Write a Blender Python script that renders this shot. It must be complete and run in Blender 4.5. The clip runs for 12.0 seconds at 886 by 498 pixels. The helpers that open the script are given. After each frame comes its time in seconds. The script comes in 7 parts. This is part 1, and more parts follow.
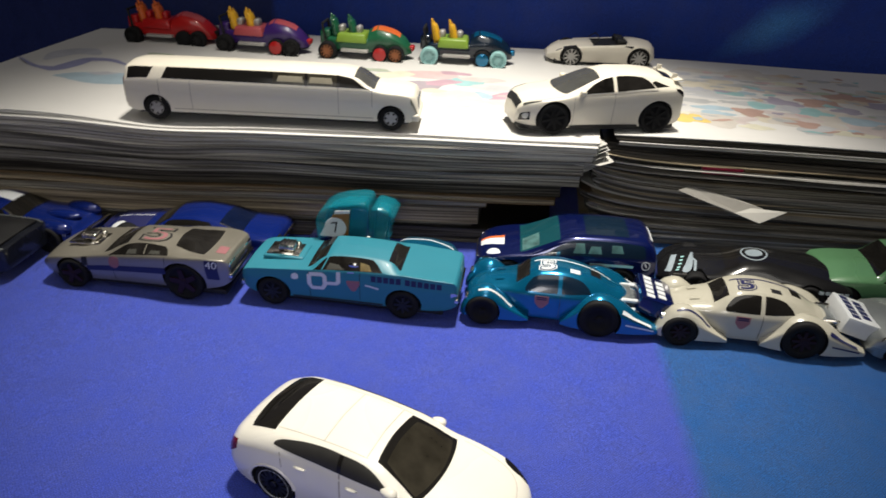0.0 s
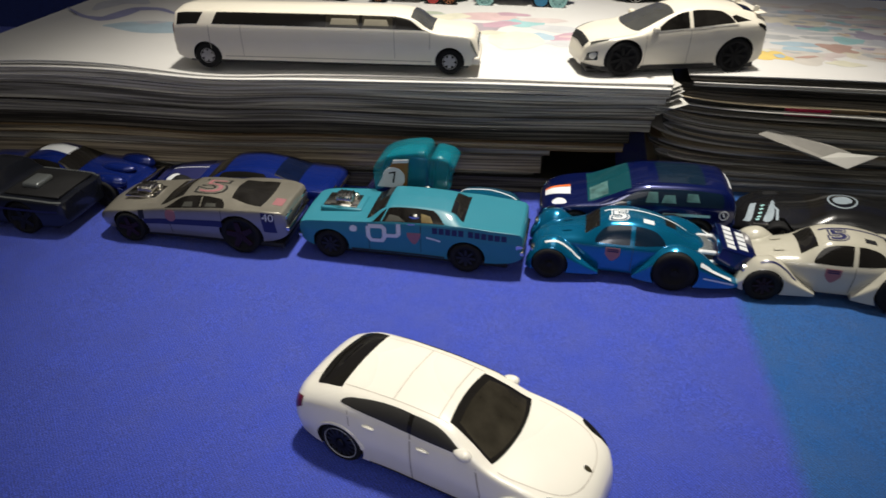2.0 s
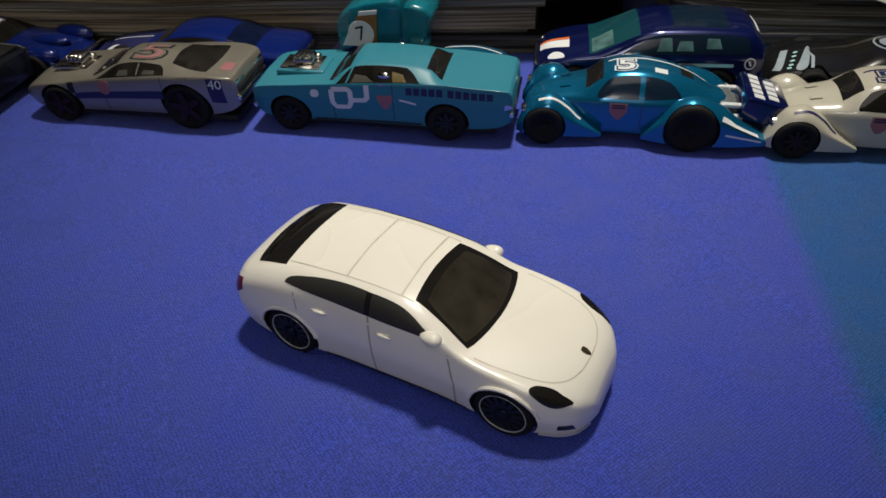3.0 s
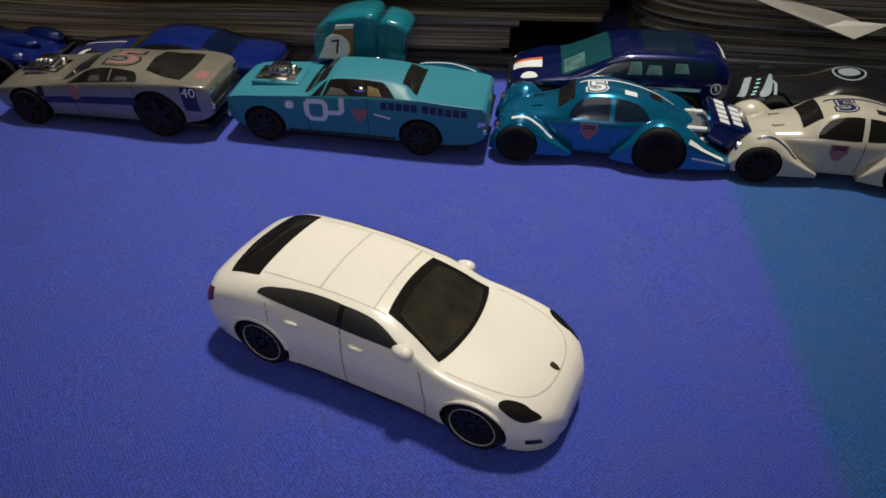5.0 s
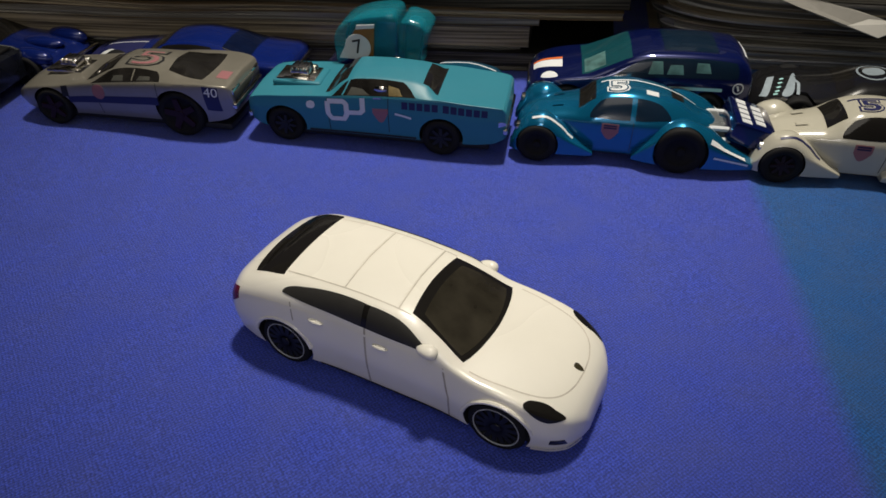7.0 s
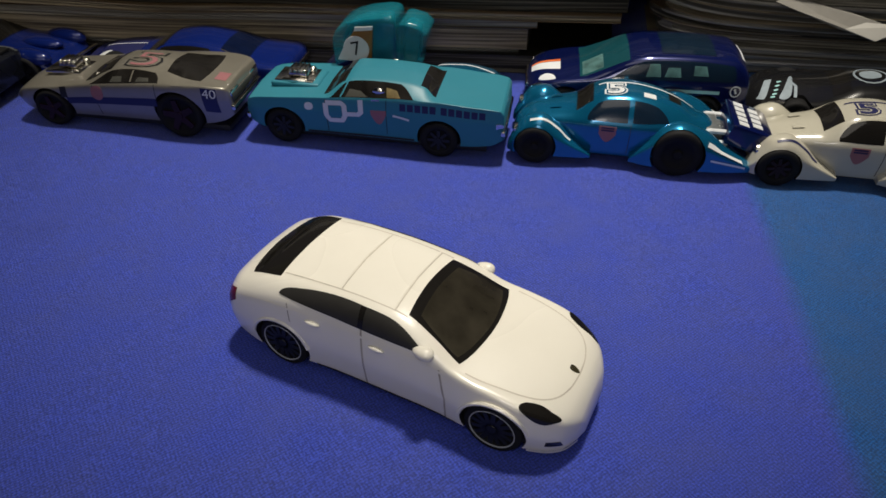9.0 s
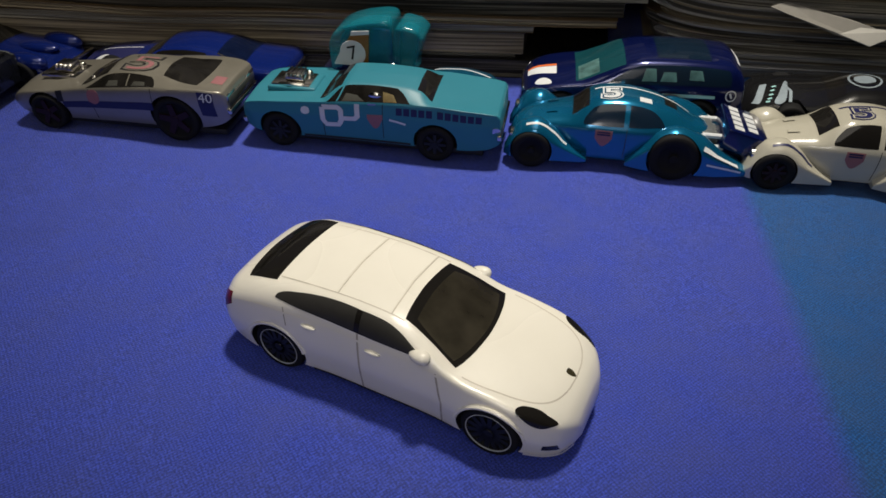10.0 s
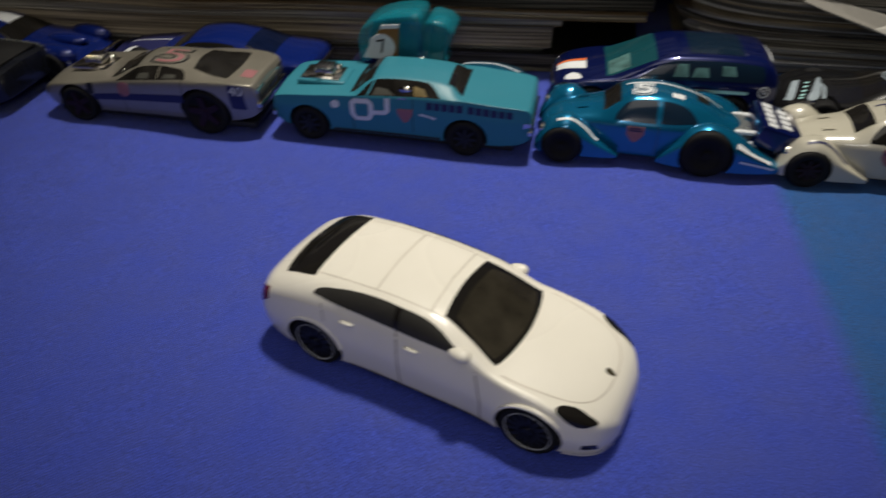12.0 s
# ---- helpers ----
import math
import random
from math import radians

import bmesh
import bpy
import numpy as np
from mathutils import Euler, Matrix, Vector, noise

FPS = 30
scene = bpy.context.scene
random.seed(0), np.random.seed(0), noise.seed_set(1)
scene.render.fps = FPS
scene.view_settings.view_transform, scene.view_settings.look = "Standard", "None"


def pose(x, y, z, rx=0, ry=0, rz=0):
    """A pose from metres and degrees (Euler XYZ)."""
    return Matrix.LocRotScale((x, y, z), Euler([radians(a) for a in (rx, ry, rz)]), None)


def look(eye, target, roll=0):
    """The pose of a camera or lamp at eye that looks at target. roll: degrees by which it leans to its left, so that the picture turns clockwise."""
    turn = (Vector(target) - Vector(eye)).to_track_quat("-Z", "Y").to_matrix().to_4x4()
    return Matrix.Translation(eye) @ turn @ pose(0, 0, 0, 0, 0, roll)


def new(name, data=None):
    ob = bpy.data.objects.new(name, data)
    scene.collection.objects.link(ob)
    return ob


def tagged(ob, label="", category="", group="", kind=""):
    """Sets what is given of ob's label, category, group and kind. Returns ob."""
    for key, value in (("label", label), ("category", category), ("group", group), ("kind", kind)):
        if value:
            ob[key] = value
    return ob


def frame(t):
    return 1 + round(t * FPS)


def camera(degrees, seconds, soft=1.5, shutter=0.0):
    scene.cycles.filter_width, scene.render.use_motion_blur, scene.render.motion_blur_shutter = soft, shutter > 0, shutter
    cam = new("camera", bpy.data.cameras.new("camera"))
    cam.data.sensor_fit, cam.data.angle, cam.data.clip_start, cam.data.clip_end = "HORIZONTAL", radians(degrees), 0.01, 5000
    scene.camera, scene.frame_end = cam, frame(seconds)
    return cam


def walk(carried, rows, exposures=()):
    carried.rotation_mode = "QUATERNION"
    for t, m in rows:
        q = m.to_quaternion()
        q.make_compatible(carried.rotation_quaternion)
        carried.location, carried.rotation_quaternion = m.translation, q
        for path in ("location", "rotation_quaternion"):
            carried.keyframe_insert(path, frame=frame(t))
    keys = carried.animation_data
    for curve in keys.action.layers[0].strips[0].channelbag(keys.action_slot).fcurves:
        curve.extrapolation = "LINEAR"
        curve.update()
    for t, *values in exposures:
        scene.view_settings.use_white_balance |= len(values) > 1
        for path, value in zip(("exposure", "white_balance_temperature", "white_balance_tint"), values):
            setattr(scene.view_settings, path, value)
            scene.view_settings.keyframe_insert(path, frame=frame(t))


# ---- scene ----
# The camera: a phone carried low over a table, fitted path in metres.
cam = camera(64.0, 12.0, soft=1.6, shutter=0.9)
PATH = [
    (0, (0.08561, -0.20562, 0.14135), (0.06437, -0.03081, 0.04653), 2.62),
    (0.5, (0.083, -0.20358, 0.14407), (0.0605, -0.03159, 0.0445), 3.37),
    (1, (0.08299, -0.19978, 0.14233), (0.06121, -0.02925, 0.04012), 3.6),
    (1.5, (0.08044, -0.20168, 0.13943), (0.05801, -0.03194, 0.03605), 3.2),
    (2, (0.07802, -0.19747, 0.13468), (0.04571, -0.03114, 0.02843), 0.21),
    (2.2, (0.07354, -0.19596, 0.13496), (0.04849, -0.02891, 0.02787), 2.91),
    (2.5, (0.08144, -0.18683, 0.12084), (0.04818, -0.02798, 0.00396), -2.22),
    (2.7, (0.08473, -0.17918, 0.11069), (0.05093, -0.02593, -0.01329), -3.25),
    (3, (0.08291, -0.17676, 0.10732), (0.0504, -0.02565, -0.0196), -2.37),
    (3.2, (0.08357, -0.17656, 0.1069), (0.05125, -0.02511, -0.01966), -2.34),
    (4.8, (0.08314, -0.17784, 0.10811), (0.05864, -0.02265, -0.01566), 0.4),
    (5, (0.08211, -0.17802, 0.10856), (0.0582, -0.02305, -0.01559), 0.97),
    (5.5, (0.08078, -0.17841, 0.10903), (0.05744, -0.02391, -0.01581), 1.34),
    (6, (0.07926, -0.17837, 0.10939), (0.05401, -0.02486, -0.0163), 1.2),
    (6.5, (0.07922, -0.17858, 0.10925), (0.05328, -0.02411, -0.01511), 0.84),
    (7, (0.08, -0.17843, 0.10903), (0.05263, -0.02435, -0.0155), 0.38),
    (9, (0.08052, -0.17854, 0.10933), (0.05331, -0.02419, -0.0149), 0.57),
    (9.5, (0.08091, -0.1786, 0.10926), (0.05435, -0.02358, -0.01429), 0.8),
    (10, (0.08057, -0.17864, 0.10912), (0.05416, -0.02328, -0.01403), 0.77),
    (10.5, (0.08051, -0.17844, 0.10884), (0.05456, -0.02297, -0.01427), 0.92),
    (11, (0.08031, -0.17849, 0.10888), (0.05373, -0.02318, -0.01429), 0.74),
    (11.5, (0.08016, -0.17863, 0.10913), (0.05323, -0.0232, -0.01381), 0.65),
    (11.8, (0.07916, -0.17863, 0.10925), (0.05181, -0.02362, -0.01412), 0.64),
    (11.9, (0.07752, -0.17863, 0.10944), (0.04946, -0.02432, -0.01464), 0.63),
    (12, (0.07518, -0.17863, 0.10972), (0.04611, -0.02532, -0.01538), 0.62),
]
walk(cam, [(t, look(eye, target, roll)) for t, eye, target, roll in PATH], exposures=[(0.0, 0.18, 6250.0, 10.0), (0.4, -0.04, 6250.0, 10.0), (2.2, -0.02, 6250.0, 10.0), (2.6, 0.02, 6250.0, 10.0), (3.0, -0.46, 6350.0, 10.0), (4.8, -0.44, 6450.0, 10.0), (7.0, -0.40, 6450.0, 10.0), (11.6, -0.38, 6450.0, 10.0), (12.0, -0.47, 6400.0, 10.0)])

# ---- light: one warm-white desk lamp over the table, and added fills for a dim room ----
world = bpy.data.worlds.new("world")
scene.world = world
world.use_nodes = True
wbg = world.node_tree.nodes["Background"]
wbg.inputs["Color"].default_value = (0.75, 0.85, 1.0, 1)
wbg.inputs["Strength"].default_value = 0.02

LAMP_AT = (0.105, 0.118, 0.80)
lamp_data = bpy.data.lights.new("lamp_light", "SPOT")
lamp_data.shadow_soft_size = 0.04
lamp_data.spot_size, lamp_data.spot_blend = radians(31.5), 1.0
lamp_data.energy = 46.0
lamp_data.color = (1.0, 0.92, 0.78)
lamp_light = new("lamp_light", lamp_data)
lamp_light.matrix_world = look(LAMP_AT, (0.052, 0.040, 0.0))
# three added fills, none a seen source: overhead, near the camera, low behind it
room_fill_data = bpy.data.lights.new("room_fill", "AREA")
room_fill_data.shape, room_fill_data.size, room_fill_data.energy = "DISK", 0.9, 3.2
room_fill_data.color = (1.0, 0.93, 0.82)
room_fill = new("room_fill", room_fill_data)
room_fill.matrix_world = look((0.06, -0.60, 1.40), (0.06, 0.05, 0.0))
# small fill added just behind the camera to lift the estate car's flank
near_fill_data = bpy.data.lights.new("near_fill", "AREA")
near_fill_data.shape, near_fill_data.size, near_fill_data.energy = "DISK", 0.06, 0.075
near_fill_data.color = (1.0, 0.95, 0.92)
near_fill = new("near_fill", near_fill_data)
near_fill.matrix_world = look((0.070, -0.235, 0.150), (0.045, -0.08, 0.0))

# low fill added far behind the camera to brighten upright faces
low_fill_data = bpy.data.lights.new("low_front_fill", "AREA")
low_fill_data.shape, low_fill_data.size, low_fill_data.size_y, low_fill_data.energy = "RECTANGLE", 0.6, 0.5, 0.9
low_fill_data.color = (1.0, 0.95, 0.88)
low_fill = new("low_front_fill", low_fill_data)
low_fill.matrix_world = look((0.0, -1.3, 0.55), (0.05, -0.02, 0.02))

# ---- materials ----
def mat(name, color, rough=0.5, metal=0.0, coat=0.0, vary=0.06, scale=400.0, bump=0.0, transmission=0.0, spec=0.5, alpha=1.0, ior=1.45, sheen=0.0):
    """A surface with grain at two scales and, where asked for, relief."""
    m = bpy.data.materials.new(name)
    m.use_nodes = True
    nt = m.node_tree
    b = nt.nodes["Principled BSDF"]
    b.inputs["Metallic"].default_value = metal
    b.inputs["Coat Weight"].default_value = coat
    b.inputs["Coat Roughness"].default_value = 0.035
    b.inputs["Transmission Weight"].default_value = transmission
    b.inputs["Specular IOR Level"].default_value = spec
    b.inputs["IOR"].default_value = ior
    b.inputs["Alpha"].default_value = alpha
    b.inputs["Sheen Weight"].default_value = sheen
    tc = nt.nodes.new("ShaderNodeTexCoord")
    n1 = nt.nodes.new("ShaderNodeTexNoise")
    n1.inputs["Scale"].default_value = scale
    n1.inputs["Detail"].default_value = 4
    n2 = nt.nodes.new("ShaderNodeTexNoise")
    n2.inputs["Scale"].default_value = scale / 9
    nt.links.new(tc.outputs["Object"], n1.inputs["Vector"])
    nt.links.new(tc.outputs["Object"], n2.inputs["Vector"])
    add = nt.nodes.new("ShaderNodeMath")
    add.operation = "ADD"
    nt.links.new(n1.outputs["Fac"], add.inputs[0])
    nt.links.new(n2.outputs["Fac"], add.inputs[1])
    ramp = nt.nodes.new("ShaderNodeMapRange")
    ramp.inputs["From Min"].default_value = 0.7
    ramp.inputs["From Max"].default_value = 1.3
    ramp.inputs["To Min"].default_value = 1 - vary
    ramp.inputs["To Max"].default_value = 1 + vary
    nt.links.new(add.outputs[0], ramp.inputs["Value"])
    mul = nt.nodes.new("ShaderNodeVectorMath")
    mul.operation = "SCALE"
    mul.inputs[0].default_value = color
    nt.links.new(ramp.outputs[0], mul.inputs["Scale"])
    nt.links.new(mul.outputs[0], b.inputs["Base Color"])
    rr = nt.nodes.new("ShaderNodeMapRange")
    rr.inputs["From Min"].default_value = 0.3
    rr.inputs["From Max"].default_value = 0.7
    rr.inputs["To Min"].default_value = max(0.02, rough * 0.8)
    rr.inputs["To Max"].default_value = min(1, rough * 1.25)
    nt.links.new(n2.outputs["Fac"], rr.inputs["Value"])
    nt.links.new(rr.outputs[0], b.inputs["Roughness"])
    if bump:
        bp = nt.nodes.new("ShaderNodeBump")
        bp.inputs["Strength"].default_value = bump
        bp.inputs["Distance"].default_value = 0.0002
        nt.links.new(n1.outputs["Fac"], bp.inputs["Height"])
        nt.links.new(bp.outputs[0], b.inputs["Normal"])
    return m


def cloth_mat(name, base, other, line, relief=0.5, swirl=None):
    """Woven printed cotton: fine diagonal twill, faint wear, and a second printed colour to one side of a line."""
    m = mat(name, base, rough=0.7, vary=0.10, scale=900, sheen=0.25)
    nt = m.node_tree
    b = nt.nodes["Principled BSDF"]
    b.inputs["Sheen Roughness"].default_value = 0.4
    b.inputs["Sheen Tint"].default_value = (0.75, 0.8, 1.0, 1)
    mul = [n for n in nt.nodes if n.bl_idname == "ShaderNodeVectorMath"][0]
    tc = [n for n in nt.nodes if n.bl_idname == "ShaderNodeTexCoord"][0]
    sep = nt.nodes.new("ShaderNodeSeparateXYZ")
    nt.links.new(tc.outputs["Object"], sep.inputs[0])
    nz = nt.nodes.new("ShaderNodeTexNoise")
    nz.inputs["Scale"].default_value = 160
    nt.links.new(tc.outputs["Object"], nz.inputs["Vector"])
    # distance past the printed border
    d1 = nt.nodes.new("ShaderNodeMath")
    d1.operation = "MULTIPLY_ADD"
    d1.inputs[1].default_value = line[1]
    d1.inputs[2].default_value = -line[0]
    nt.links.new(sep.outputs["Y"], d1.inputs[0])
    d2 = nt.nodes.new("ShaderNodeMath")
    d2.operation = "ADD"
    nt.links.new(sep.outputs["X"], d2.inputs[0])
    nt.links.new(d1.outputs[0], d2.inputs[1])
    d3 = nt.nodes.new("ShaderNodeMath")
    d3.operation = "MULTIPLY_ADD"
    d3.inputs[1].default_value = 0.002
    nt.links.new(nz.outputs["Fac"], d3.inputs[0])
    nt.links.new(d2.outputs[0], d3.inputs[2])
    mr = nt.nodes.new("ShaderNodeMapRange")
    mr.inputs["From Min"].default_value = -0.0015
    mr.inputs["From Max"].default_value = 0.0035
    nt.links.new(d3.outputs[0], mr.inputs["Value"])
    mix = nt.nodes.new("ShaderNodeMix")
    mix.data_type = "RGBA"
    mix.inputs["A"].default_value = (*base, 1)
    mix.inputs["B"].default_value = (*other, 1)
    nt.links.new(mr.outputs[0], mix.inputs["Factor"])
    nt.links.new(mix.outputs["Result"], mul.inputs[0])
    if swirl:
        mp = nt.nodes.new("ShaderNodeMapping")
        mp.vector_type = "TEXTURE"
        mp.inputs["Location"].default_value = (0.222, 0.24, 0.068)
        mp.inputs["Rotation"].default_value = (0, radians(-32), 0)
        mp.inputs["Scale"].default_value = (0.034, 0.5, 0.012)
        nt.links.new(tc.outputs["Object"], mp.inputs["Vector"])
        wn = nt.nodes.new("ShaderNodeTexNoise")
        wn.inputs["Scale"].default_value = 26
        nt.links.new(tc.outputs["Object"], wn.inputs["Vector"])
        ln = nt.nodes.new("ShaderNodeVectorMath")
        ln.operation = "LENGTH"
        nt.links.new(mp.outputs[0], ln.inputs[0])
        wv = nt.nodes.new("ShaderNodeMath")
        wv.operation = "MULTIPLY_ADD"
        wv.inputs[1].default_value = 1.6
        nt.links.new(wn.outputs["Fac"], wv.inputs[0])
        nt.links.new(ln.outputs["Value"], wv.inputs[2])
        wr = nt.nodes.new("ShaderNodeMapRange")
        wr.inputs["From Min"].default_value = 1.9
        wr.inputs["From Max"].default_value = 0.9
        nt.links.new(wv.outputs[0], wr.inputs["Value"])
        mix2 = nt.nodes.new("ShaderNodeMix")
        mix2.data_type = "RGBA"
        mix2.inputs["B"].default_value = (*swirl, 1)
        nt.links.new(mix.outputs["Result"], mix2.inputs["A"])
        nt.links.new(wr.outputs[0], mix2.inputs["Factor"])
        nt.links.new(mix2.outputs["Result"], mul.inputs[0])
    # weave: two crossed fine waves
    hs = []
    for rot, sc in ((0.80, 3300), (-0.75, 2900)):
        mp = nt.nodes.new("ShaderNodeMapping")
        mp.inputs["Rotation"].default_value = (0, 0, rot)
        nt.links.new(tc.outputs["Object"], mp.inputs["Vector"])
        wv = nt.nodes.new("ShaderNodeTexWave")
        wv.inputs["Scale"].default_value = sc / 6.28
        wv.inputs["Distortion"].default_value = 3.4
        wv.inputs["Detail"].default_value = 3
        wv.inputs["Detail Scale"].default_value = 0.6
        nt.links.new(mp.outputs[0], wv.inputs["Vector"])
        hs.append(wv)
    hm = nt.nodes.new("ShaderNodeMath")
    hm.operation = "MULTIPLY_ADD"
    hm.inputs[1].default_value = 0.45
    half = nt.nodes.new("ShaderNodeMath")
    half.operation = "MULTIPLY"
    half.inputs[1].default_value = 0.35
    nt.links.new(hs[1].outputs["Fac"], half.inputs[0])
    nt.links.new(hs[0].outputs["Fac"], hm.inputs[0])
    nt.links.new(half.outputs[0], hm.inputs[2])
    fib = nt.nodes.new("ShaderNodeTexNoise")
    fib.inputs["Scale"].default_value = 2550
    fib.inputs["Detail"].default_value = 2
    nt.links.new(tc.outputs["Object"], fib.inputs["Vector"])
    hf = nt.nodes.new("ShaderNodeMath")
    hf.operation = "MULTIPLY_ADD"
    hf.inputs[1].default_value = 2.8
    nt.links.new(fib.outputs["Fac"], hf.inputs[0])
    nt.links.new(hm.outputs[0], hf.inputs[2])
    # thread sheen and weave shade put into the colour: raised threads lighter, gaps darker
    weave_tone = nt.nodes.new("ShaderNodeMapRange")
    weave_tone.interpolation_type = "SMOOTHERSTEP"
    weave_tone.inputs["From Min"].default_value = 1.15
    weave_tone.inputs["From Max"].default_value = 2.75
    weave_tone.inputs["To Min"].default_value = 0.67
    weave_tone.inputs["To Max"].default_value = 1.64
    nt.links.new(hf.outputs[0], weave_tone.inputs["Value"])
    both_v = nt.nodes.new("ShaderNodeMath")
    both_v.operation = "MULTIPLY"
    ramp = [n for n in nt.nodes if n.bl_idname == "ShaderNodeMapRange" and n.outputs[0].is_linked and n.outputs[0].links[0].to_node == mul][0]
    nt.links.new(ramp.outputs[0], both_v.inputs[0])
    nt.links.new(weave_tone.outputs[0], both_v.inputs[1])
    nt.links.new(both_v.outputs[0], mul.inputs["Scale"])
    bp = nt.nodes.new("ShaderNodeBump")
    bp.inputs["Strength"].default_value = relief
    bp.inputs["Distance"].default_value = 0.0003
    nt.links.new(hf.outputs[0], bp.inputs["Height"])
    nt.links.new(bp.outputs[0], b.inputs["Normal"])
    return m


def edge_mat(name, light, dark, scale=2600.0, bias=0.5):
    """The cut edges of many sheets: fine level lines that wander and break along their length."""
    m = mat(name, light, rough=0.8, vary=0.05)
    nt = m.node_tree
    mul = [n for n in nt.nodes if n.bl_idname == "ShaderNodeVectorMath"][0]
    at = nt.nodes.new("ShaderNodeAttribute")
    at.attribute_name = "sheet"
    mp = nt.nodes.new("ShaderNodeMapping")
    mp.inputs["Scale"].default_value = (18, 18, scale)
    nt.links.new(at.outputs["Vector"], mp.inputs["Vector"])
    nz = nt.nodes.new("ShaderNodeTexNoise")
    nz.inputs["Scale"].default_value = 1.0
    nz.inputs["Detail"].default_value = 3
    nt.links.new(mp.outputs[0], nz.inputs["Vector"])
    mr = nt.nodes.new("ShaderNodeMapRange")
    mr.inputs["From Min"].default_value = bias - 0.12
    mr.inputs["From Max"].default_value = bias + 0.16
    nt.links.new(nz.outputs["Fac"], mr.inputs["Value"])
    mix = nt.nodes.new("ShaderNodeMix")
    mix.data_type = "RGBA"
    mix.inputs["A"].default_value = (*dark, 1)
    mix.inputs["B"].default_value = (*light, 1)
    nt.links.new(mr.outputs[0], mix.inputs["Factor"])
    nt.links.new(mix.outputs["Result"], mul.inputs[0])
    b = nt.nodes["Principled BSDF"]
    bp = nt.nodes.new("ShaderNodeBump")
    bp.inputs["Strength"].default_value = 0.6
    bp.inputs["Distance"].default_value = 0.0004
    nt.links.new(nz.outputs["Fac"], bp.inputs["Height"])
    nt.links.new(bp.outputs[0], b.inputs["Normal"])
    return m


M_CLOTH = cloth_mat("blue_printed_cotton", (0.0285, 0.050, 0.335), (0.005, 0.064, 0.235), (0.1365, 0.05), relief=0.45)
M_BACK = cloth_mat("navy_printed_cotton", (0.010, 0.021, 0.12), (0.014, 0.044, 0.30), (-0.085, 0.0), relief=0.3, swirl=(0.05, 0.19, 0.52))
M_WHITE = mat("white_enamel", (0.80, 0.77, 0.685), rough=0.28, coat=0.5, vary=0.015, scale=150)
M_CREAM = mat("cream_enamel", (0.44, 0.42, 0.345), rough=0.25, coat=0.6, vary=0.02, scale=150)
M_PEARL = mat("pearl_white_enamel", (0.73, 0.685, 0.58), rough=0.35, coat=0.3, vary=0.02, scale=150)
M_SILVER = mat("silver_paint", (0.295, 0.275, 0.23), rough=0.34, metal=0.6, coat=0.5, vary=0.05)
M_TEAL = mat("turquoise_enamel", (0.024, 0.172, 0.235), rough=0.45, coat=0.15, vary=0.03, scale=150)
M_BLUEMET = mat("metallic_blue_paint", (0.006, 0.15, 0.30), rough=0.22, metal=0.6, coat=0.8, vary=0.05)
M_NAVY = mat("dark_blue_metallic", (0.004, 0.009, 0.075), rough=0.2, metal=0.4, coat=0.9, vary=0.05)
M_BLUE = mat("blue_enamel", (0.005, 0.016, 0.14), rough=0.2, metal=0.2, coat=0.7, vary=0.03)
M_BLACK = mat("black_enamel", (0.008, 0.008, 0.009), rough=0.22, coat=0.7, vary=0.1)
M_GREEN = mat("green_enamel", (0.09, 0.21, 0.10), rough=0.3, coat=0.5, vary=0.04)
M_GREYMET = mat("dark_grey_paint", (0.014, 0.016, 0.024), rough=0.3, metal=0.4, coat=0.6, vary=0.08)
M_STEEL = mat("dull_steel", (0.45, 0.44, 0.42), rough=0.45, metal=0.5, vary=0.1)
M_GUN = mat("grey_metallic", (0.25, 0.27, 0.27), rough=0.3, metal=0.6, coat=0.5, vary=0.05)
M_RED = mat("red_enamel", (0.45, 0.012, 0.012), rough=0.3, coat=0.4, vary=0.04)
M_PURPLE = mat("purple_plastic", (0.045, 0.016, 0.14), rough=0.3, coat=0.4, vary=0.04)
M_YELLOW = mat("yellow_plastic", (0.75, 0.42, 0.02), rough=0.4, vary=0.04)
M_ORANGE = mat("orange_plastic", (0.65, 0.13, 0.02), rough=0.4, vary=0.04)
M_DKGREEN = mat("dark_green_plastic", (0.015, 0.11, 0.05), rough=0.3, coat=0.4, vary=0.04)
M_LIME = mat("lime_print", (0.22, 0.35, 0.04), rough=0.4, vary=0.04)
M_AQUA = mat("pale_aqua_plastic", (0.30, 0.55, 0.55), rough=0.4, vary=0.04)
M_DKTEAL = mat("dark_teal_plastic", (0.004, 0.013, 0.028), rough=0.2, coat=0.5, vary=0.04)
M_PINK = mat("pink_enamel", (0.45, 0.08, 0.09), rough=0.4, coat=0.3, vary=0.05)
M_TINT = mat("smoked_window_plastic", (0.012, 0.011, 0.010), rough=0.10, spec=0.6, vary=0.15, scale=120)
M_TINTBROWN = mat("smoked_windscreen", (0.034, 0.030, 0.022), rough=0.07, spec=0.6, vary=0.7, scale=110)
M_TEALGLASS = mat("turquoise_clear_plastic", (0.012, 0.24, 0.32), rough=0.1, spec=0.6, vary=0.2, scale=120, alpha=0.42)
M_TEALINNER = mat("cloudy_turquoise_plastic", (0.008, 0.15, 0.21), rough=0.3, spec=0.4, vary=0.3, scale=160, alpha=0.55)
M_WEB = mat("deep_blue_clear_plastic", (0.004, 0.06, 0.17), rough=0.15, spec=0.5, vary=0.2, scale=160, alpha=0.8)
M_SMOKE = mat("grey_smoked_plastic", (0.034, 0.033, 0.031), rough=0.22, spec=0.3, vary=0.2, scale=120)
M_SEAMW = mat("cast_seam", (0.52, 0.48, 0.41), rough=0.6, vary=0.2)
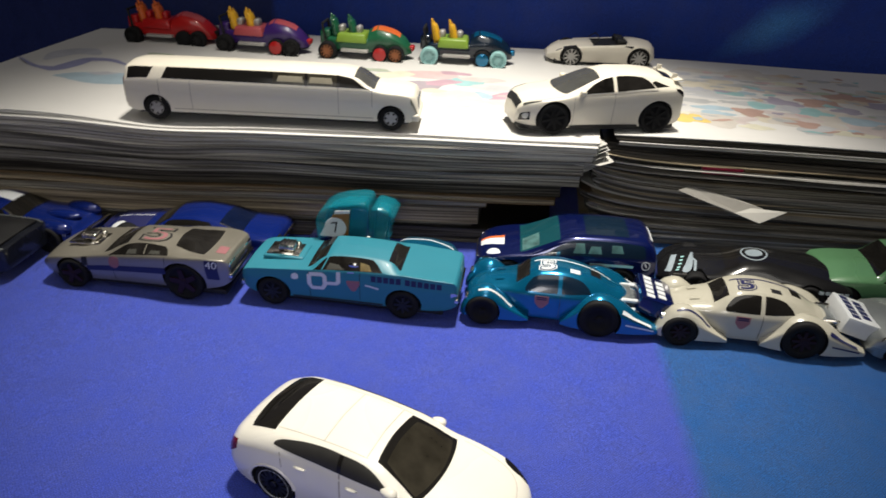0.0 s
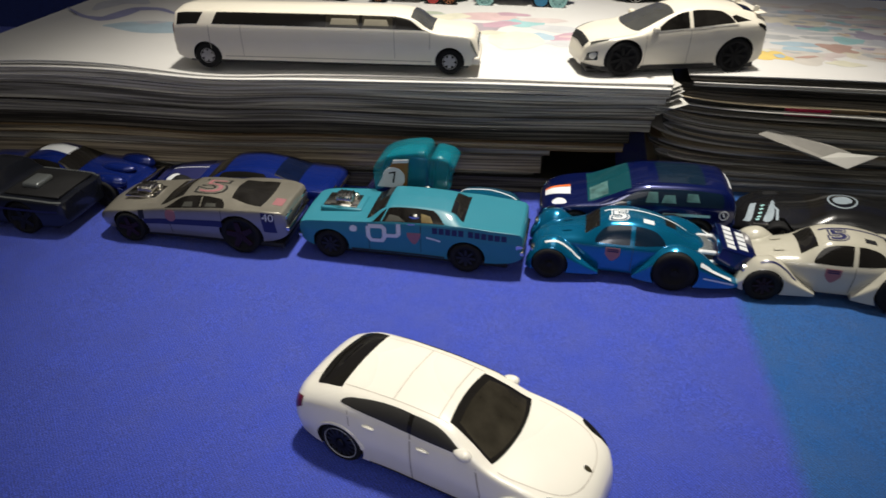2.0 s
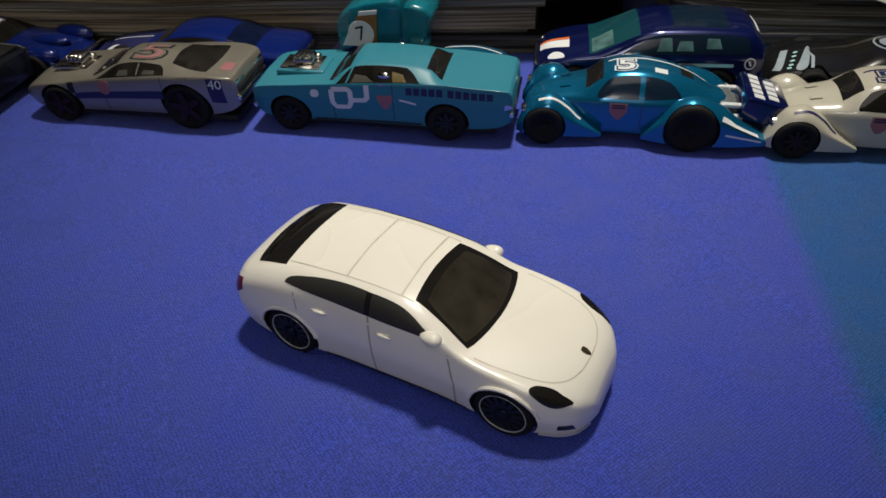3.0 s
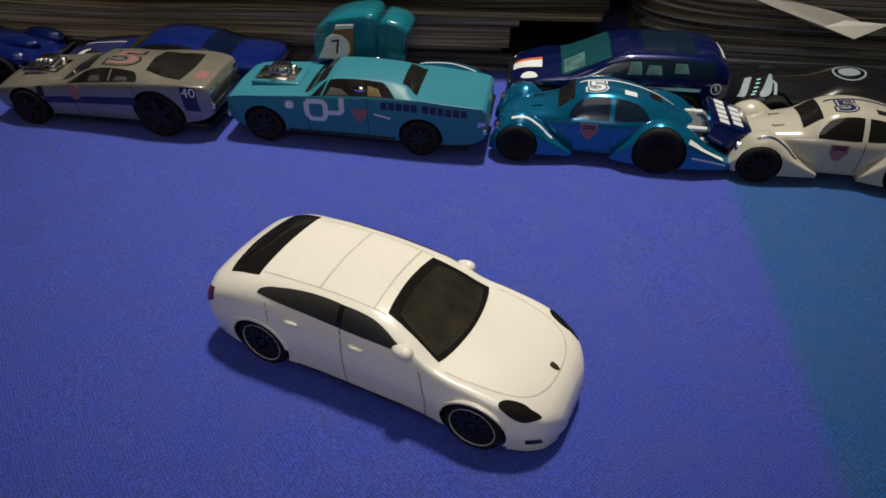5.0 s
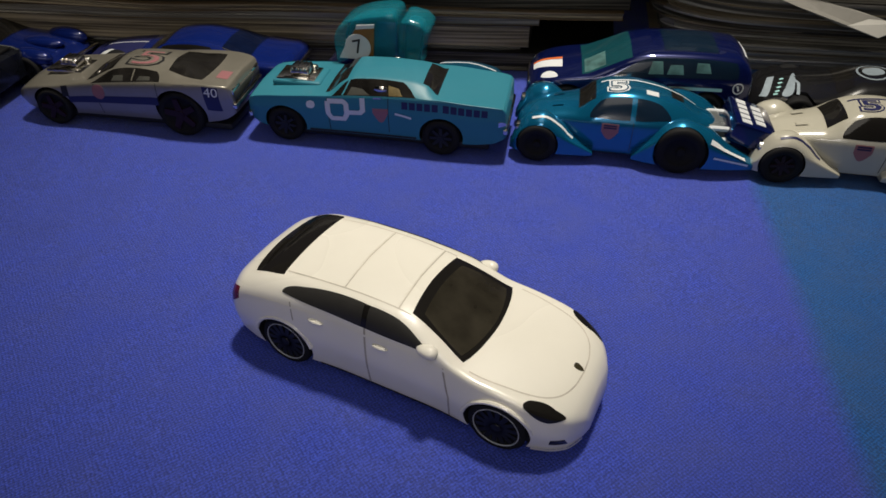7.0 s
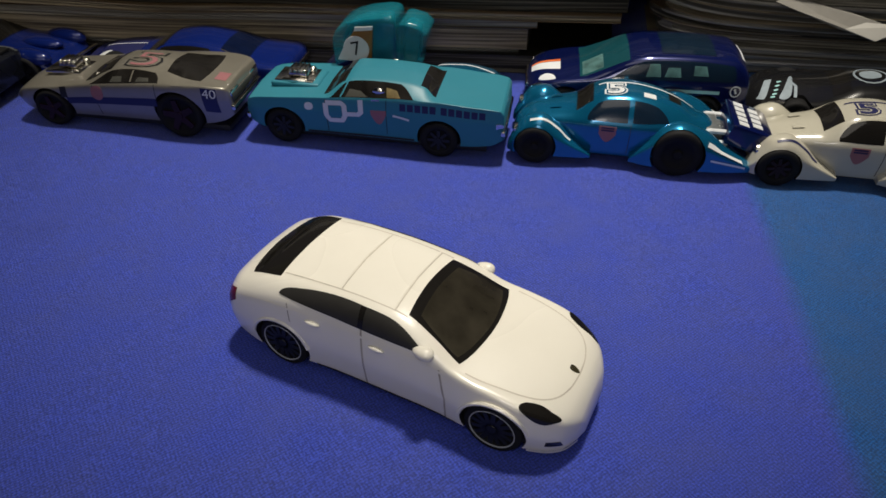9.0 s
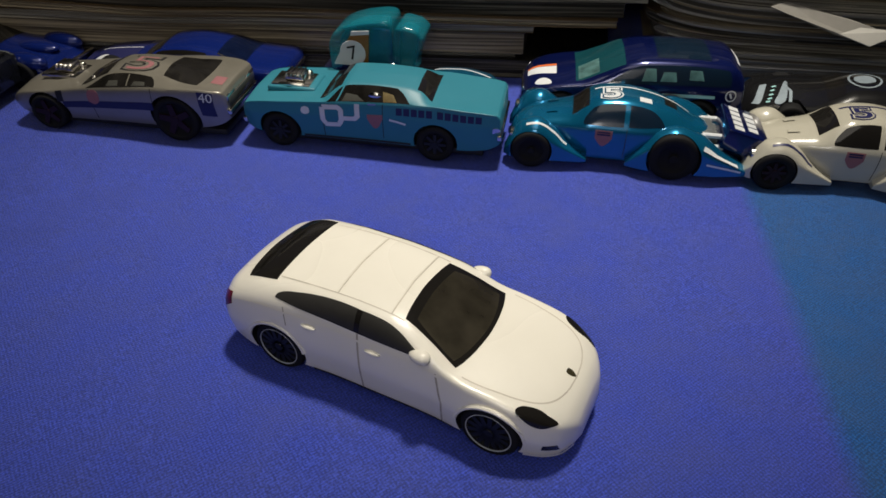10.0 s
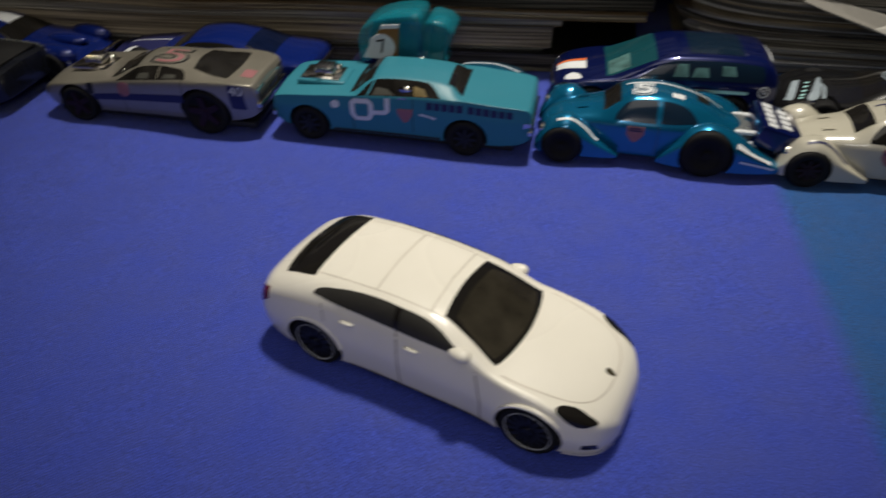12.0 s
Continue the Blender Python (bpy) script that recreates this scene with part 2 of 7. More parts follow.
M_DIMGLASS = mat("dim_window_plastic", (0.012, 0.011, 0.010), rough=0.10, spec=0.32, vary=0.5, scale=200)
M_GREYGLASS = mat("grey_window_plastic", (0.065, 0.065, 0.058), rough=0.10, spec=0.6, vary=0.25, scale=120)
M_RING = mat("grey_wheel_print", (0.33, 0.34, 0.36), rough=0.4, vary=0.2, scale=900)
M_CLEAR = mat("clear_window_plastic", (0.35, 0.38, 0.36), rough=0.08, transmission=0.8, vary=0.05)
M_TYRE = mat("black_rubber_plastic", (0.008, 0.008, 0.009), rough=0.75, spec=0.25, vary=0.15)
M_WELL = mat("black_chassis_plastic", (0.008, 0.008, 0.009), rough=0.6, vary=0.15)
M_CHROME = mat("chrome", (0.75, 0.72, 0.66), rough=0.14, metal=1.0, vary=0.06)
M_DARKRIM = mat("black_rim", (0.008, 0.008, 0.009), rough=0.45, metal=0.2, vary=0.1)
M_REDRIM = mat("dark_red_rim", (0.018, 0.004, 0.004), rough=0.4, metal=0.3, vary=0.1)
M_GROOVE = mat("panel_gap", (0.36, 0.33, 0.28), rough=0.8, vary=0.2)
M_GROOVE_DARK = mat("dark_panel_gap", (0.02, 0.02, 0.025), rough=0.8, vary=0.2)
M_DECALW = mat("white_print", (0.60, 0.62, 0.64), rough=0.4, vary=0.05)
M_DECALB = mat("navy_print", (0.013, 0.015, 0.075), rough=0.4, vary=0.05)
M_DECALR = mat("faded_red_print", (0.28, 0.12, 0.13), rough=0.4, vary=0.05)
M_DECALK = mat("black_print", (0.012, 0.012, 0.014), rough=0.4, vary=0.05)
M_DECALG = mat("dull_pale_print", (0.24, 0.29, 0.33), rough=0.45, vary=0.15, scale=600)
M_DECALBR = mat("brown_print", (0.20, 0.10, 0.02), rough=0.4, vary=0.05)
M_TAIL = mat("red_tail_lamp", (0.13, 0.008, 0.013), rough=0.25, vary=0.05)
M_SEAT = mat("tan_interior", (0.27, 0.245, 0.18), rough=0.6, vary=0.1)
M_PAPER = mat("white_paper", (0.60, 0.59, 0.57), rough=0.75, vary=0.02, scale=90)
M_WALL = mat("grey_plaster", (0.26, 0.25, 0.235), rough=0.9, vary=0.05, scale=40)
M_FLOORM = mat("brown_floor", (0.12, 0.09, 0.07), rough=0.6, vary=0.1, scale=30)
M_EDGEW = edge_mat("white_page_edges", (0.62, 0.59, 0.52), (0.22, 0.205, 0.17), 1500, 0.47)
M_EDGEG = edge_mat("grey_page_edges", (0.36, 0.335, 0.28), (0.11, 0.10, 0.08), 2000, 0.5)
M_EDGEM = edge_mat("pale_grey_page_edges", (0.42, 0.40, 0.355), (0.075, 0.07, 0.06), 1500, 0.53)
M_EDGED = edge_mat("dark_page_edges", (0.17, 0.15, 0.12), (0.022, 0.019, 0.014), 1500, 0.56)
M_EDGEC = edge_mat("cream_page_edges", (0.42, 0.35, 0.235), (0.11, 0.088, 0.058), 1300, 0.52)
M_COVERK = mat("black_cover", (0.018, 0.016, 0.012), rough=0.4, coat=0.1, vary=0.2, scale=60)
M_COVERG = mat("grey_cover", (0.13, 0.12, 0.10), rough=0.4, vary=0.2, scale=60)
M_COVERB = mat("brown_cover", (0.15, 0.10, 0.05), rough=0.5, vary=0.15, scale=60)
M_COVERR = mat("crimson_cover", (0.50, 0.03, 0.09), rough=0.4, vary=0.1, scale=60)

PRINTS = {n: mat("print_" + n, tuple(0.58 * v + 0.22 for v in c), rough=0.75, vary=0.12, scale=140) for n, c in {
    "wash": (0.56, 0.50, 0.42), "blush": (0.58, 0.46, 0.43), "haze": (0.46, 0.47, 0.49), "straw": (0.62, 0.54, 0.36), "periwinkle": (0.05, 0.06, 0.32), "mist": (0.42, 0.43, 0.50), "sky": (0.24, 0.42, 0.54), "cream": (0.72, 0.68, 0.46), "teal": (0.12, 0.44, 0.46), "mauve": (0.40, 0.14, 0.24),
    "plum": (0.22, 0.14, 0.20), "pink": (0.62, 0.36, 0.36), "yellow": (0.78, 0.48, -0.12), "brown": (0.36, 0.12, 0.04), "violet": (0.20, 0.15, 0.28), "grey": (0.34, 0.35, 0.36), "tan": (0.56, 0.40, 0.22), "leaf": (0.30, 0.38, 0.22)}.items()}
M_BADGE = mat("bronze_print", (0.05, 0.042, 0.02), rough=0.35, metal=0.3, vary=0.6, scale=2500)
M_FOLD = mat("dulled_white_paper", (0.44, 0.43, 0.40), rough=0.8, vary=0.06, scale=120)
M_SEATGOLD = mat("dull_gold_plastic", (0.16, 0.12, 0.05), rough=0.35, metal=0.4, vary=0.4, scale=500)
M_DIMBLUE = mat("dark_blue_window_plastic", (0.004, 0.008, 0.03), rough=0.12, spec=0.5, vary=0.3, scale=200)
M_SEATGLASS = mat("seats_behind_glass", (0.07, 0.15, 0.15), rough=0.15, vary=0.6, scale=300)
M_SCRAP = mat("grey_paper", (0.24, 0.23, 0.21), rough=0.8, vary=0.1, scale=200)

# ---- builders ----
MM = 0.001


def mesh_ob(name, bm, material, parent=None, label="", smooth=True, mats=()):
    me = bpy.data.meshes.new(name)
    bm.normal_update()
    bm.to_mesh(me)
    bm.free()
    for mt in (material, *mats):
        me.materials.append(mt)
    if smooth:
        me.shade_smooth()
        me.set_sharp_from_angle(angle=radians(42))
    ob = new(name, me)
    if parent:
        ob.parent = parent
    if label:
        ob["label"] = label
    return ob


def part(name, bm, material, parent, label="", smooth=True):
    """One mesh object under a thing or under a part."""
    return mesh_ob(name, bm, material, parent, label, smooth)


def thing(name, m, label, category, group=""):
    ob = new(name)
    ob.empty_display_size = 0.005
    ob.matrix_world = m
    return tagged(ob, label, category, group)


def curve(keys):
    """A smooth function through (x, value) keys with no overshoot."""
    xs, ys = np.array(keys, float).T
    h, d = np.diff(xs), np.diff(ys) / np.diff(xs)
    s = np.zeros(len(xs))
    if len(xs) > 2:
        for i in range(1, len(xs) - 1):
            if d[i - 1] * d[i] > 0:
                w1, w2 = 2 * h[i] + h[i - 1], h[i] + 2 * h[i - 1]
                s[i] = (w1 + w2) / (w1 / d[i - 1] + w2 / d[i])
        s[0], s[-1] = d[0], d[-1]
    else:
        s[:] = d[0]

    def f(x):
        x = min(max(x, xs[0]), xs[-1])
        i = min(max(int(np.searchsorted(xs, x)) - 1, 0), len(h) - 1)
        t = (x - xs[i]) / h[i]
        return float((2 * t**3 - 3 * t**2 + 1) * ys[i] + (t**3 - 2 * t**2 + t) * h[i] * s[i] + (3 * t**2 - 2 * t**3) * ys[i + 1] + (t**3 - t**2) * h[i] * s[i + 1])

    return f


class Shell:
    """A car body in millimetres: x ahead from the rear axle, y to its left, z up from the ground. Height, belt, half width and
    roof's half width are curves along x. A place on it is (x, V): V 1 sill, 2 flank, 3 belt, 4 roof edge, 5 the top's middle,
    and on to 9, the other sill."""

    def __init__(self, top, belt, half, roof, bot, yc=0.0, round_=0.75, crown=0.9, sill=0.90, mid=0.58, tuck=0.965):
        self.x0, self.x1 = top[0][0], top[-1][0]
        self.top, self.belt, self.half, self.roof, self.bot = (curve(k) for k in (top, belt, half, roof, bot))
        self.keys = sorted({k[0] for some in (top, belt, half, roof, bot) for k in some})
        self.yc, self.round, self.crown, self.sill, self.mid, self.tuck = yc, round_, crown, sill, mid, tuck

    def ring(self, x):
        t, be, ha, ro, bo = self.top(x), self.belt(x), self.half(x), self.roof(x), self.bot(x)
        be = min(be, t - 0.25)
        zr = max(t - self.crown, be + 0.4 * (t - be))
        return [(0, bo), (ha * self.sill, bo), (ha, bo + self.mid * (be - bo)), (ha * self.tuck, be), (min(ro, ha * 0.95), zr), (0, t), (-min(ro, ha * 0.95), zr)]

    def at(self, x, v, off=0.0):
        if off:
            n = self.normal(x, v)
            p = self.at(x, v)
            return p + n * off
        side = 1
        if v > 5:
            v, side = 10 - v, -1
        p = self.ring(x)
        v = min(max(v, 0.0), 5.0)
        i = min(int(v), 4)
        t = v - i

        def tan(k):
            if k <= 1:
                return (0.0, 0.0)
            a, b = p[k - 1], p[k + 1]
            return (self.round * (b[0] - a[0]) / 2, self.round * (b[1] - a[1]) / 2)

        m0, m1 = tan(i), tan(i + 1)
        # keep tangents modest where neighbouring spans differ greatly
        chord = math.hypot(p[i + 1][0] - p[i][0], p[i + 1][1] - p[i][1]) + 1e-6

        def cap(m):
            n = math.hypot(*m)
            k = min(1.0, 1.35 * chord / n) if n > 1e-9 else 1.0
            return (m[0] * k, m[1] * k)

        m0, m1 = cap(m0), cap(m1)
        a, b, c, d = 2 * t**3 - 3 * t**2 + 1, t**3 - 2 * t**2 + t, 3 * t**2 - 2 * t**3, t**3 - t**2
        y = a * p[i][0] + b * m0[0] + c * p[i + 1][0] + d * m1[0]
        z = a * p[i][1] + b * m0[1] + c * p[i + 1][1] + d * m1[1]
        return Vector((x, self.yc + side * y, z))

    def normal(self, x, v):
        e = 0.15
        xa, xb = max(self.x0, x - e), min(self.x1, x + e)
        du = self.at(xb, v) - self.at(xa, v)
        dv = self.at(x, min(9, v + 0.03)) - self.at(x, max(1, v - 0.03))
        n = dv.cross(du)
        return n.normalized() if n.length > 1e-9 else Vector((0, 0, 1))

    def bm(self, step=1.1, per=5):
        n = max(8, int((self.x1 - self.x0) / step))
        xs = sorted({round(self.x0 + (self.x1 - self.x0) * i / n, 3) for i in range(n + 1)} | {round(k, 3) for k in self.keys if self.x0 <= k <= self.x1})
        vs = [1 + i / per for i in range(8 * per + 1)]
        bm = bmesh.new()
        rows = [[bm.verts.new(self.at(x, v) * MM) for v in vs] for x in xs]
        for a, b in zip(rows, rows[1:]):
            for j in range(len(vs) - 1):
                bm.faces.new((a[j], b[j], b[j + 1], a[j + 1]))
            bm.faces.new((a[-1], b[-1], b[0], a[0]))
        bm.faces.new(rows[0])
        bm.faces.new(list(reversed(rows[-1])))
        bmesh.ops.recalc_face_normals(bm, faces=bm.faces)
        return bm

    def patch(self, nodes, off=0.18, n=10, m=8):
        """A panel on the body between eight (x, V) nodes: four corners in turn, then the middles of the sides that follow each."""
        c = nodes if len(nodes) == 8 else list(nodes) + [tuple((np.array(nodes[i]) + np.array(nodes[(i + 1) % 4])) / 2) for i in range(4)]
        bm = bmesh.new()

        def place(s, t):
            N = [(1 - s) * (1 - t) * (-s - t - 1) / 4, (1 + s) * (1 - t) * (s - t - 1) / 4, (1 + s) * (1 + t) * (s + t - 1) / 4, (1 - s) * (1 + t) * (-s + t - 1) / 4,
                 (1 - s * s) * (1 - t) / 2, (1 + s) * (1 - t * t) / 2, (1 - s * s) * (1 + t) / 2, (1 - s) * (1 - t * t) / 2]
            return sum(a * q[0] for a, q in zip(N, c)), sum(a * q[1] for a, q in zip(N, c))

        grid = []
        for i in range(n + 1):
            row = []
            for j in range(m + 1):
                x, v = place(2 * i / n - 1, 2 * j / m - 1)
                edge = i in (0, n) or j in (0, m)
                row.append(bm.verts.new(self.at(x, v, off if not edge else off * 0.8) * MM))
            grid.append(row)
        for i in range(n):
            for j in range(m):
                bm.faces.new((grid[i][j], grid[i + 1][j], grid[i + 1][j + 1], grid[i][j + 1]))
        loop = [(i, 0) for i in range(n)] + [(n, j) for j in range(m)] + [(i, m) for i in range(n, 0, -1)] + [(0, j) for j in range(m, 0, -1)]
        low = []
        for i, j in loop:
            x, v = place(2 * i / n - 1, 2 * j / m - 1)
            low.append(bm.verts.new(self.at(x, v, -0.25) * MM))
        for k in range(len(loop)):
            i, j = loop[k]
            i2, j2 = loop[(k + 1) % len(loop)]
            bm.faces.new((grid[i][j], grid[i2][j2], low[(k + 1) % len(loop)], low[k]))
        bmesh.ops.recalc_face_normals(bm, faces=bm.faces)
        return bm

    def seam(self, pts, width=0.22, off=0.03, sub=8, smooth=False):
        """A thin strip along a line of (x, V) points."""
        line = []
        if smooth:
            fx, fv = curve([(k, p[0]) for k, p in enumerate(pts)]), curve([(k, p[1]) for k, p in enumerate(pts)])
            n = sub * (len(pts) - 1)
            pts = [(fx(k * (len(pts) - 1) / n), fv(k * (len(pts) - 1) / n)) for k in range(n + 1)]
            sub = 1
        for (xa, va), (xb, vb) in zip(pts, pts[1:]):
            line += [(xa + (xb - xa) * k / sub, va + (vb - va) * k / sub) for k in range(sub)]
        line.append(pts[-1])
        P = [self.at(*q, off) for q in line]
        N = [self.normal(*q) for q in line]
        bm = bmesh.new()
        rows = []
        for k in range(len(P)):
            d = (P[min(k + 1, len(P) - 1)] - P[max(k - 1, 0)])
            s = d.cross(N[k])
            s = s.normalized() * width / 2 if s.length > 1e-9 else Vector((0, width / 2, 0))
            rows.append([bm.verts.new((P[k] + s) * MM), bm.verts.new((P[k] - s) * MM)])
        for a, b in zip(rows, rows[1:]):
            bm.faces.new((a[0], b[0], b[1], a[1]))
        return bm

    def lettering(self, text, x, v, size, turn=0.0, flip=1, off=0.09, fat=0.0, wide=1.0):
        """Letters of the built-in font laid on the body, reading along flip * x."""
        cu = bpy.data.curves.new("letters", "FONT")
        cu.body, cu.size, cu.align_x, cu.align_y, cu.resolution_u = text, 1.0, "CENTER", "CENTER", 3
        cu.offset = fat
        tmp = new("letters", cu)
        bpy.context.view_layer.update()
        me = bpy.data.meshes.new_from_object(tmp.evaluated_get(bpy.context.evaluated_depsgraph_get()))
        bpy.data.objects.remove(tmp)
        bm = bmesh.new()
        bm.from_mesh(me)
        bpy.data.meshes.remove(me)
        per = (self.at(x, v + 0.05) - self.at(x, v - 0.05)).length / 0.1
        c, s = math.cos(radians(turn)), math.sin(radians(turn))
        for p in bm.verts:
            a, b = p.co.x * size * wide, p.co.y * size
            a, b = a * c - b * s, a * s + b * c
            p.co = self.at(x + flip * a, v - flip * b / per, off) * MM
        return bm


def lathe(profile, seg=28, axis="y"):
    """A turned form round the y axis from (radius, y) pairs in millimetres."""
    bm = bmesh.new()
    rows = []
    for k in range(seg):
        a = 2 * math.pi * k / seg
        rows.append([bm.verts.new(Vector((r * math.cos(a), y, r * math.sin(a))) * MM) for r, y in profile])
    for k in range(seg):
        a, b = rows[k], rows[(k + 1) % seg]
        for j in range(len(profile) - 1):
            bm.faces.new((a[j], a[j + 1], b[j + 1], b[j]))
    bmesh.ops.remove_doubles(bm, verts=bm.verts, dist=1e-6)
    bmesh.ops.recalc_face_normals(bm, faces=bm.faces)
    return bm


def box(sx, sy, sz, at=(0, 0, 0), bevel=0.3, seg=2, turn=(0, 0, 0), taper=1.0, bm=None):
    """A block with rounded edges, sizes in millimetres, base centre at at."""
    own = bmesh.new()
    bmesh.ops.create_cube(own, size=1)
    for v in own.verts:
        k = taper if v.co.z > 0 else 1.0
        v.co = Vector((v.co.x * sx * k, v.co.y * sy * k, v.co.z * sz)) * MM
    if bevel:
        bmesh.ops.bevel(own, geom=own.edges[:], offset=bevel * MM, segments=seg, profile=0.5, affect="EDGES")
    m = Matrix.Translation(Vector(at) * MM + Vector((0, 0, sz / 2 * MM))) @ Euler([radians(a) for a in turn]).to_matrix().to_4x4()
    bmesh.ops.transform(own, matrix=m, verts=own.verts)
    if bm is None:
        return own
    me = bpy.data.meshes.new("tmp")
    own.to_mesh(me)
    own.free()
    bm.from_mesh(me)
    bpy.data.meshes.remove(me)
    return bm


def tube(points, r, seg=8, bm=None):
    """A rod through points, in millimetres."""
    bm = bm or bmesh.new()
    pts = [Vector(p) for p in points]
    rows = []
    for k, p in enumerate(pts):
        d = (pts[min(k + 1, len(pts) - 1)] - pts[max(k - 1, 0)]).normalized()
        u = d.cross(Vector((0.13, 0.31, 0.94))).normalized()
        w = d.cross(u)
        rows.append([bm.verts.new((p + (u * math.cos(2 * math.pi * j / seg) + w * math.sin(2 * math.pi * j / seg)) * r) * MM) for j in range(seg)])
    for a, b in zip(rows, rows[1:]):
        for j in range(seg):
            bm.faces.new((a[j], a[(j + 1) % seg], b[(j + 1) % seg], b[j]))
    bm.faces.new(rows[0][::-1])
    bm.faces.new(rows[-1])
    bmesh.ops.recalc_face_normals(bm, faces=bm.faces)
    return bm


def cut_wells(ob, wells):
    """Cuts wheel wells, given as (x, z, radius, y from, y to), through a body."""
    bm = bmesh.new()
    for x, z, r, ya, yb in wells:
        c = bmesh.ops.create_cone(bm, cap_ends=True, segments=36, radius1=r * MM, radius2=r * MM, depth=abs(yb - ya) * MM)
        m = Matrix.Translation(Vector((x, (ya + yb) / 2, z)) * MM) @ Euler((radians(90), 0, 0)).to_matrix().to_4x4()
        bmesh.ops.transform(bm, matrix=m, verts=c["verts"])
    cutter = mesh_ob("cutter", bm, M_WELL, smooth=False)
    mod = ob.modifiers.new("wells", "BOOLEAN")
    mod.operation, mod.object, mod.solver, mod.material_mode = "DIFFERENCE", cutter, "EXACT", "TRANSFER"
    held, ob.parent = ob.parent, None
    cutter.matrix_world = ob.matrix_world = Matrix.Identity(4)
    bpy.context.view_layer.update()
    me = bpy.data.meshes.new_from_object(ob.evaluated_get(bpy.context.evaluated_depsgraph_get()))
    ob.modifiers.clear()
    old, ob.data = ob.data, me
    bpy.data.meshes.remove(old)
    me.name = ob.name
    bpy.data.objects.remove(cutter)
    ob.parent = held
    ob.matrix_parent_inverse = Matrix.Identity(4)
    ob.matrix_basis = Matrix.Identity(4)
    return ob


WHEELS = {}


def wheel(parent, x, y, r, width, style="disc", rim=None, ring=None, rubber=None, f=0.74):
    """A tyre with its rim under it; y is the outer face, its sign the side."""
    rim, rubber, side = rim or M_DARKRIM, rubber or M_TYRE, 1 if y > 0 else -1
    key = (r, width, style, rim.name, ring.name if ring else "", rubber.name, f)
    if key not in WHEELS:
        w = width
        ty = lathe([(r * 0.5, -w), (r * 0.92, -w), (r, -w + 0.5), (r, -0.55), (r * 0.94, -0.08), (r * (f + 0.06), 0.0), (r * f, -0.25), (r * (f - 0.04), -0.7), (0.01, -0.75)])
        tyre = bpy.data.meshes.new("tyre")
        ty.to_mesh(tyre)
        ty.free()
        tyre.materials.append(rubber)
        tyre.shade_smooth()
        bm = bmesh.new()
        n = {"ten": 10, "five": 5, "disc": 8, "steel": 6, "twenty": 14, "plain": 0}.get(style, 8)
        hub = lathe([(0.01, 0.1), (r * 0.16, 0.05), (r * 0.2, -0.4)], 14)
        me = bpy.data.meshes.new("t")
        hub.to_mesh(me)
        hub.free()
        bm.from_mesh(me)
        bpy.data.meshes.remove(me)
        for k in range(n):
            a = 2 * math.pi * k / n
            wd = r * (0.09 if n > 6 else 0.15)
            q = [(r * 0.15, -wd), (r * (f - 0.04), -wd * 0.8), (r * (f - 0.04), wd * 0.8), (r * 0.15, wd)]
            up = [bm.verts.new(Vector((u * math.cos(a) - v * math.sin(a), -0.12, u * math.sin(a) + v * math.cos(a))) * MM) for u, v in q]
            dn = [bm.verts.new(Vector((u * math.cos(a) - v * math.sin(a), -0.6, u * math.sin(a) + v * math.cos(a))) * MM) for u, v in q]
            bm.faces.new(up)
            for i in range(4):
                bm.faces.new((up[i], dn[i], dn[(i + 1) % 4], up[(i + 1) % 4]))
        bmesh.ops.recalc_face_normals(bm, faces=bm.faces)
        rm = bpy.data.meshes.new("rim")
        bm.to_mesh(rm)
        bm.free()
        rm.materials.append(rim)
        lp = None
        if ring:
            rb = lathe([(r * (f + 0.005), -0.15), (r * (f + 0.012), 0.05), (r * (f + 0.034), 0.06), (r * (f + 0.042), -0.02)], 40)
            lp = bpy.data.meshes.new("rim_ring")
            rb.to_mesh(lp)
            rb.free()
            lp.materials.append(ring)
            lp.shade_smooth()
        WHEELS[key] = (tyre, rm, lp)
    tyre, rm, lp = WHEELS[key]
    wh = new("wheel", tyre)
    wh.parent = parent
    wh.matrix_basis = Matrix.Translation(Vector((x, y, r)) * MM) @ Euler((0, radians(17 * x), 0 if side > 0 else math.pi)).to_matrix().to_4x4()
    ro = new("rim", rm)
    ro.parent = wh
    if lp:
        lo = new("rim_ring", lp)
        lo.parent = wh
        lo["label"] = "thin pale printed wheel ring"
    return wh


def wheels(parent, xs, half, rs, width=4.2, style="disc", rim=None, ring=None, rubber=None, f=0.74):
    for x, r in zip(xs, rs):
        for s in (1, -1):
            wheel(parent, x, s * half, r, width, style, rim, ring, rubber, f)


def base_plate(parent, x0, x1, half, z=2.0, h=2.4, material=None):
    part("chassis", box(x1 - x0, 2 * half, h, ((x0 + x1) / 2, 0, z), 0.5), material or M_WELL, parent, "black plastic base plate")


def body_of(parent, sh, material, wells=(), name="body", step=1.1, label=""):
    ob = part(name, sh.bm(step), material, parent, label)
    if wells:
        cut_wells(ob, wells)
        ob.data.set_sharp_from_angle(angle=radians(40))
    return ob


def well_list(xs, rs, half, depth=5.0, gap=0.9):
    return [(x, r, r + gap, s * (half - depth), s * (half + 6)) for x, r in zip(xs, rs) for s in (1, -1)]


def both(f):
    """Calls f for the near and the far flank, with a map from near V to the flank's V."""
    for m in (lambda v: v, lambda v: 10 - v):
        f(m)


def on_side(nodes, m):
    return [(x, m(v)) for x, v in nodes]

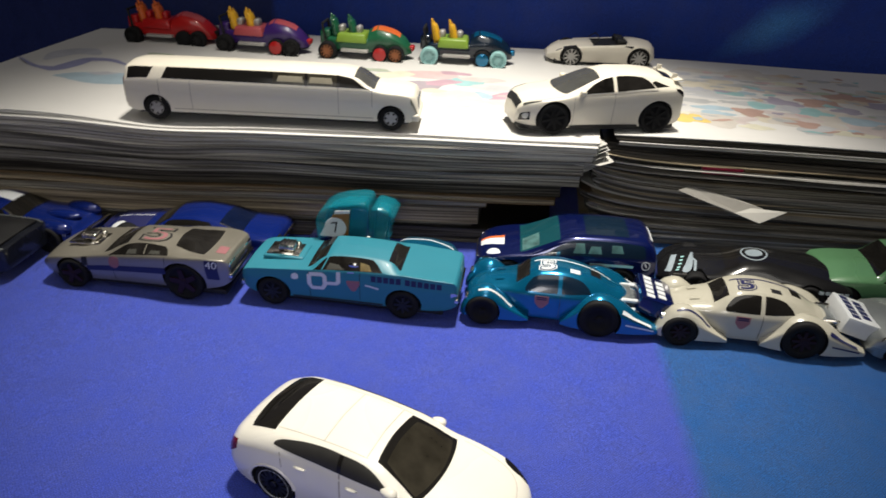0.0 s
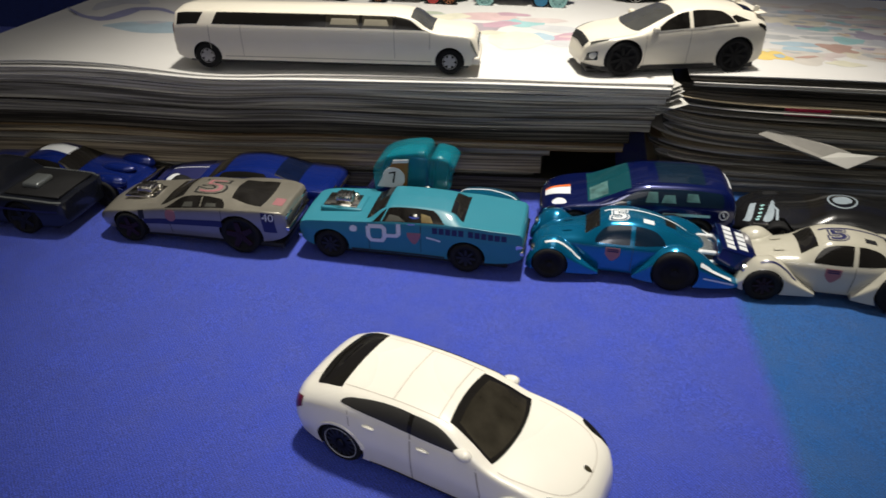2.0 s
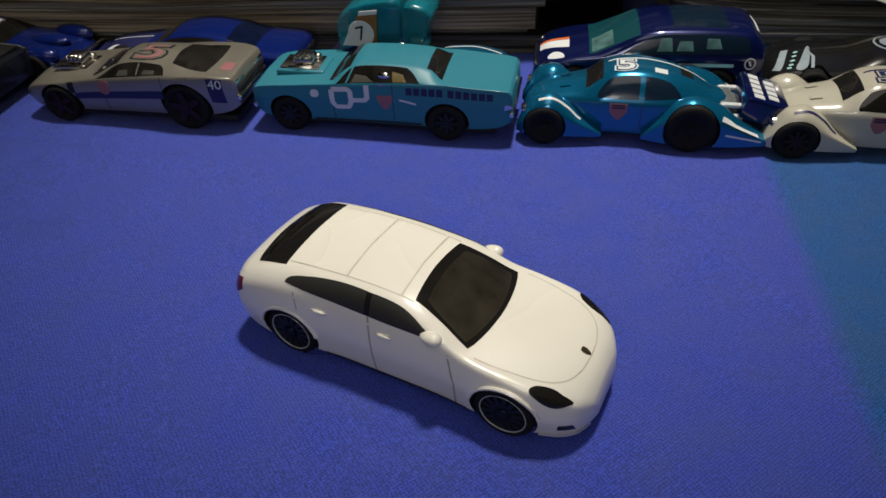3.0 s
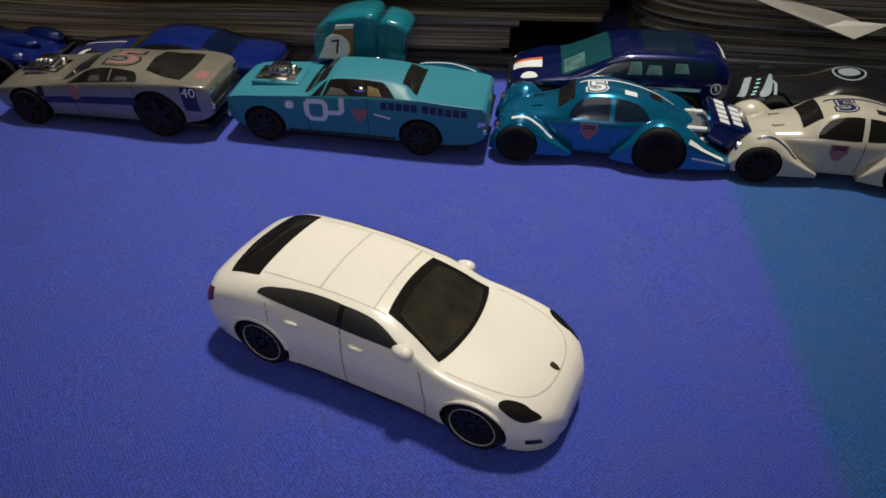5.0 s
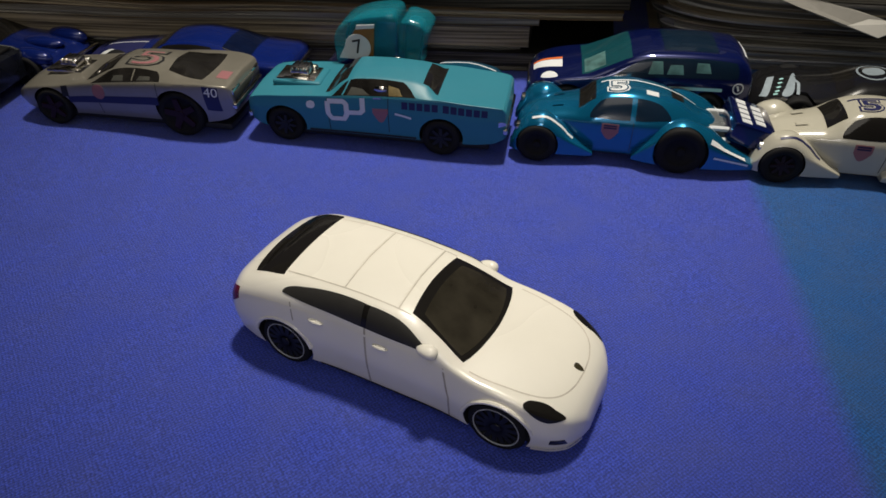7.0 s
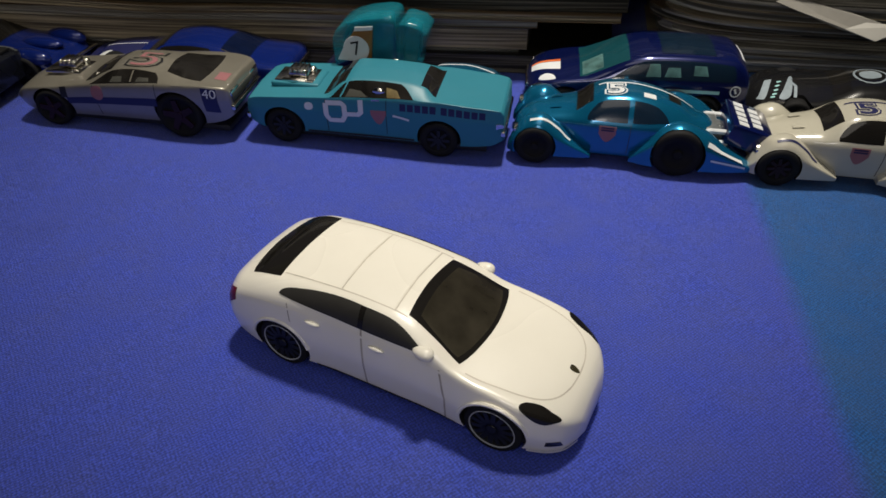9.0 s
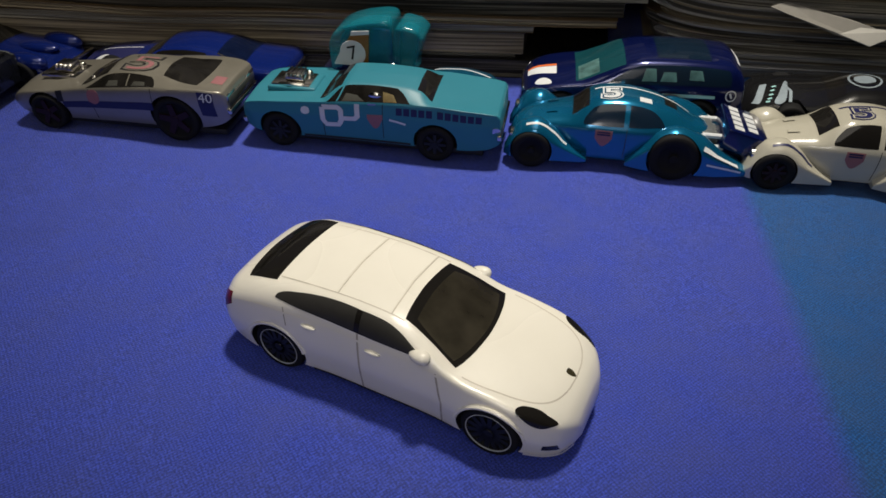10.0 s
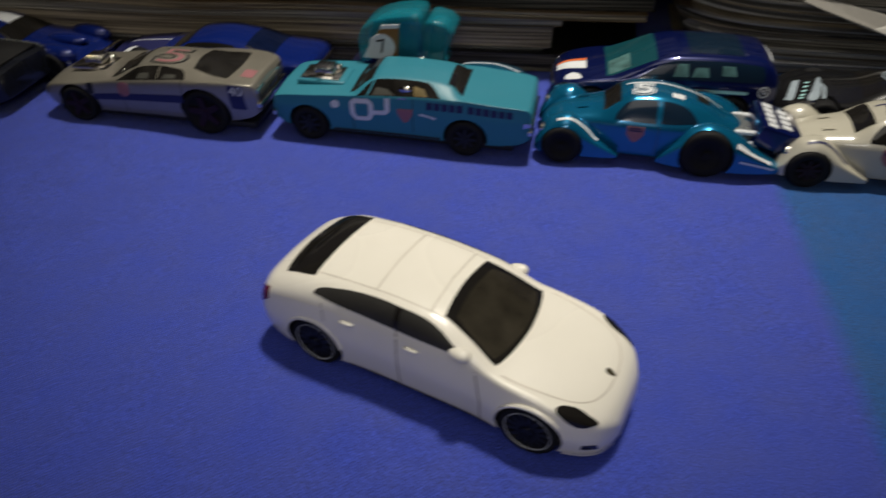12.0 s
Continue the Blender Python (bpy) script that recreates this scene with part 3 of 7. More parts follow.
# ---- the setting ----
def sheet_grid(x0, x1, y0, y1, nx, ny, zf):
    bm = bmesh.new()
    g = [[bm.verts.new((x0 + (x1 - x0) * i / nx, y0 + (y1 - y0) * j / ny, zf(x0 + (x1 - x0) * i / nx, y0 + (y1 - y0) * j / ny))) for j in range(ny + 1)] for i in range(nx + 1)]
    for i in range(nx):
        for j in range(ny):
            bm.faces.new((g[i][j], g[i + 1][j], g[i + 1][j + 1], g[i][j + 1]))
    return bm


def plain_box(name, x0, x1, y0, y1, z0, z1, material, label, category, kind="structure"):
    bm = bmesh.new()
    bmesh.ops.create_cube(bm, size=1)
    for v in bm.verts:
        v.co = Vector((x0 + (x1 - x0) * (v.co.x + 0.5), y0 + (y1 - y0) * (v.co.y + 0.5), z0 + (z1 - z0) * (v.co.z + 0.5)))
    return tagged(mesh_ob(name, bm, material, smooth=False), label, category, kind=kind)


plain_box("floor", -1.8, 1.8, -1.6, 1.4, -0.80, -0.75, M_FLOORM, "brown floor of a dim room", "floor")
plain_box("ceiling", -1.8, 1.8, -1.6, 1.4, 1.65, 1.7, M_WALL, "plain ceiling of a dim room", "ceiling")
plain_box("wall_north", -1.8, 1.8, 1.4, 1.45, -0.75, 1.65, M_WALL, "plain grey plaster wall", "wall")
plain_box("wall_south", -1.8, 1.8, -1.65, -1.6, -0.75, 1.65, M_WALL, "plain grey plaster wall", "wall")
plain_box("wall_west", -1.85, -1.8, -1.65, 1.45, -0.75, 1.65, M_WALL, "plain grey plaster wall", "wall")
plain_box("wall_east", 1.8, 1.85, -1.65, 1.45, -0.75, 1.65, M_WALL, "plain grey plaster wall", "wall")


def table():
    ob = thing("table", Matrix.Identity(4), "long brown wooden table under a blue cloth", "table")
    part("tabletop", box(1200, 730, 30, (50, -85, -36), 3), M_COVERB, ob)
    for sx in (-500, 600):
        for sy in (-410, 240):
            part("leg", box(60, 60, 714, (sx, sy, -750), 3), M_COVERB, ob)


table()


def cloth_z(x, y):
    # soft folds run slantwise over the cloth
    fold = 0.0
    for a, b, c, tall, wide in ((1.0, 0.02, -0.002, 0.0008, 0.010), (0.94, 0.34, 0.118, 0.0005, 0.012), (0.97, -0.22, -0.016, 0.0006, 0.012)):
        fold += tall * math.exp(-((a * x + b * y - c) / wide) ** 2)
    calm = min(1.0, max(0.0, (-0.015 - y) / 0.03))
    car = math.exp(-(((x - 0.055) / 0.055) ** 4 + ((y + 0.078) / 0.04) ** 4))
    h = fold * calm * (1 - car) + 0.00035 * noise.noise(Vector((x * 22, y * 22, 0.3))) + 0.00012 * noise.noise(Vector((x * 90, y * 70, 2.0)))
    return h - 0.0003


tagged(mesh_ob("tablecloth", sheet_grid(-0.54, 0.64, -0.44, 0.27, 180, 110, cloth_z), M_CLOTH), "blue woven cotton cloth with an azure printed side, lying on the table", "tablecloth", kind="structure")


def curtain():
    bm = bmesh.new()
    nx, nz = 150, 30
    g = []
    for i in range(nx + 1):
        row = []
        for j in range(nz + 1):
            x, z = -0.54 + 1.18 * i / nx, -0.01 + 0.29 * j / nz
            y = 0.243 + 0.006 * noise.noise(Vector((x * 9, z * 3, 5.0))) + 0.003 * noise.noise(Vector((x * 30, z * 9, 1.0)))
            row.append(bm.verts.new((x, y, z)))
        g.append(row)
    for i in range(nx):
        for j in range(nz):
            bm.faces.new((g[i][j], g[i + 1][j], g[i + 1][j + 1], g[i][j + 1]))
    return bm


tagged(mesh_ob("backdrop", curtain(), M_BACK), "dark blue printed cloth hanging behind the stacks", "cloth", kind="structure")


# ---- stacks of magazines and papers ----
def magazine(name, outline, z0, z1, wave, cover, edges, label, category="magazine", spine=0, droop=None, covers=True, group="stacked magazines"):
    """A limp magazine: outline is (left, right, front-left y, front-right y, depth) in millimetres, z0 to z1 its thickness, wave a
    height added along it. spine: how round its left end is, in millimetres. Its pages and covers are parts."""
    xl, xr, yl, yr, depth = outline
    ob = thing(name, Matrix.Identity(4), label, category, group)
    nx, ny = 56, 10

    def slab(bm, lo, hi, grow, kind):
        layer = bm.verts.layers.float_vector.new("sheet") if kind == "pages" else None
        rows = []
        nz = 6 if kind == "pages" else 1
        for i in range(nx + 1):
            u = (i / nx) ** 1.4 if spine else i / nx
            x = xl - grow + (xr - xl + 2 * grow) * u
            yf = yl + (yr - yl) * u - grow
            fat = 1.0
            if spine and x - xl < spine:
                q = 1 - (x - xl + grow) / (spine + grow)
                fat = math.sqrt(max(0.02, 1 - q * q))
            mid = (lo + hi) / 2
            ring = []
            for k in range(nz + 1):
                z = lo + (hi - lo) * k / nz
                jut = 0.5 * noise.noise(Vector((x * 0.02, z * 1.9, lo * 0.7))) * (1.6 if kind == "pages" else 0.6)
                ring.append((yf + jut, z))
            back = [(yf + depth + 2 * grow, hi), (yf + depth + 2 * grow, lo)]
            row = []
            for y, z in ring + back:
                zz = mid + (z - mid) * fat + wave(x, y)
                v = bm.verts.new(Vector((x, y, zz)) * MM)
                if layer is not None:
                    v[layer] = (x * MM, y * MM, z * MM)
                row.append(v)
            rows.append(row)
        n = len(rows[0])
        for a, b in zip(rows, rows[1:]):
            for j in range(n):
                bm.faces.new((a[j], a[(j + 1) % n], b[(j + 1) % n], b[j]))
        bm.faces.new(rows[0])
        bm.faces.new(rows[-1][::-1])
        bmesh.ops.recalc_face_normals(bm, faces=bm.faces)
        return bm

    t = 0.16 if covers else 0.0
    part("page_block", slab(bmesh.new(), z0 + t, z1 - t, 0.0, "pages"), edges, ob)
    if covers:
        part("cover", slab(bmesh.new(), z1 - t, z1, 0.35, "cover"), cover, ob)
        part("cover", slab(bmesh.new(), z0, z0 + t, 0.35, "cover"), cover, ob)
    return ob


def wave_left(amp, ph=0.0):
    def f(x, y):
        k = math.exp(-((x + 62) / 26) ** 2) * -1.0 + math.exp(-((x + 130) / 40) ** 2) * 0.9 + math.exp(-((x - 40) / 50) ** 2) * -0.35 + math.exp(-((x - 105) / 18) ** 2) * 0.15
        sag = 0.25 + 0.75 * math.exp(-max(0.0, y - 44 - 0.11 * (x + 118)) / 16)
        return amp * sag * (k + 0.25 * math.sin(x * 0.045 + ph))
    return f


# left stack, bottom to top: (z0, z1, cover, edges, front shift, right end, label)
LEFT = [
    # bottom magazine made long and black to darken the shaded gap at its end
    (0.0, 6.5, M_COVERK, M_EDGED, 2.0, 97, "thick magazine at the bottom of the stack, coloured black for the gap's shade"),
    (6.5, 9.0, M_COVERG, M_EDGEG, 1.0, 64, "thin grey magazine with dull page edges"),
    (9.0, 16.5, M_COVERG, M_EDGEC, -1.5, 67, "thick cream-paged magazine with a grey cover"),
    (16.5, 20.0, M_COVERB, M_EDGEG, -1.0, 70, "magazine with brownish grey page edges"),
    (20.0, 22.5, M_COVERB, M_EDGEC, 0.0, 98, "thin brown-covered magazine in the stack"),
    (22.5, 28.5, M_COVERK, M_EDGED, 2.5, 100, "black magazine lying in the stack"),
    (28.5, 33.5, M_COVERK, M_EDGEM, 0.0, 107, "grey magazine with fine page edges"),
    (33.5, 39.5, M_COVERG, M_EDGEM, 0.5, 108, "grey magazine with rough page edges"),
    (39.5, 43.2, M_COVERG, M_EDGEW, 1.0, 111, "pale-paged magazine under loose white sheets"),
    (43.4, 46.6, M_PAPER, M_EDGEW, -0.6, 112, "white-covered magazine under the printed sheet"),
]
for z0, z1, cov, edg, dy, xr, lab in LEFT:
    magazine("magazine", (-178 + dy * 2, xr, 33 + dy, 66 + dy, 172), z0, z1, wave_left(0.05 * z1 ** 0.9, z0), cov, edg, lab)


def loose_sheet(name, corners, z, wave, material, label, nx=60, ny=36, thick=0.35):
    """A printed sheet between four corners (front left, front right, back right, back left), in millimetres."""
    ob_bm = bmesh.new()
    a, b, c, d = (Vector((*p, 0)) for p in corners)
    rows = {}
    for lev in (0, 1):
        for i in range(nx + 1):
            for j in range(ny + 1):
                u, v = i / nx, j / ny
                p = (a * (1 - u) + b * u) * (1 - v) + (d * (1 - u) + c * u) * v
                rows[lev, i, j] = ob_bm.verts.new(Vector((p.x, p.y, z + wave(p.x, p.y) - lev * thick)) * MM)
    for i in range(nx):
        for j in range(ny):
            ob_bm.faces.new((rows[0, i, j], rows[0, i + 1, j], rows[0, i + 1, j + 1], rows[0, i, j + 1]))
            ob_bm.faces.new((rows[1, i, j], rows[1, i, j + 1], rows[1, i + 1, j + 1], rows[1, i + 1, j]))
    for lev_line in ([(i, 0) for i in range(nx + 1)], [(nx, j) for j in range(ny + 1)], [(i, ny) for i in range(nx, -1, -1)], [(0, j) for j in range(ny, -1, -1)]):
        for p, q in zip(lev_line, lev_line[1:]):
            ob_bm.faces.new((rows[0, *p], rows[1, *p], rows[1, *q], rows[0, *q]))
    bmesh.ops.recalc_face_normals(ob_bm, faces=ob_bm.faces)
    return tagged(mesh_ob(name, ob_bm, material), label, "paper", "loose sheets")


WL = wave_left(2.0, 44.0)
for k, (dz, dy, dx) in enumerate([(47.2, 0.6, -1.0)]):
    loose_sheet("paper_sheet", [(-182 + dx, 33 + dy), (112 + dx, 67 + dy), (112 + dx, 212), (-128 + dx, 226)], dz, WL, M_PAPER, "limp white paper sheet on top of the stack", thick=0.5)
LEFT_SHEET = loose_sheet("printed_sheet", [(-183, 34), (113, 67.5), (118, 214), (-129, 228)], 47.9, WL, M_PAPER, "white sheet with pastel flower print on top of the stack", thick=0.4)

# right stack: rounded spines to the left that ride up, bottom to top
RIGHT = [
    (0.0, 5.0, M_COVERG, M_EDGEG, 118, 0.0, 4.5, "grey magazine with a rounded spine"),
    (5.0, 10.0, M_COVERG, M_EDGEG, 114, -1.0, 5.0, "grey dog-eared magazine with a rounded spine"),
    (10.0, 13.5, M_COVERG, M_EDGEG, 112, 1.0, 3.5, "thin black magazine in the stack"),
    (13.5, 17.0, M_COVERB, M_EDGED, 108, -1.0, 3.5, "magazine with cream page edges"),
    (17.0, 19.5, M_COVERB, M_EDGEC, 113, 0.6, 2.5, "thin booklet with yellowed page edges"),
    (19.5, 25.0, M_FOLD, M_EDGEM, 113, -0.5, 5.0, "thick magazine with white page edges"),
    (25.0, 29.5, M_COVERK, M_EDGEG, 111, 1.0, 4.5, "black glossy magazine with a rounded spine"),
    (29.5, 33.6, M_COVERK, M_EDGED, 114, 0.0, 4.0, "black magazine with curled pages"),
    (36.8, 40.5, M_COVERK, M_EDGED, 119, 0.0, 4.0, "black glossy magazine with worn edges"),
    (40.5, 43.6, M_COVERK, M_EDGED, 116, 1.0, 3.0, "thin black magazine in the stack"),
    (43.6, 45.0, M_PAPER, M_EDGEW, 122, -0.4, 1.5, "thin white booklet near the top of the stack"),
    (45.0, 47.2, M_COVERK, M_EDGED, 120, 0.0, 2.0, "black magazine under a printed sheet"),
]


def WR(x, y):
    return 0.5 * math.sin((x - 110) * 0.03)


def wave_right(z):
    lift = 9.0 * math.sin(math.pi * min(z, 44) / 46)
    return lambda x, y: lift * math.exp(-max(0.0, x - 108) / 16) + 0.5 * z / 47 * math.sin((x - 110) * 0.03) - 0.10 * lift


for z0, z1, cov, edg, xl, dy, sp, lab in RIGHT:
    magazine("magazine", (xl, 345, 79 + dy, 96 + dy, 135), z0, z1, wave_right((z0 + z1) / 2), cov, edg, lab, spine=sp)
for xl, xr, cov, lab in ((121, 157, M_COVERK, "short black booklet in the stack"), (157.5, 174, M_COVERR, "crimson-covered booklet in the stack"), (174.5, 188, M_COVERB, "orange-brown booklet in the stack"), (188.5, 345, M_COVERK, "long black booklet in the stack")):
    magazine("booklet", (xl, xr, 79 + (xl - 113) * 0.07, 79 + (xr - 113) * 0.07, 130), 33.6, 36.8, wave_right(35.2), cov, cov, lab, "booklet")
RIGHT_SHEET = loose_sheet("printed_sheet", [(119.5, 79), (346, 96), (346, 232), (121, 222)], 47.9, WR, M_PAPER, "white sheet covered with colourful watercolour blots", thick=0.4)


def scrap(corners, material, label):
    bm = bmesh.new()
    up = [bm.verts.new(Vector(c) * MM) for c in corners]
    dn = [bm.verts.new((Vector(c) + Vector((0, 0, -0.25))) * MM) for c in corners]
    bm.faces.new(up)
    bm.faces.new(dn[::-1])
    for i in range(len(up)):
        bm.faces.new((up[i], dn[i], dn[(i + 1) % len(up)], up[(i + 1) % len(up)]))
    bmesh.ops.recalc_face_normals(bm, faces=bm.faces)
    return tagged(mesh_ob("paper_scrap", bm, material, smooth=False), label, "paper", "loose sheets")


scrap([(148.5, 77, 27.2), (154, 80, 28.3), (172, 81, 24.6), (184, 78, 22.0), (180, 73.5, 18.6), (171, 74.5, 20.2)], M_SCRAP, "grey paper strip sticking out of the stack")
scrap([(172, 74.0, 20.6), (179, 77, 22.2), (193, 76, 22.2), (182, 72.0, 17.9)], M_FOLD, "white folded paper corner sticking out of the stack")


# ---- prints on the top sheets ----
def blot(sheet, wave, cx, cy, rx, ry, turn, tone, seed, level=0.06, wobble=0.22):
    """A watercolour blot with an uneven rim, laid on a sheet; millimetres."""
    bm = bmesh.new()
    c, s = math.cos(radians(turn)), math.sin(radians(turn))
    mid = bm.verts.new(Vector((cx, cy, 47.9 + wave(cx, cy) + level)) * MM)
    ring = []
    n = 26
    for k in range(n):
        a = 2 * math.pi * k / n
        r = 1 + wobble * 2 * noise.noise(Vector((math.cos(a) * 1.3, math.sin(a) * 1.3, seed * 3.7)))
        u, v = rx * r * math.cos(a), ry * r * math.sin(a)
        x, y = cx + u * c - v * s, cy + u * s + v * c
        ring.append(bm.verts.new(Vector((x, y, 47.9 + wave(x, y) + level)) * MM))
    for k in range(n):
        bm.faces.new((mid, ring[k], ring[(k + 1) % n]))
    return part("printed_blot", bm, PRINTS[tone], sheet)


def ribbon(sheet, wave, pts, widths, tone, level=0.06):
    """A brush stroke on a sheet through points of given widths; millimetres."""
    fx, fy, fw = (curve([(k, v) for k, v in enumerate(vals)]) for vals in ([p[0] for p in pts], [p[1] for p in pts], widths))
    bm = bmesh.new()
    rows = []
    n = 8 * (len(pts) - 1)
    for k in range(n + 1):
        t = k * (len(pts) - 1) / n
        p, q = Vector((fx(t), fy(t))), Vector((fx(min(t + 0.05, len(pts) - 1)), fy(min(t + 0.05, len(pts) - 1))))
        o = Vector((fx(max(t - 0.05, 0)), fy(max(t - 0.05, 0))))
        d = (q - o).normalized() if (q - o).length > 1e-6 else Vector((1, 0))
        w = Vector((-d.y, d.x)) * fw(t) / 2
        rows.append([bm.verts.new(Vector((v.x, v.y, 47.9 + wave(v.x, v.y) + level)) * MM) for v in (p + w, p, p - w)])
    for a, b in zip(rows, rows[1:]):
        for j in range(2):
            bm.faces.new((a[j], a[j + 1], b[j + 1], b[j]))
    return part("printed_stroke", bm, PRINTS[tone], sheet)


ribbon(LEFT_SHEET, WL, [(-160, 122), (-160, 136), (-152, 143), (-140, 138)], [3, 14, 14, 3], "mist", 0.05)
ribbon(LEFT_SHEET, WL, [(-138, 96), (-128, 98), (-114, 98), (-98, 100)], [2, 13, 20, 16], "sky", 0.06)
ribbon(LEFT_SHEET, WL, [(-126, 104), (-119, 105), (-112, 107)], [1, 6, 1], "mist", 0.09)
ribbon(LEFT_SHEET, WL, [(-177, 125), (-155, 109), (-145, 107), (-142, 116), (-140, 127), (-130, 129), (-116, 122)], [0.6, 3.5, 8, 10, 8, 5, 1.5], "periwinkle", 0.10)
blot(LEFT_SHEET, WL, -112, 147, 7, 4, 0, "leaf", 3)
for k, (x, y, rx, ry, tn, tone) in enumerate([(33, 150, 17, 7, 0, "pink"), (14, 146, 10, 6, 20, "cream"), (44, 157, 8, 4, 0, "mauve"), (29, 130, 12, 9, 15, "plum"), (50, 142, 10, 6.5, -8, "teal"), (77, 121, 15, 8, 4, "mauve"), (74, 121, 8, 4, 4, "pink"),
                                              (60, 121, 6.5, 5, -20, "sky"), (88, 130, 9, 5, 25, "blush"), (66, 134, 11, 6, -10, "haze"), (40, 138, 9, 5, 30, "mauve"), (58, 148, 12, 4, 5, "blush"), (70, 112, 8, 5, 10, "haze"), (84, 115, 7, 4, -15, "plum"), (50, 112, 11, 13, 0, "cream"), (38, 122, 6, 4, 0, "straw"), (2, 152, 9, 3, 0, "leaf"), (-20, 147, 16, 2, 3, "mist")]):
    blot(LEFT_SHEET, WL, x, y, rx, ry, tn, tone, k, 0.05 + 0.002 * k, 0.2)
for k, (x, y, rx, ry, tn, tone) in enumerate([(153, 110, 8, 10, 0, "yellow"), (184, 126, 8, 8, -50, "brown"), (204, 115, 8, 6, 0, "brown"), (222, 153, 13, 9, 0, "brown"), (240, 168, 15, 7, 0, "brown"), (220, 203, 7, 5, 0, "tan"), (192, 140, 7, 7, 0, "teal"), (182, 157, 9, 4, 0, "teal"),
                                              (213, 135, 8, 8, 0, "teal"), (203, 150, 11, 8, -20, "violet"), (232, 144, 7, 7, 0, "violet"), (250, 158, 9, 9, 0, "violet"), (234, 127, 10, 7, 0, "sky"), (168, 129, 10, 4, 0, "sky"), (161, 139, 9, 4, 0, "grey"), (189, 174, 11, 6, -10, "grey"),
                                              (180, 187, 12, 5, 0, "mist"), (200, 184, 7, 4, 0, "grey"), (236, 199, 6, 4, 0, "grey"), (250, 196, 6, 4, 0, "grey"), (210, 169, 9, 5, 0, "grey"), (169, 121, 7, 4, 0, "sky"), (196, 118, 5, 3, 0, "grey"), (166, 178, 5, 3, 0, "grey"),
                                              (164, 160, 10, 3, 0, "mist"), (204, 138, 5, 6, 0, "mist"), (243, 160, 5, 6, 0, "tan"), (236, 161, 6, 4, 0, "tan"), (181, 104, 7, 5, 0, "cream"), (222, 106, 10, 5, 0, "cream"), (246, 108, 8, 4, 0, "leaf"), (262, 140, 9, 6, 0, "teal"),
                                              (268, 175, 11, 6, 0, "tan"), (275, 150, 9, 8, 0, "pink"), (215, 186, 10, 5, 0, "cream"), (160, 192, 9, 4, 0, "mist"), (190, 160, 5, 3, 0, "sky"), (176, 141, 4, 3, 0, "grey"), (227, 172, 6, 4, 0, "leaf"), (290, 130, 10, 6, 0, "violet"), (285, 185, 9, 5, 0, "grey")]):
    blot(RIGHT_SHEET, WR, x, y, rx * 0.95, ry * 0.8, tn, tone, k + 20, 0.055 + 0.001 * k, 0.34)
pick = random.Random(4)
for k in range(30):
    blot(RIGHT_SHEET, WR, pick.uniform(158, 310), pick.uniform(106, 206), pick.uniform(9, 22), pick.uniform(5, 10), pick.uniform(-25, 25), pick.choice(["wash", "blush", "haze", "straw"]), k + 300, 0.02 + 0.001 * k, 0.4)
for k in range(80):
    x = pick.uniform(150, 300)
    blot(RIGHT_SHEET, WR, x, pick.uniform(104, 208), pick.uniform(1.5, 5.0), pick.uniform(1.0, 2.6), pick.uniform(-30, 30), pick.choice(["grey", "mist", "brown", "teal", "sky", "tan", "violet", "leaf", "cream", "pink"]), k + 90, 0.10 + 0.001 * k, 0.35)

# ragged loose corners at the end of the left stack
for k in range(15):
    z = 36.5 + 0.74 * k
    e = pick.uniform(-1, 7)
    scrap([(88, 66.5, z), (108 + e, 67.5 - pick.uniform(0, 1.6), z - pick.uniform(0.0, 1.2)), (113.5 + e, 70 + pick.uniform(0, 3), z + pick.uniform(-0.6, 0.8)), (110 + e, 80, z), (90, 84, z)], M_FOLD if k % 3 else M_SCRAP, "dog-eared white page corner at the stack's end")

# single pages that stray out of the right stack, curling up at the spine
for k in range(14):
    z = 4.0 + 2.55 * k
    xl = 108 + pick.uniform(0, 9)
    magazine("loose_page", (xl, xl + pick.uniform(60, 190), 77.4 + (xl - 113) * 0.07 + pick.uniform(-0.8, 0.6), 86 + pick.uniform(-1, 0.6), 40), z, z + pick.uniform(0.3, 0.7), wave_right(z + pick.uniform(-4, 6)), M_PAPER,
             M_FOLD if k % 3 == 0 else M_EDGEC if k % 3 == 1 else M_SCRAP, "stray page edge sticking out of the stack", "paper", spine=2, covers=False, group="loose sheets")

M_COPPER = mat("copper_rim", (0.32, 0.12, 0.05), rough=0.4, metal=0.4, vary=0.1)
M_TEALDEEP = mat("deep_turquoise_window", (0.007, 0.052, 0.066), rough=0.1, spec=0.6, vary=0.15, scale=120)


def soften(pts, k=0.16):
    """Round the corners of a stroke."""
    out = [pts[0]]
    for a, b, c in zip(pts, pts[1:], pts[2:]):
        for q, t in ((a, k), (c, k)):
            out.append((b[0] + (q[0] - b[0]) * t, b[1] + (q[1] - b[1]) * t))
    return out + [pts[-1]]


def ellipsoid(cx, cy, cz, rx, ry, rz):
    bm = bmesh.new()
    bmesh.ops.create_uvsphere(bm, u_segments=20, v_segments=12, radius=1)
    for v in bm.verts:
        v.co = Vector((v.co.x * rx + cx, v.co.y * ry + cy, v.co.z * rz + cz)) * MM
    return bm


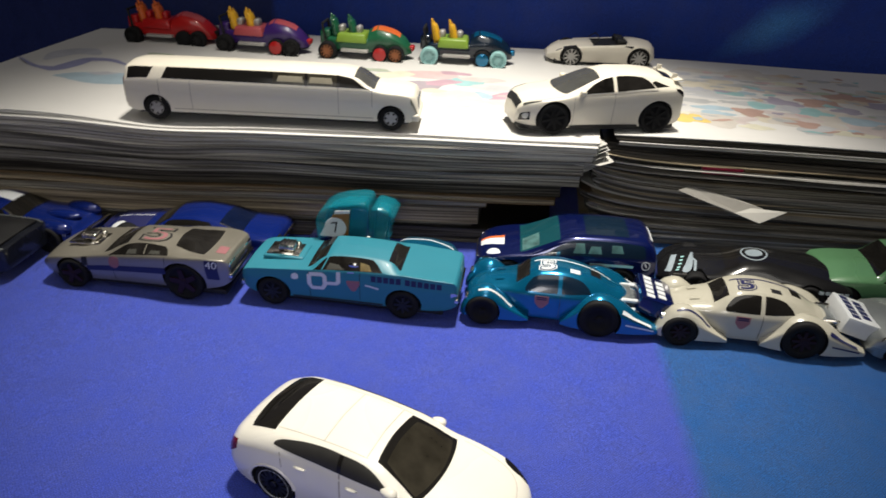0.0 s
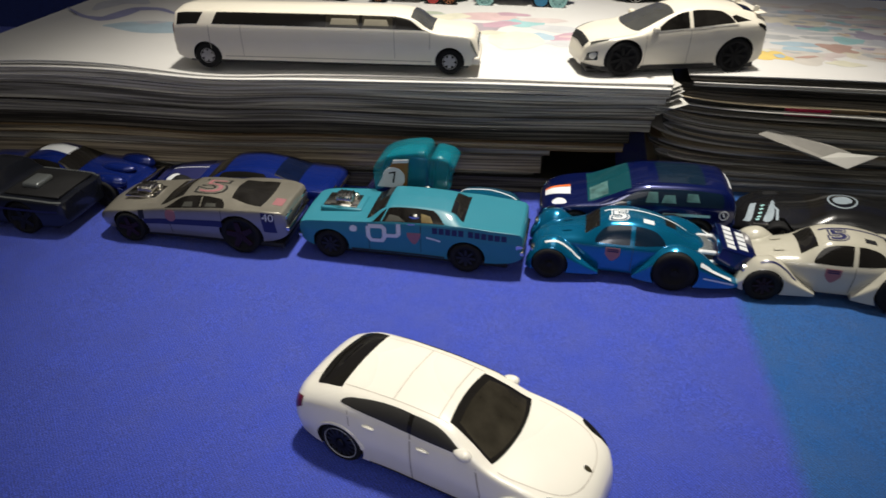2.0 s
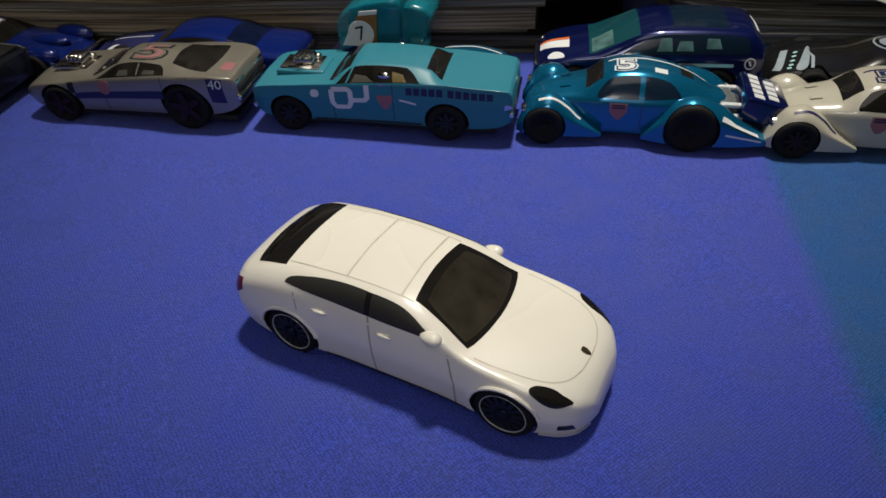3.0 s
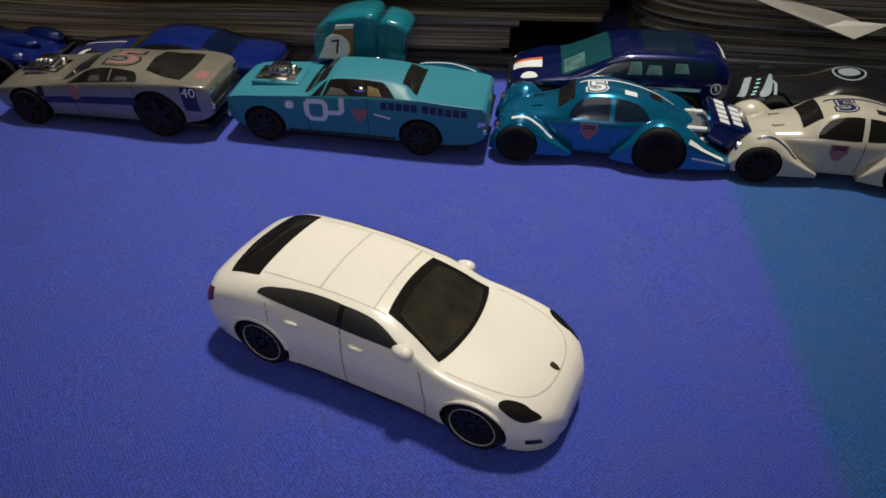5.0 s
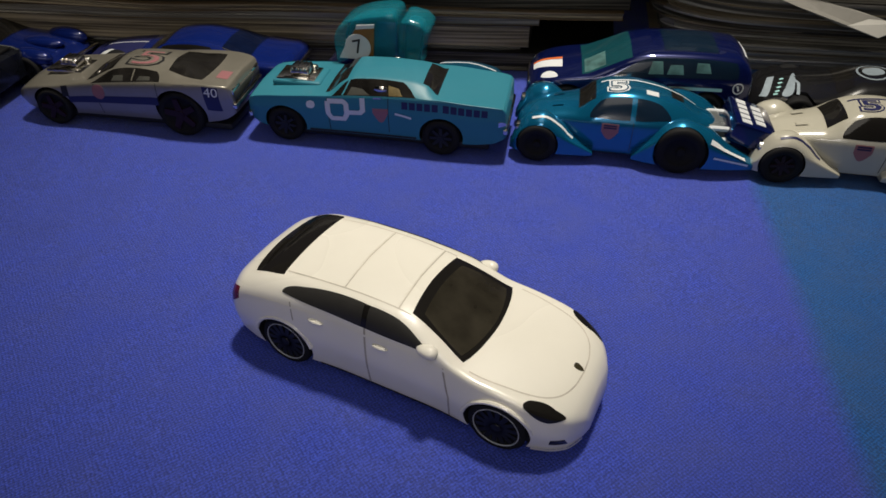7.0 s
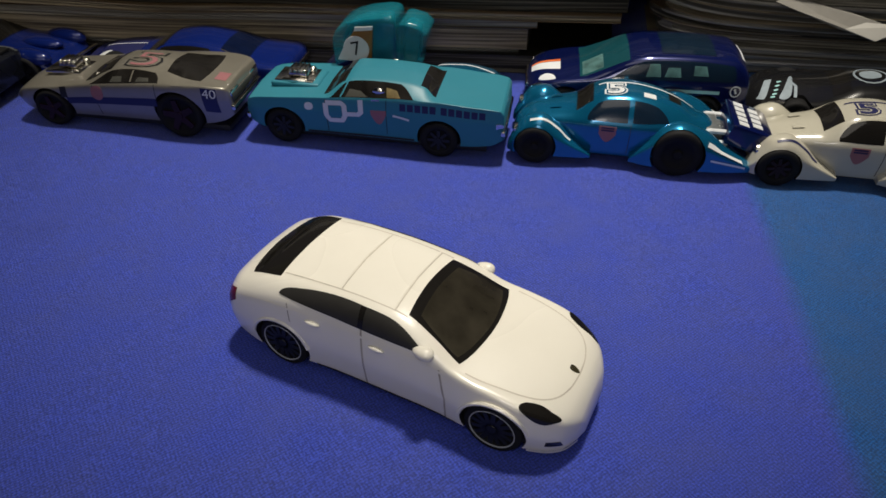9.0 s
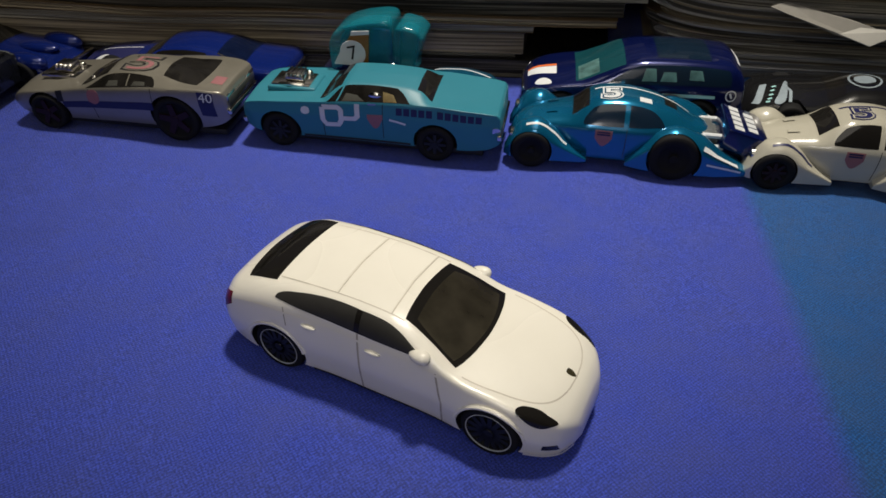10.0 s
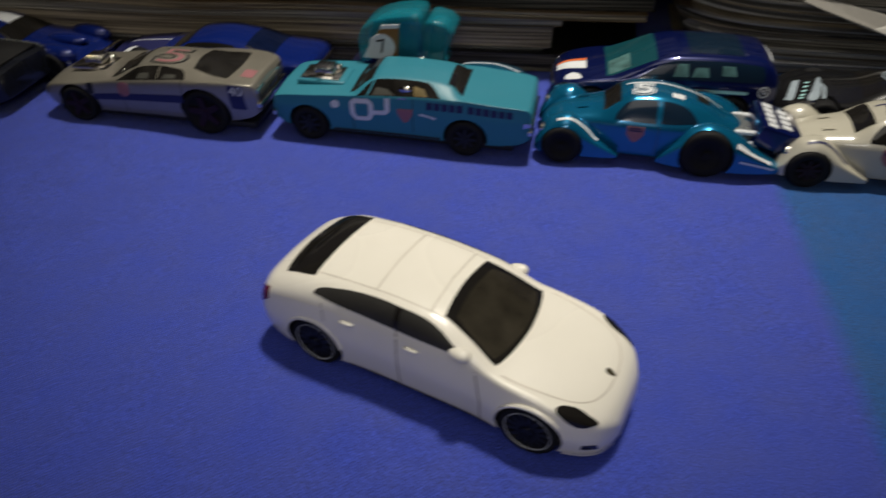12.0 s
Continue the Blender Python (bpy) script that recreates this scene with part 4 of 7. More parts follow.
def prism(profile, y0, y1, bevel=0.5, seg=3):
    """A rounded slab with an outline of (x, z) points, between two depths; millimetres."""
    bm = bmesh.new()
    rows = [[bm.verts.new(Vector((x, y, z)) * MM) for x, z in profile] for y in (y0, y1)]
    n = len(profile)
    bm.faces.new(rows[0])
    bm.faces.new(rows[1][::-1])
    for k in range(n):
        bm.faces.new((rows[0][k], rows[1][k], rows[1][(k + 1) % n], rows[0][(k + 1) % n]))
    bmesh.ops.recalc_face_normals(bm, faces=bm.faces)
    bmesh.ops.bevel(bm, geom=bm.edges[:], offset=bevel * MM, segments=seg, profile=0.5, affect="EDGES", clamp_overlap=True)
    return bm


# ---- the white estate car ----
def white_estate():
    car = thing("toy_car", pose(0.0316 + 0.0041, -0.0856 + 0.0134, 0, 0, 0, -16.9), "white die-cast toy estate car with smoked black windows, on the cloth", "toy car")
    sh = Shell(
        top=[(-15.2, 8.5), (-14.7, 13.4), (-12.8, 16.5), (-9.2, 18.5), (-4, 20.6), (2, 21.4), (8, 21.9), (15, 22.1), (24, 21.6), (27.5, 20.9), (32, 19.2), (38.5, 16.2), (47, 14.9), (54, 13.4), (58, 11.4), (60, 8.8), (60.6, 6)],
        belt=[(-15.2, 7.6), (-13.9, 11.8), (-9, 15.2), (-2, 17.0), (6, 17.3), (20, 16.8), (30, 16.3), (36, 15.2), (41, 14.4), (48, 13.4), (55, 11.2), (60, 7.4), (60.6, 5.4)],
        half=[(-15.2, 9.5), (-14.3, 12), (-11.5, 14.0), (-4, 14.9), (4, 14.6), (14, 14.0), (32, 14.0), (42, 14.7), (49, 14.5), (54.5, 13.0), (58, 10.6), (60, 7.0), (60.6, 5)],
        roof=[(-15.2, 8.0), (-10, 10.3), (-3, 10.5), (10, 10.8), (24, 10.8), (33, 11.6), (40, 12.3), (48, 11.4), (55, 9.2), (60, 5.5), (60.6, 4)],
        bot=[(-15.2, 5.5), (-12, 3.8), (-6, 2.8), (50, 2.6), (58, 2.3), (60.6, 3.2)], sill=0.93, mid=0.5, tuck=0.952, crown=0.75,
    )
    XS, RS = (0, 46), (5.7, 5.7)
    body_of(car, sh, M_WHITE, well_list(XS, RS, 14.4, 5.2, 0.7), step=0.8)
    base_plate(car, -10, 55, 11.5, 1.6, 2.2)
    wheels(car, XS, 14.2, RS, 4.4, "twenty", M_DARKRIM, M_RING, None, 0.75)
    part("windscreen", sh.patch([(26.6, 4.25), (26.6, 5.75), (37.9, 5.86), (37.9, 4.14), (25.8, 5), (32.5, 5.80), (39.9, 5), (32.5, 4.20)], 0.10, 12, 14), M_TINT, car, "black windscreen surround")
    part("windscreen_pane", sh.patch([(28.4, 4.38), (28.4, 5.64), (37.1, 5.78), (37.1, 4.26), (27.8, 5), (32.8, 5.74), (39.1, 5), (32.8, 4.29)], 0.16, 12, 14), M_TINTBROWN, car, "smoked brown clear windscreen")
    part("rear_window", sh.patch([(-7.8, 4.02), (-7.8, 5.98), (-0.7, 5.99), (-0.7, 4.01), (-9.6, 5), (-4.2, 6.03), (-1.1, 5), (-4.2, 3.97)], 0.12, 12, 16), M_TINT, car, "black glossy rear window")
    part("spoiler_lip", sh.seam([(-6.6, 4.25), (-7.6, 5), (-6.6, 5.75)], 0.7, 0.42, 8, True), M_TINT, car, "raised black lip across the rear window")

    def flank(m):
        part("side_window", sh.patch(on_side([(0.6, 3.36), (18.75, 3.1), (18.75, 3.95), (5.0, 3.78), (9.0, 3.15), (18.75, 3.5), (11.5, 3.95), (1.6, 3.62)], m), 0.1, 14, 8), M_SMOKE, car, "smoked black side window")
        part("side_window", sh.patch(on_side([(18.75, 3.1), (31.6, 3.22), (29.4, 3.70), (18.75, 3.95), (26, 3.11), (31.4, 3.44), (25, 3.92), (18.75, 3.5)], m), 0.1, 14, 8), M_SMOKE, car, "smoked black side window")
        part("door_pillar", sh.seam(on_side([(18.6, 3.12), (18.6, 3.93)], m), 1.1, 0.13), M_TINT, car, "black pillar between the windows")
        part("headlight", sh.patch(on_side([(50.6, 3.05), (57.0, 3.15), (55.2, 3.62), (51.0, 3.72), (54.2, 2.72), (57.0, 3.4), (53.2, 3.80), (50.2, 3.4)], m), 0.16), M_TINT, car, "black almond-shaped headlight")
        part("tail_lamp", sh.patch(on_side([(-14.9, 2.4), (-10.6, 2.65), (-10.4, 3.25), (-14.6, 3.5)], m), 0.14), M_TAIL, car, "dark red tail lamp")
        part("bumper_vent", sh.patch(on_side([(55.4, 1.55), (58.2, 1.55), (57.8, 1.85), (55.6, 1.8)], m), 0.1), M_TINT, car, "black slit in the front bumper")
        part("panel_gap", sh.seam(on_side([(19.2, 1.15), (19.2, 2.1), (18.8, 3.15)], m), 0.42), M_GROOVE, car)
        part("panel_gap", sh.seam(on_side([(36.4, 1.1), (36.6, 2.0), (35.0, 2.9)], m), 0.42), M_GROOVE, car)
        part("panel_gap", sh.seam(on_side([(3.2, 2.45), (2.6, 3.05)], m), 0.25), M_GROOVE, car)
        s = 1 if m(1) == 1 else -1
        for hx in (8.2, 22.2):
            p = sh.at(hx, m(2.66), 0.15)
            part("door_handle", ellipsoid(p.x, p.y - 0.1 * s, p.z - 0.4, 1.75, 0.6, 0.55), M_WHITE, car)
        p = sh.at(32.2, m(3.15), 0.0)
        bm = bmesh.new()
        bmesh.ops.create_uvsphere(bm, u_segments=16, v_segments=10, radius=1)
        for v in bm.verts:
            v.co = Vector((v.co.x * 2.1 - 0.5 * v.co.x * v.co.x, v.co.y * 1.4, v.co.z * 1.25)) * MM + (Vector(p) + Vector((0.0, 0.0, 0.9))) * MM
        part("wing_mirror", bm, M_WHITE, car)
        part("panel_gap", sh.seam(on_side([(-0.4, 4.15), (12, 4.18), (26.5, 4.2)], m), 0.26), M_SEAMW, car)
        part("panel_gap", sh.seam(on_side([(39.6, 4.02), (44, 4.0), (48, 4.0), (51.5, 4.02), (54.3, 4.14), (55.9, 4.36), (56.7, 4.66), (56.9, 5)], m), 0.28, 0.03, 6, True), M_SEAMW, car)

    both(flank)
    for rx in (12.2, 23.6):
        part("roof_seam", sh.seam([(rx, 4.2), (rx - 0.4, 5), (rx, 5.8)], 0.35, 0.08), M_WHITE, car)
        part("roof_groove", sh.seam([(rx + 0.4, 4.2), (rx, 5), (rx + 0.4, 5.8)], 0.26, 0.03), M_SEAMW, car)
    for m in (lambda v: v, lambda v: 10 - v):
        part("front_lip", sh.seam([(52.4, m(1.12)), (55.5, m(1.12)), (58.2, m(1.14)), (59.8, m(1.2))], 0.8, 0.25, 6, True), M_WHITE, car, "thin white chin under the bumper")
        part("shoulder_crease", sh.seam([(-9, m(2.86)), (2, m(2.82)), (18, m(2.80)), (36, m(2.84))], 0.5, 0.10, 10, True), M_WHITE, car)
        part("sill_gap", sh.seam([(7.6, m(1.06)), (38.6, m(1.06))], 0.5, 0.08), M_WELL, car, "dark gap under the sill")
        for wx, wr in zip(XS, RS):
            arc = [(wx + (wr + 0.95) * math.cos(a), wr + (wr + 0.95) * math.sin(a)) for a in (math.radians(12 + 156 * k / 16) for k in range(17))]
            side = 1 if m(1) == 1 else -1
            part("wheel_arch", tube([(x, side * (sh.half(x) - 0.15), z) for x, z in arc], 0.42, 6), M_WHITE, car, "raised white wheel arch lip")
    part("bonnet_badge", sh.patch([(55.0, 4.93), (55.0, 5.07), (56.3, 5.07), (56.3, 4.93), (54.9, 5), (55.6, 5.09), (56.8, 5), (55.6, 4.91)], 0.08, 4, 4), M_BADGE, car, "tiny dark shield-shaped badge")
    part("wiper", sh.seam([(-5.2, 4.55), (-5.6, 5.3)], 0.5, 0.35), M_TINT, car)


white_estate()


# ---- the front row ----
def engine(parent, x, z, s=1.0):
    """A chromed blown engine standing out of the bonnet."""
    block = part("engine", box(10.5 * s, 8.0 * s, 1.1 * s, (x, 0, z), 0.35), M_CHROME, parent, "chromed engine block through the bonnet")
    part("blower", box(5.6 * s, 5.0 * s, 2.0 * s, (x - 0.6 * s, 0, z + 1.3 * s), 0.6, 3, taper=0.86), M_CHROME, block)
    for sx in (-1, 1):
        part("intake", ellipsoid(x + (sx * 2.6 - 0.6) * s, -2.6 * s, z + 1.4 * s, 1.1 * s, 1.0 * s, 1.0 * s), M_CHROME, block)
    for k in range(4):
        part("fin", box(0.6 * s, 5.0 * s, 0.8 * s, (x - 0.6 * s + (k - 1.5) * 1.2 * s, 0, z + 2.5 * s), 0.2, 1), M_CHROME, block)
    for sy in (1, -1):
        part("pipe", tube([(x - 3 * s, sy * 3.4 * s, z + 0.6 * s), (x, sy * 3.9 * s, z + 1.0 * s), (x + 3 * s, sy * 3.4 * s, z + 0.6 * s)], 0.7 * s), M_CHROME, block)


def crest(sh, car, x, v, w=3.0, h=0.30, m=None):
    part("shield_decal", sh.patch([(x - w / 2, v - h * 0.15), (x + w / 2, v - h * 0.15), (x + w / 2, v + h / 2), (x - w / 2, v + h / 2), (x, v - h * 0.75), (x + w / 2, v + h * 0.2), (x, v + h / 2), (x - w / 2, v + h * 0.2)], 0.07, 6, 6), m or M_DECALR, car, "pale red shield sticker")


def teal_coupe():
    car = thing("toy_car", pose(0.0473, 0.0123, 0, 0, 0, 180), "turquoise die-cast toy muscle car with exposed chrome engine", "toy car", "front row of toy cars")
    sh = Shell(
        top=[(-18.9, 9), (-18.6, 15.4), (-17.6, 16.5), (-8, 17.2), (-1, 17.7), (1.0, 17.9), (5, 20.2), (9.5, 21.0), (18, 21.3), (26, 21.0), (29, 20.0), (34.5, 16.4), (40, 15.8), (54, 14.5), (57.6, 13.9), (58.5, 12.2), (58.9, 8)],
        belt=[(-18.9, 8.5), (-18.6, 14.8), (-17.4, 16.1), (-8, 16.9), (0, 17.5), (8, 17.5), (20, 16.9), (33, 15.9), (45, 15.0), (57, 13.5), (58.5, 11.6), (58.9, 7.5)],
        half=[(-18.9, 10.2), (-18.4, 11.4), (-12, 12.2), (0, 12.5), (20, 12.2), (47, 12.5), (55, 12.2), (58, 11.2), (58.9, 10.2)],
        roof=[(-18.9, 9.2), (-17, 11.0), (-4, 11.0), (0, 10.2), (5, 7.6), (16, 7.4), (25, 7.4), (34, 10.0), (54, 11.0), (58.9, 9)],
        bot=[(-18.9, 6.5), (-15, 4.6), (-7, 3.8), (52, 3.8), (57, 5), (58.9, 6)], round_=0.32, crown=0.6, mid=0.66, tuck=0.985, sill=0.88,
    )
    XS, RS = (0, 47.3), (5.6, 5.5)
    body_of(car, sh, M_TEAL, well_list(XS, RS, 12.3, 5, 0.9))
    base_plate(car, -14, 53, 10, 2.0, 2.0)
    wheels(car, XS, 12.2, RS, 4.2, "disc", M_DARKRIM, None, None, 0.62)
    part("windscreen", sh.patch([(28.2, 4.12), (28.2, 5.88), (34.4, 5.93), (34.4, 4.07)], 0.1), M_TINT, car, "black windscreen")
    part("rear_window", sh.patch([(1.3, 4.1), (1.3, 5.9), (6.0, 5.86), (6.0, 4.14)], 0.1), M_TINT, car, "black rear window")

    def flank(m):
        part("side_window", sh.patch(on_side([(7.2, 3.10), (32.0, 3.14), (28.2, 3.82), (11.6, 3.84), (20, 3.10), (30.6, 3.48), (20, 3.88), (9.0, 3.5)], m), 0.06), M_DIMGLASS, car, "open dark window")
        part("window_post", sh.seam(on_side([(28.9, 3.16), (27.2, 3.82)], m), 0.45, 0.1), M_TEAL, car)
        part("panel_gap", sh.seam(on_side([(33.5, 1.2), (33.5, 3.0)], m), 0.22), M_GROOVE_DARK, car)
        part("panel_gap", sh.seam(on_side([(15.5, 1.3), (15.2, 3.0)], m), 0.22), M_GROOVE_DARK, car)
        part("body_crease", sh.seam(on_side([(-17.6, 2.93), (10, 2.95), (33, 2.94), (56, 2.93)], m), 0.5, 0.12), M_TEAL, car, "raised crease along the flank")
        part("seat_glimpse", sh.patch(on_side([(20.5, 3.14), (27.5, 3.14), (26.4, 3.5), (23.0, 3.42)], m), 0.1, 5, 5), M_GREYGLASS, car, "grey dashboard seen in the window")
        part("seat_glimpse", sh.patch(on_side([(11.0, 3.14), (15.0, 3.12), (15.6, 3.6), (12.4, 3.5)], m), 0.1, 5, 5), M_SEATGOLD, car, "dull gold seat seen in the window")
        part("sill_trim", sh.seam(on_side([(7.4, 1.16), (40, 1.16)], m), 0.7, 0.1), M_GROOVE_DARK, car)
        part("door_handle", sh.seam(on_side([(17.2, 2.86), (19.6, 2.86)], m), 0.5, 0.18), M_CHROME, car)
        part("bumper_lamp", sh.patch(on_side([(-18.6, 1.75), (-16.6, 1.7), (-16.6, 1.95), (-18.5, 2.0)], m), 0.3, 4, 4), M_CHROME, car)
        # stencilled number in a white outline, plain strokes
        for stroke in ([(33.4, 2.62), (27.8, 2.62), (27.8, 1.62), (33.4, 1.62), (33.4, 2.6)], [(27.8, 1.86), (22.9, 1.86), (22.9, 2.86)]):
            part("number_decal", sh.seam(on_side(soften(stroke), m), 1.5, 0.08, 3), M_DECALW, car, "white outlined number decal")
        crest(sh, car, 17.7, m(1.98), 4.6, 0.55 if m(1) == 1 else -0.55)
        part("script_decal", sh.seam(on_side([(13.4, 1.9), (8.6, 1.76)], m), 0.7, 0.07), M_DECALW, car)
        for k in range(11):
            bx = 11.3 - 2.2 * k - (1.0 if k > 4 else 0.0)
            part("lettering_bar", sh.patch(on_side([(bx - 1.75, 2.30), (bx, 2.30), (bx, 2.68), (bx - 1.75, 2.68)], m), 0.07, 2, 2), M_DECALB, car, "dark blue block lettering")
        part("round_decal", sh.patch(on_side([(37.6, 2.2), (39.6, 2.2), (39.6, 2.55), (37.6, 2.55), (38.6, 2.12), (39.9, 2.38), (38.6, 2.62), (37.3, 2.38)], m), 0.07, 4, 4), M_DECALW, car)

    both(flank)
    engine(car, 45.5, 15.7, 1.15)
    for s in (1, -1):
        p = sh.at(17.8, 3.42 if s > 0 else 6.58)
        part("seat", ellipsoid(p.x, p.y, p.z, 2.0, 0.7, 1.2), M_CHROME, car, "shiny seat top seen in the window")
        part("seat_base", ellipsoid(p.x - 0.4, p.y, p.z - 1.9, 2.4, 0.5, 1.0), M_GUN, car)
    part("bonnet_scoop", box(15, 11, 1.8, (45.0, 0, 14.7), 0.7, 3), M_TEAL, car)
    part("front_bumper", box(1.4, 22.5, 1.8, (58.4, 0, 6.6), 0.5), M_CHROME, car)
    part("rear_bumper", box(1.5, 23.6, 1.8, (-18.7, 0, 8.4), 0.5), M_CHROME, car, "thin chrome rear bumper")


def silver_fastback():
    car = thing("toy_car", pose(-0.0322, 0.0094, 0, 0, 0, 180.5), "silver die-cast toy fastback with blue and red racing prints", "toy car", "front row of toy cars")
    sh = Shell(
        top=[(-17.4, 10), (-17.1, 15.8), (-16.0, 17.4), (-9, 17.9), (-3, 18.6), (4, 19.5), (12, 19.8), (20, 19.2), (24, 17.8), (30, 15.2), (36, 14.4), (46, 13.0), (51, 11.9), (54.4, 9.6), (55, 7)],
        belt=[(-17.4, 9), (-17.1, 15.2), (-15, 16.8), (-8, 17.4), (4, 16.9), (15, 15.8), (27, 14.5), (38, 13.0), (50, 11.1), (54.4, 8.4), (55, 6.5)],
        half=[(-17.4, 10), (-16.4, 11.3), (-10, 12.7), (0, 13.1), (10, 12.4), (30, 12.0), (42, 12.4), (50, 11.6), (54.4, 9.6), (55, 8)],
        roof=[(-17.4, 9), (-14, 10.8), (-7, 10.2), (0, 8.4), (6, 7.2), (18, 7.0), (24, 7.8), (30, 9.8), (50, 9.8), (55, 7)],
        bot=[(-17.4, 8), (-14, 6.0), (-7, 4.6), (8, 4.0), (46, 3.4), (55, 4.4)], round_=0.55, crown=0.9, mid=0.62, tuck=0.975, sill=0.86,
    )
    XS, RS = (-0.4, 42.0), (7.2, 5.7)
    body_of(car, sh, M_SILVER, well_list(XS, RS, 12.4, 5, 0.9))
    base_plate(car, -15, 50, 10, 2.0, 2.0)
    wheels(car, XS, 12.7, RS, 5.0, "five", M_REDRIM)
    part("windscreen", sh.patch([(21.6, 4.1), (21.6, 5.9), (29.6, 5.93), (29.6, 4.07)], 0.1), M_TINT, car, "black windscreen")
    part("rear_window", sh.patch([(-8.0, 4.16), (-8.0, 5.84), (3.4, 5.86), (3.4, 4.14), (-9.0, 5), (-2, 5.9), (3.8, 5), (-2, 4.1)], 0.1), M_DIMGLASS, car, "smoked rear window")

    def flank(m):
        part("side_window", sh.patch(on_side([(4.4, 3.16), (27.4, 3.14), (22.4, 3.84), (6.6, 3.80), (16, 3.12), (25.4, 3.5), (15, 3.92), (5.0, 3.5)], m), 0.06), M_DIMGLASS, car, "open dark window")
        part("window_post", sh.seam(on_side([(13.6, 3.2), (13.8, 3.82)], m), 0.45, 0.1), M_SILVER, car)
        part("seat_glimpse", sh.patch(on_side([(16.5, 3.2), (20.5, 3.2), (20.0, 3.5), (17, 3.5)], m), 0.1, 5, 5), M_GREYGLASS, car)
        part("seat_glimpse", sh.patch(on_side([(7.5, 3.22), (12, 3.2), (11.5, 3.45), (8, 3.45)], m), 0.1, 5, 5), M_GREYGLASS, car)
        part("side_stripe", sh.patch(on_side([(6, 1.68), (36, 1.68), (36, 2.1), (6, 2.1)], m), 0.06), M_DECALB, car, "dark blue stripe along the flank")
        part("number_panel", sh.patch(on_side([(-13.8, 1.5), (-9.4, 1.6), (-9.0, 2.86), (-13.6, 2.86)], m), 0.07, 6, 6), M_DECALB, car, "blue square with white number")
        s = -1 if m(1) == 1 else 1
        part("number_decal", sh.lettering("40", -11.5, m(2.5), 4.2, 0, s, 0.14), M_DECALW, car)
        part("round_decal", sh.patch(on_side([(23.8, 2.0), (26.8, 2.0), (26.8, 2.75), (23.8, 2.75), (25.3, 1.85), (27.3, 2.38), (25.3, 2.9), (23.3, 2.38)], m), 0.09, 6, 6), M_DECALR, car, "faded red round decal")
        part("panel_gap", sh.seam(on_side([(26.5, 1.2), (26.5, 3.0)], m), 0.2), M_GROOVE_DARK, car)
        part("panel_gap", sh.seam(on_side([(5.6, 1.3), (5.6, 3.0)], m), 0.2), M_GROOVE_DARK, car)
        part("side_marker", sh.patch(on_side([(35.5, 2.1), (37.6, 2.1), (37.6, 3.0), (35.5, 3.0)], m), 0.07, 3, 3), M_DECALK, car)

    both(flank)
    part("number_outline", sh.lettering("5", 12.4, 4.8, 12.5, 0, -1, 0.10, 0.065, 1.75), M_DECALK, car, "black outlined roof number")
    part("number_decal", sh.lettering("5", 12.4, 4.8, 12.5, 0, -1, 0.14, 0.03, 1.75), M_SILVER, car)
    part("number_decal", sh.lettering("5", 12.4, 4.8, 12.5, 0, -1, 0.18, -0.012, 1.75), M_DECALR, car)
    part("bonnet_stripe", sh.patch([(-14.8, 4.4), (-14.8, 4.75), (-11.2, 4.75), (-11.2, 4.4)], 0.07, 6, 6), M_DECALR, car)
    engine(car, 40.5, 13.4, 1.15)
    for sy in (1, -1):
        part("tail_lamp", box(1.2, 5.5, 1.8, (-16.9, sy * 7.4, 13.8), 0.4), M_CHROME, car, "chrome rear light surround")
    part("rear_bumper", box(1.6, 21.5, 1.8, (-17.4, 0, 9.6), 0.6), M_CHROME, car)
    part("tail_panel", box(0.9, 19.5, 3.2, (-17.2, 0, 11.6), 0.3), M_GREYGLASS, car, "smoked panel across the tail")


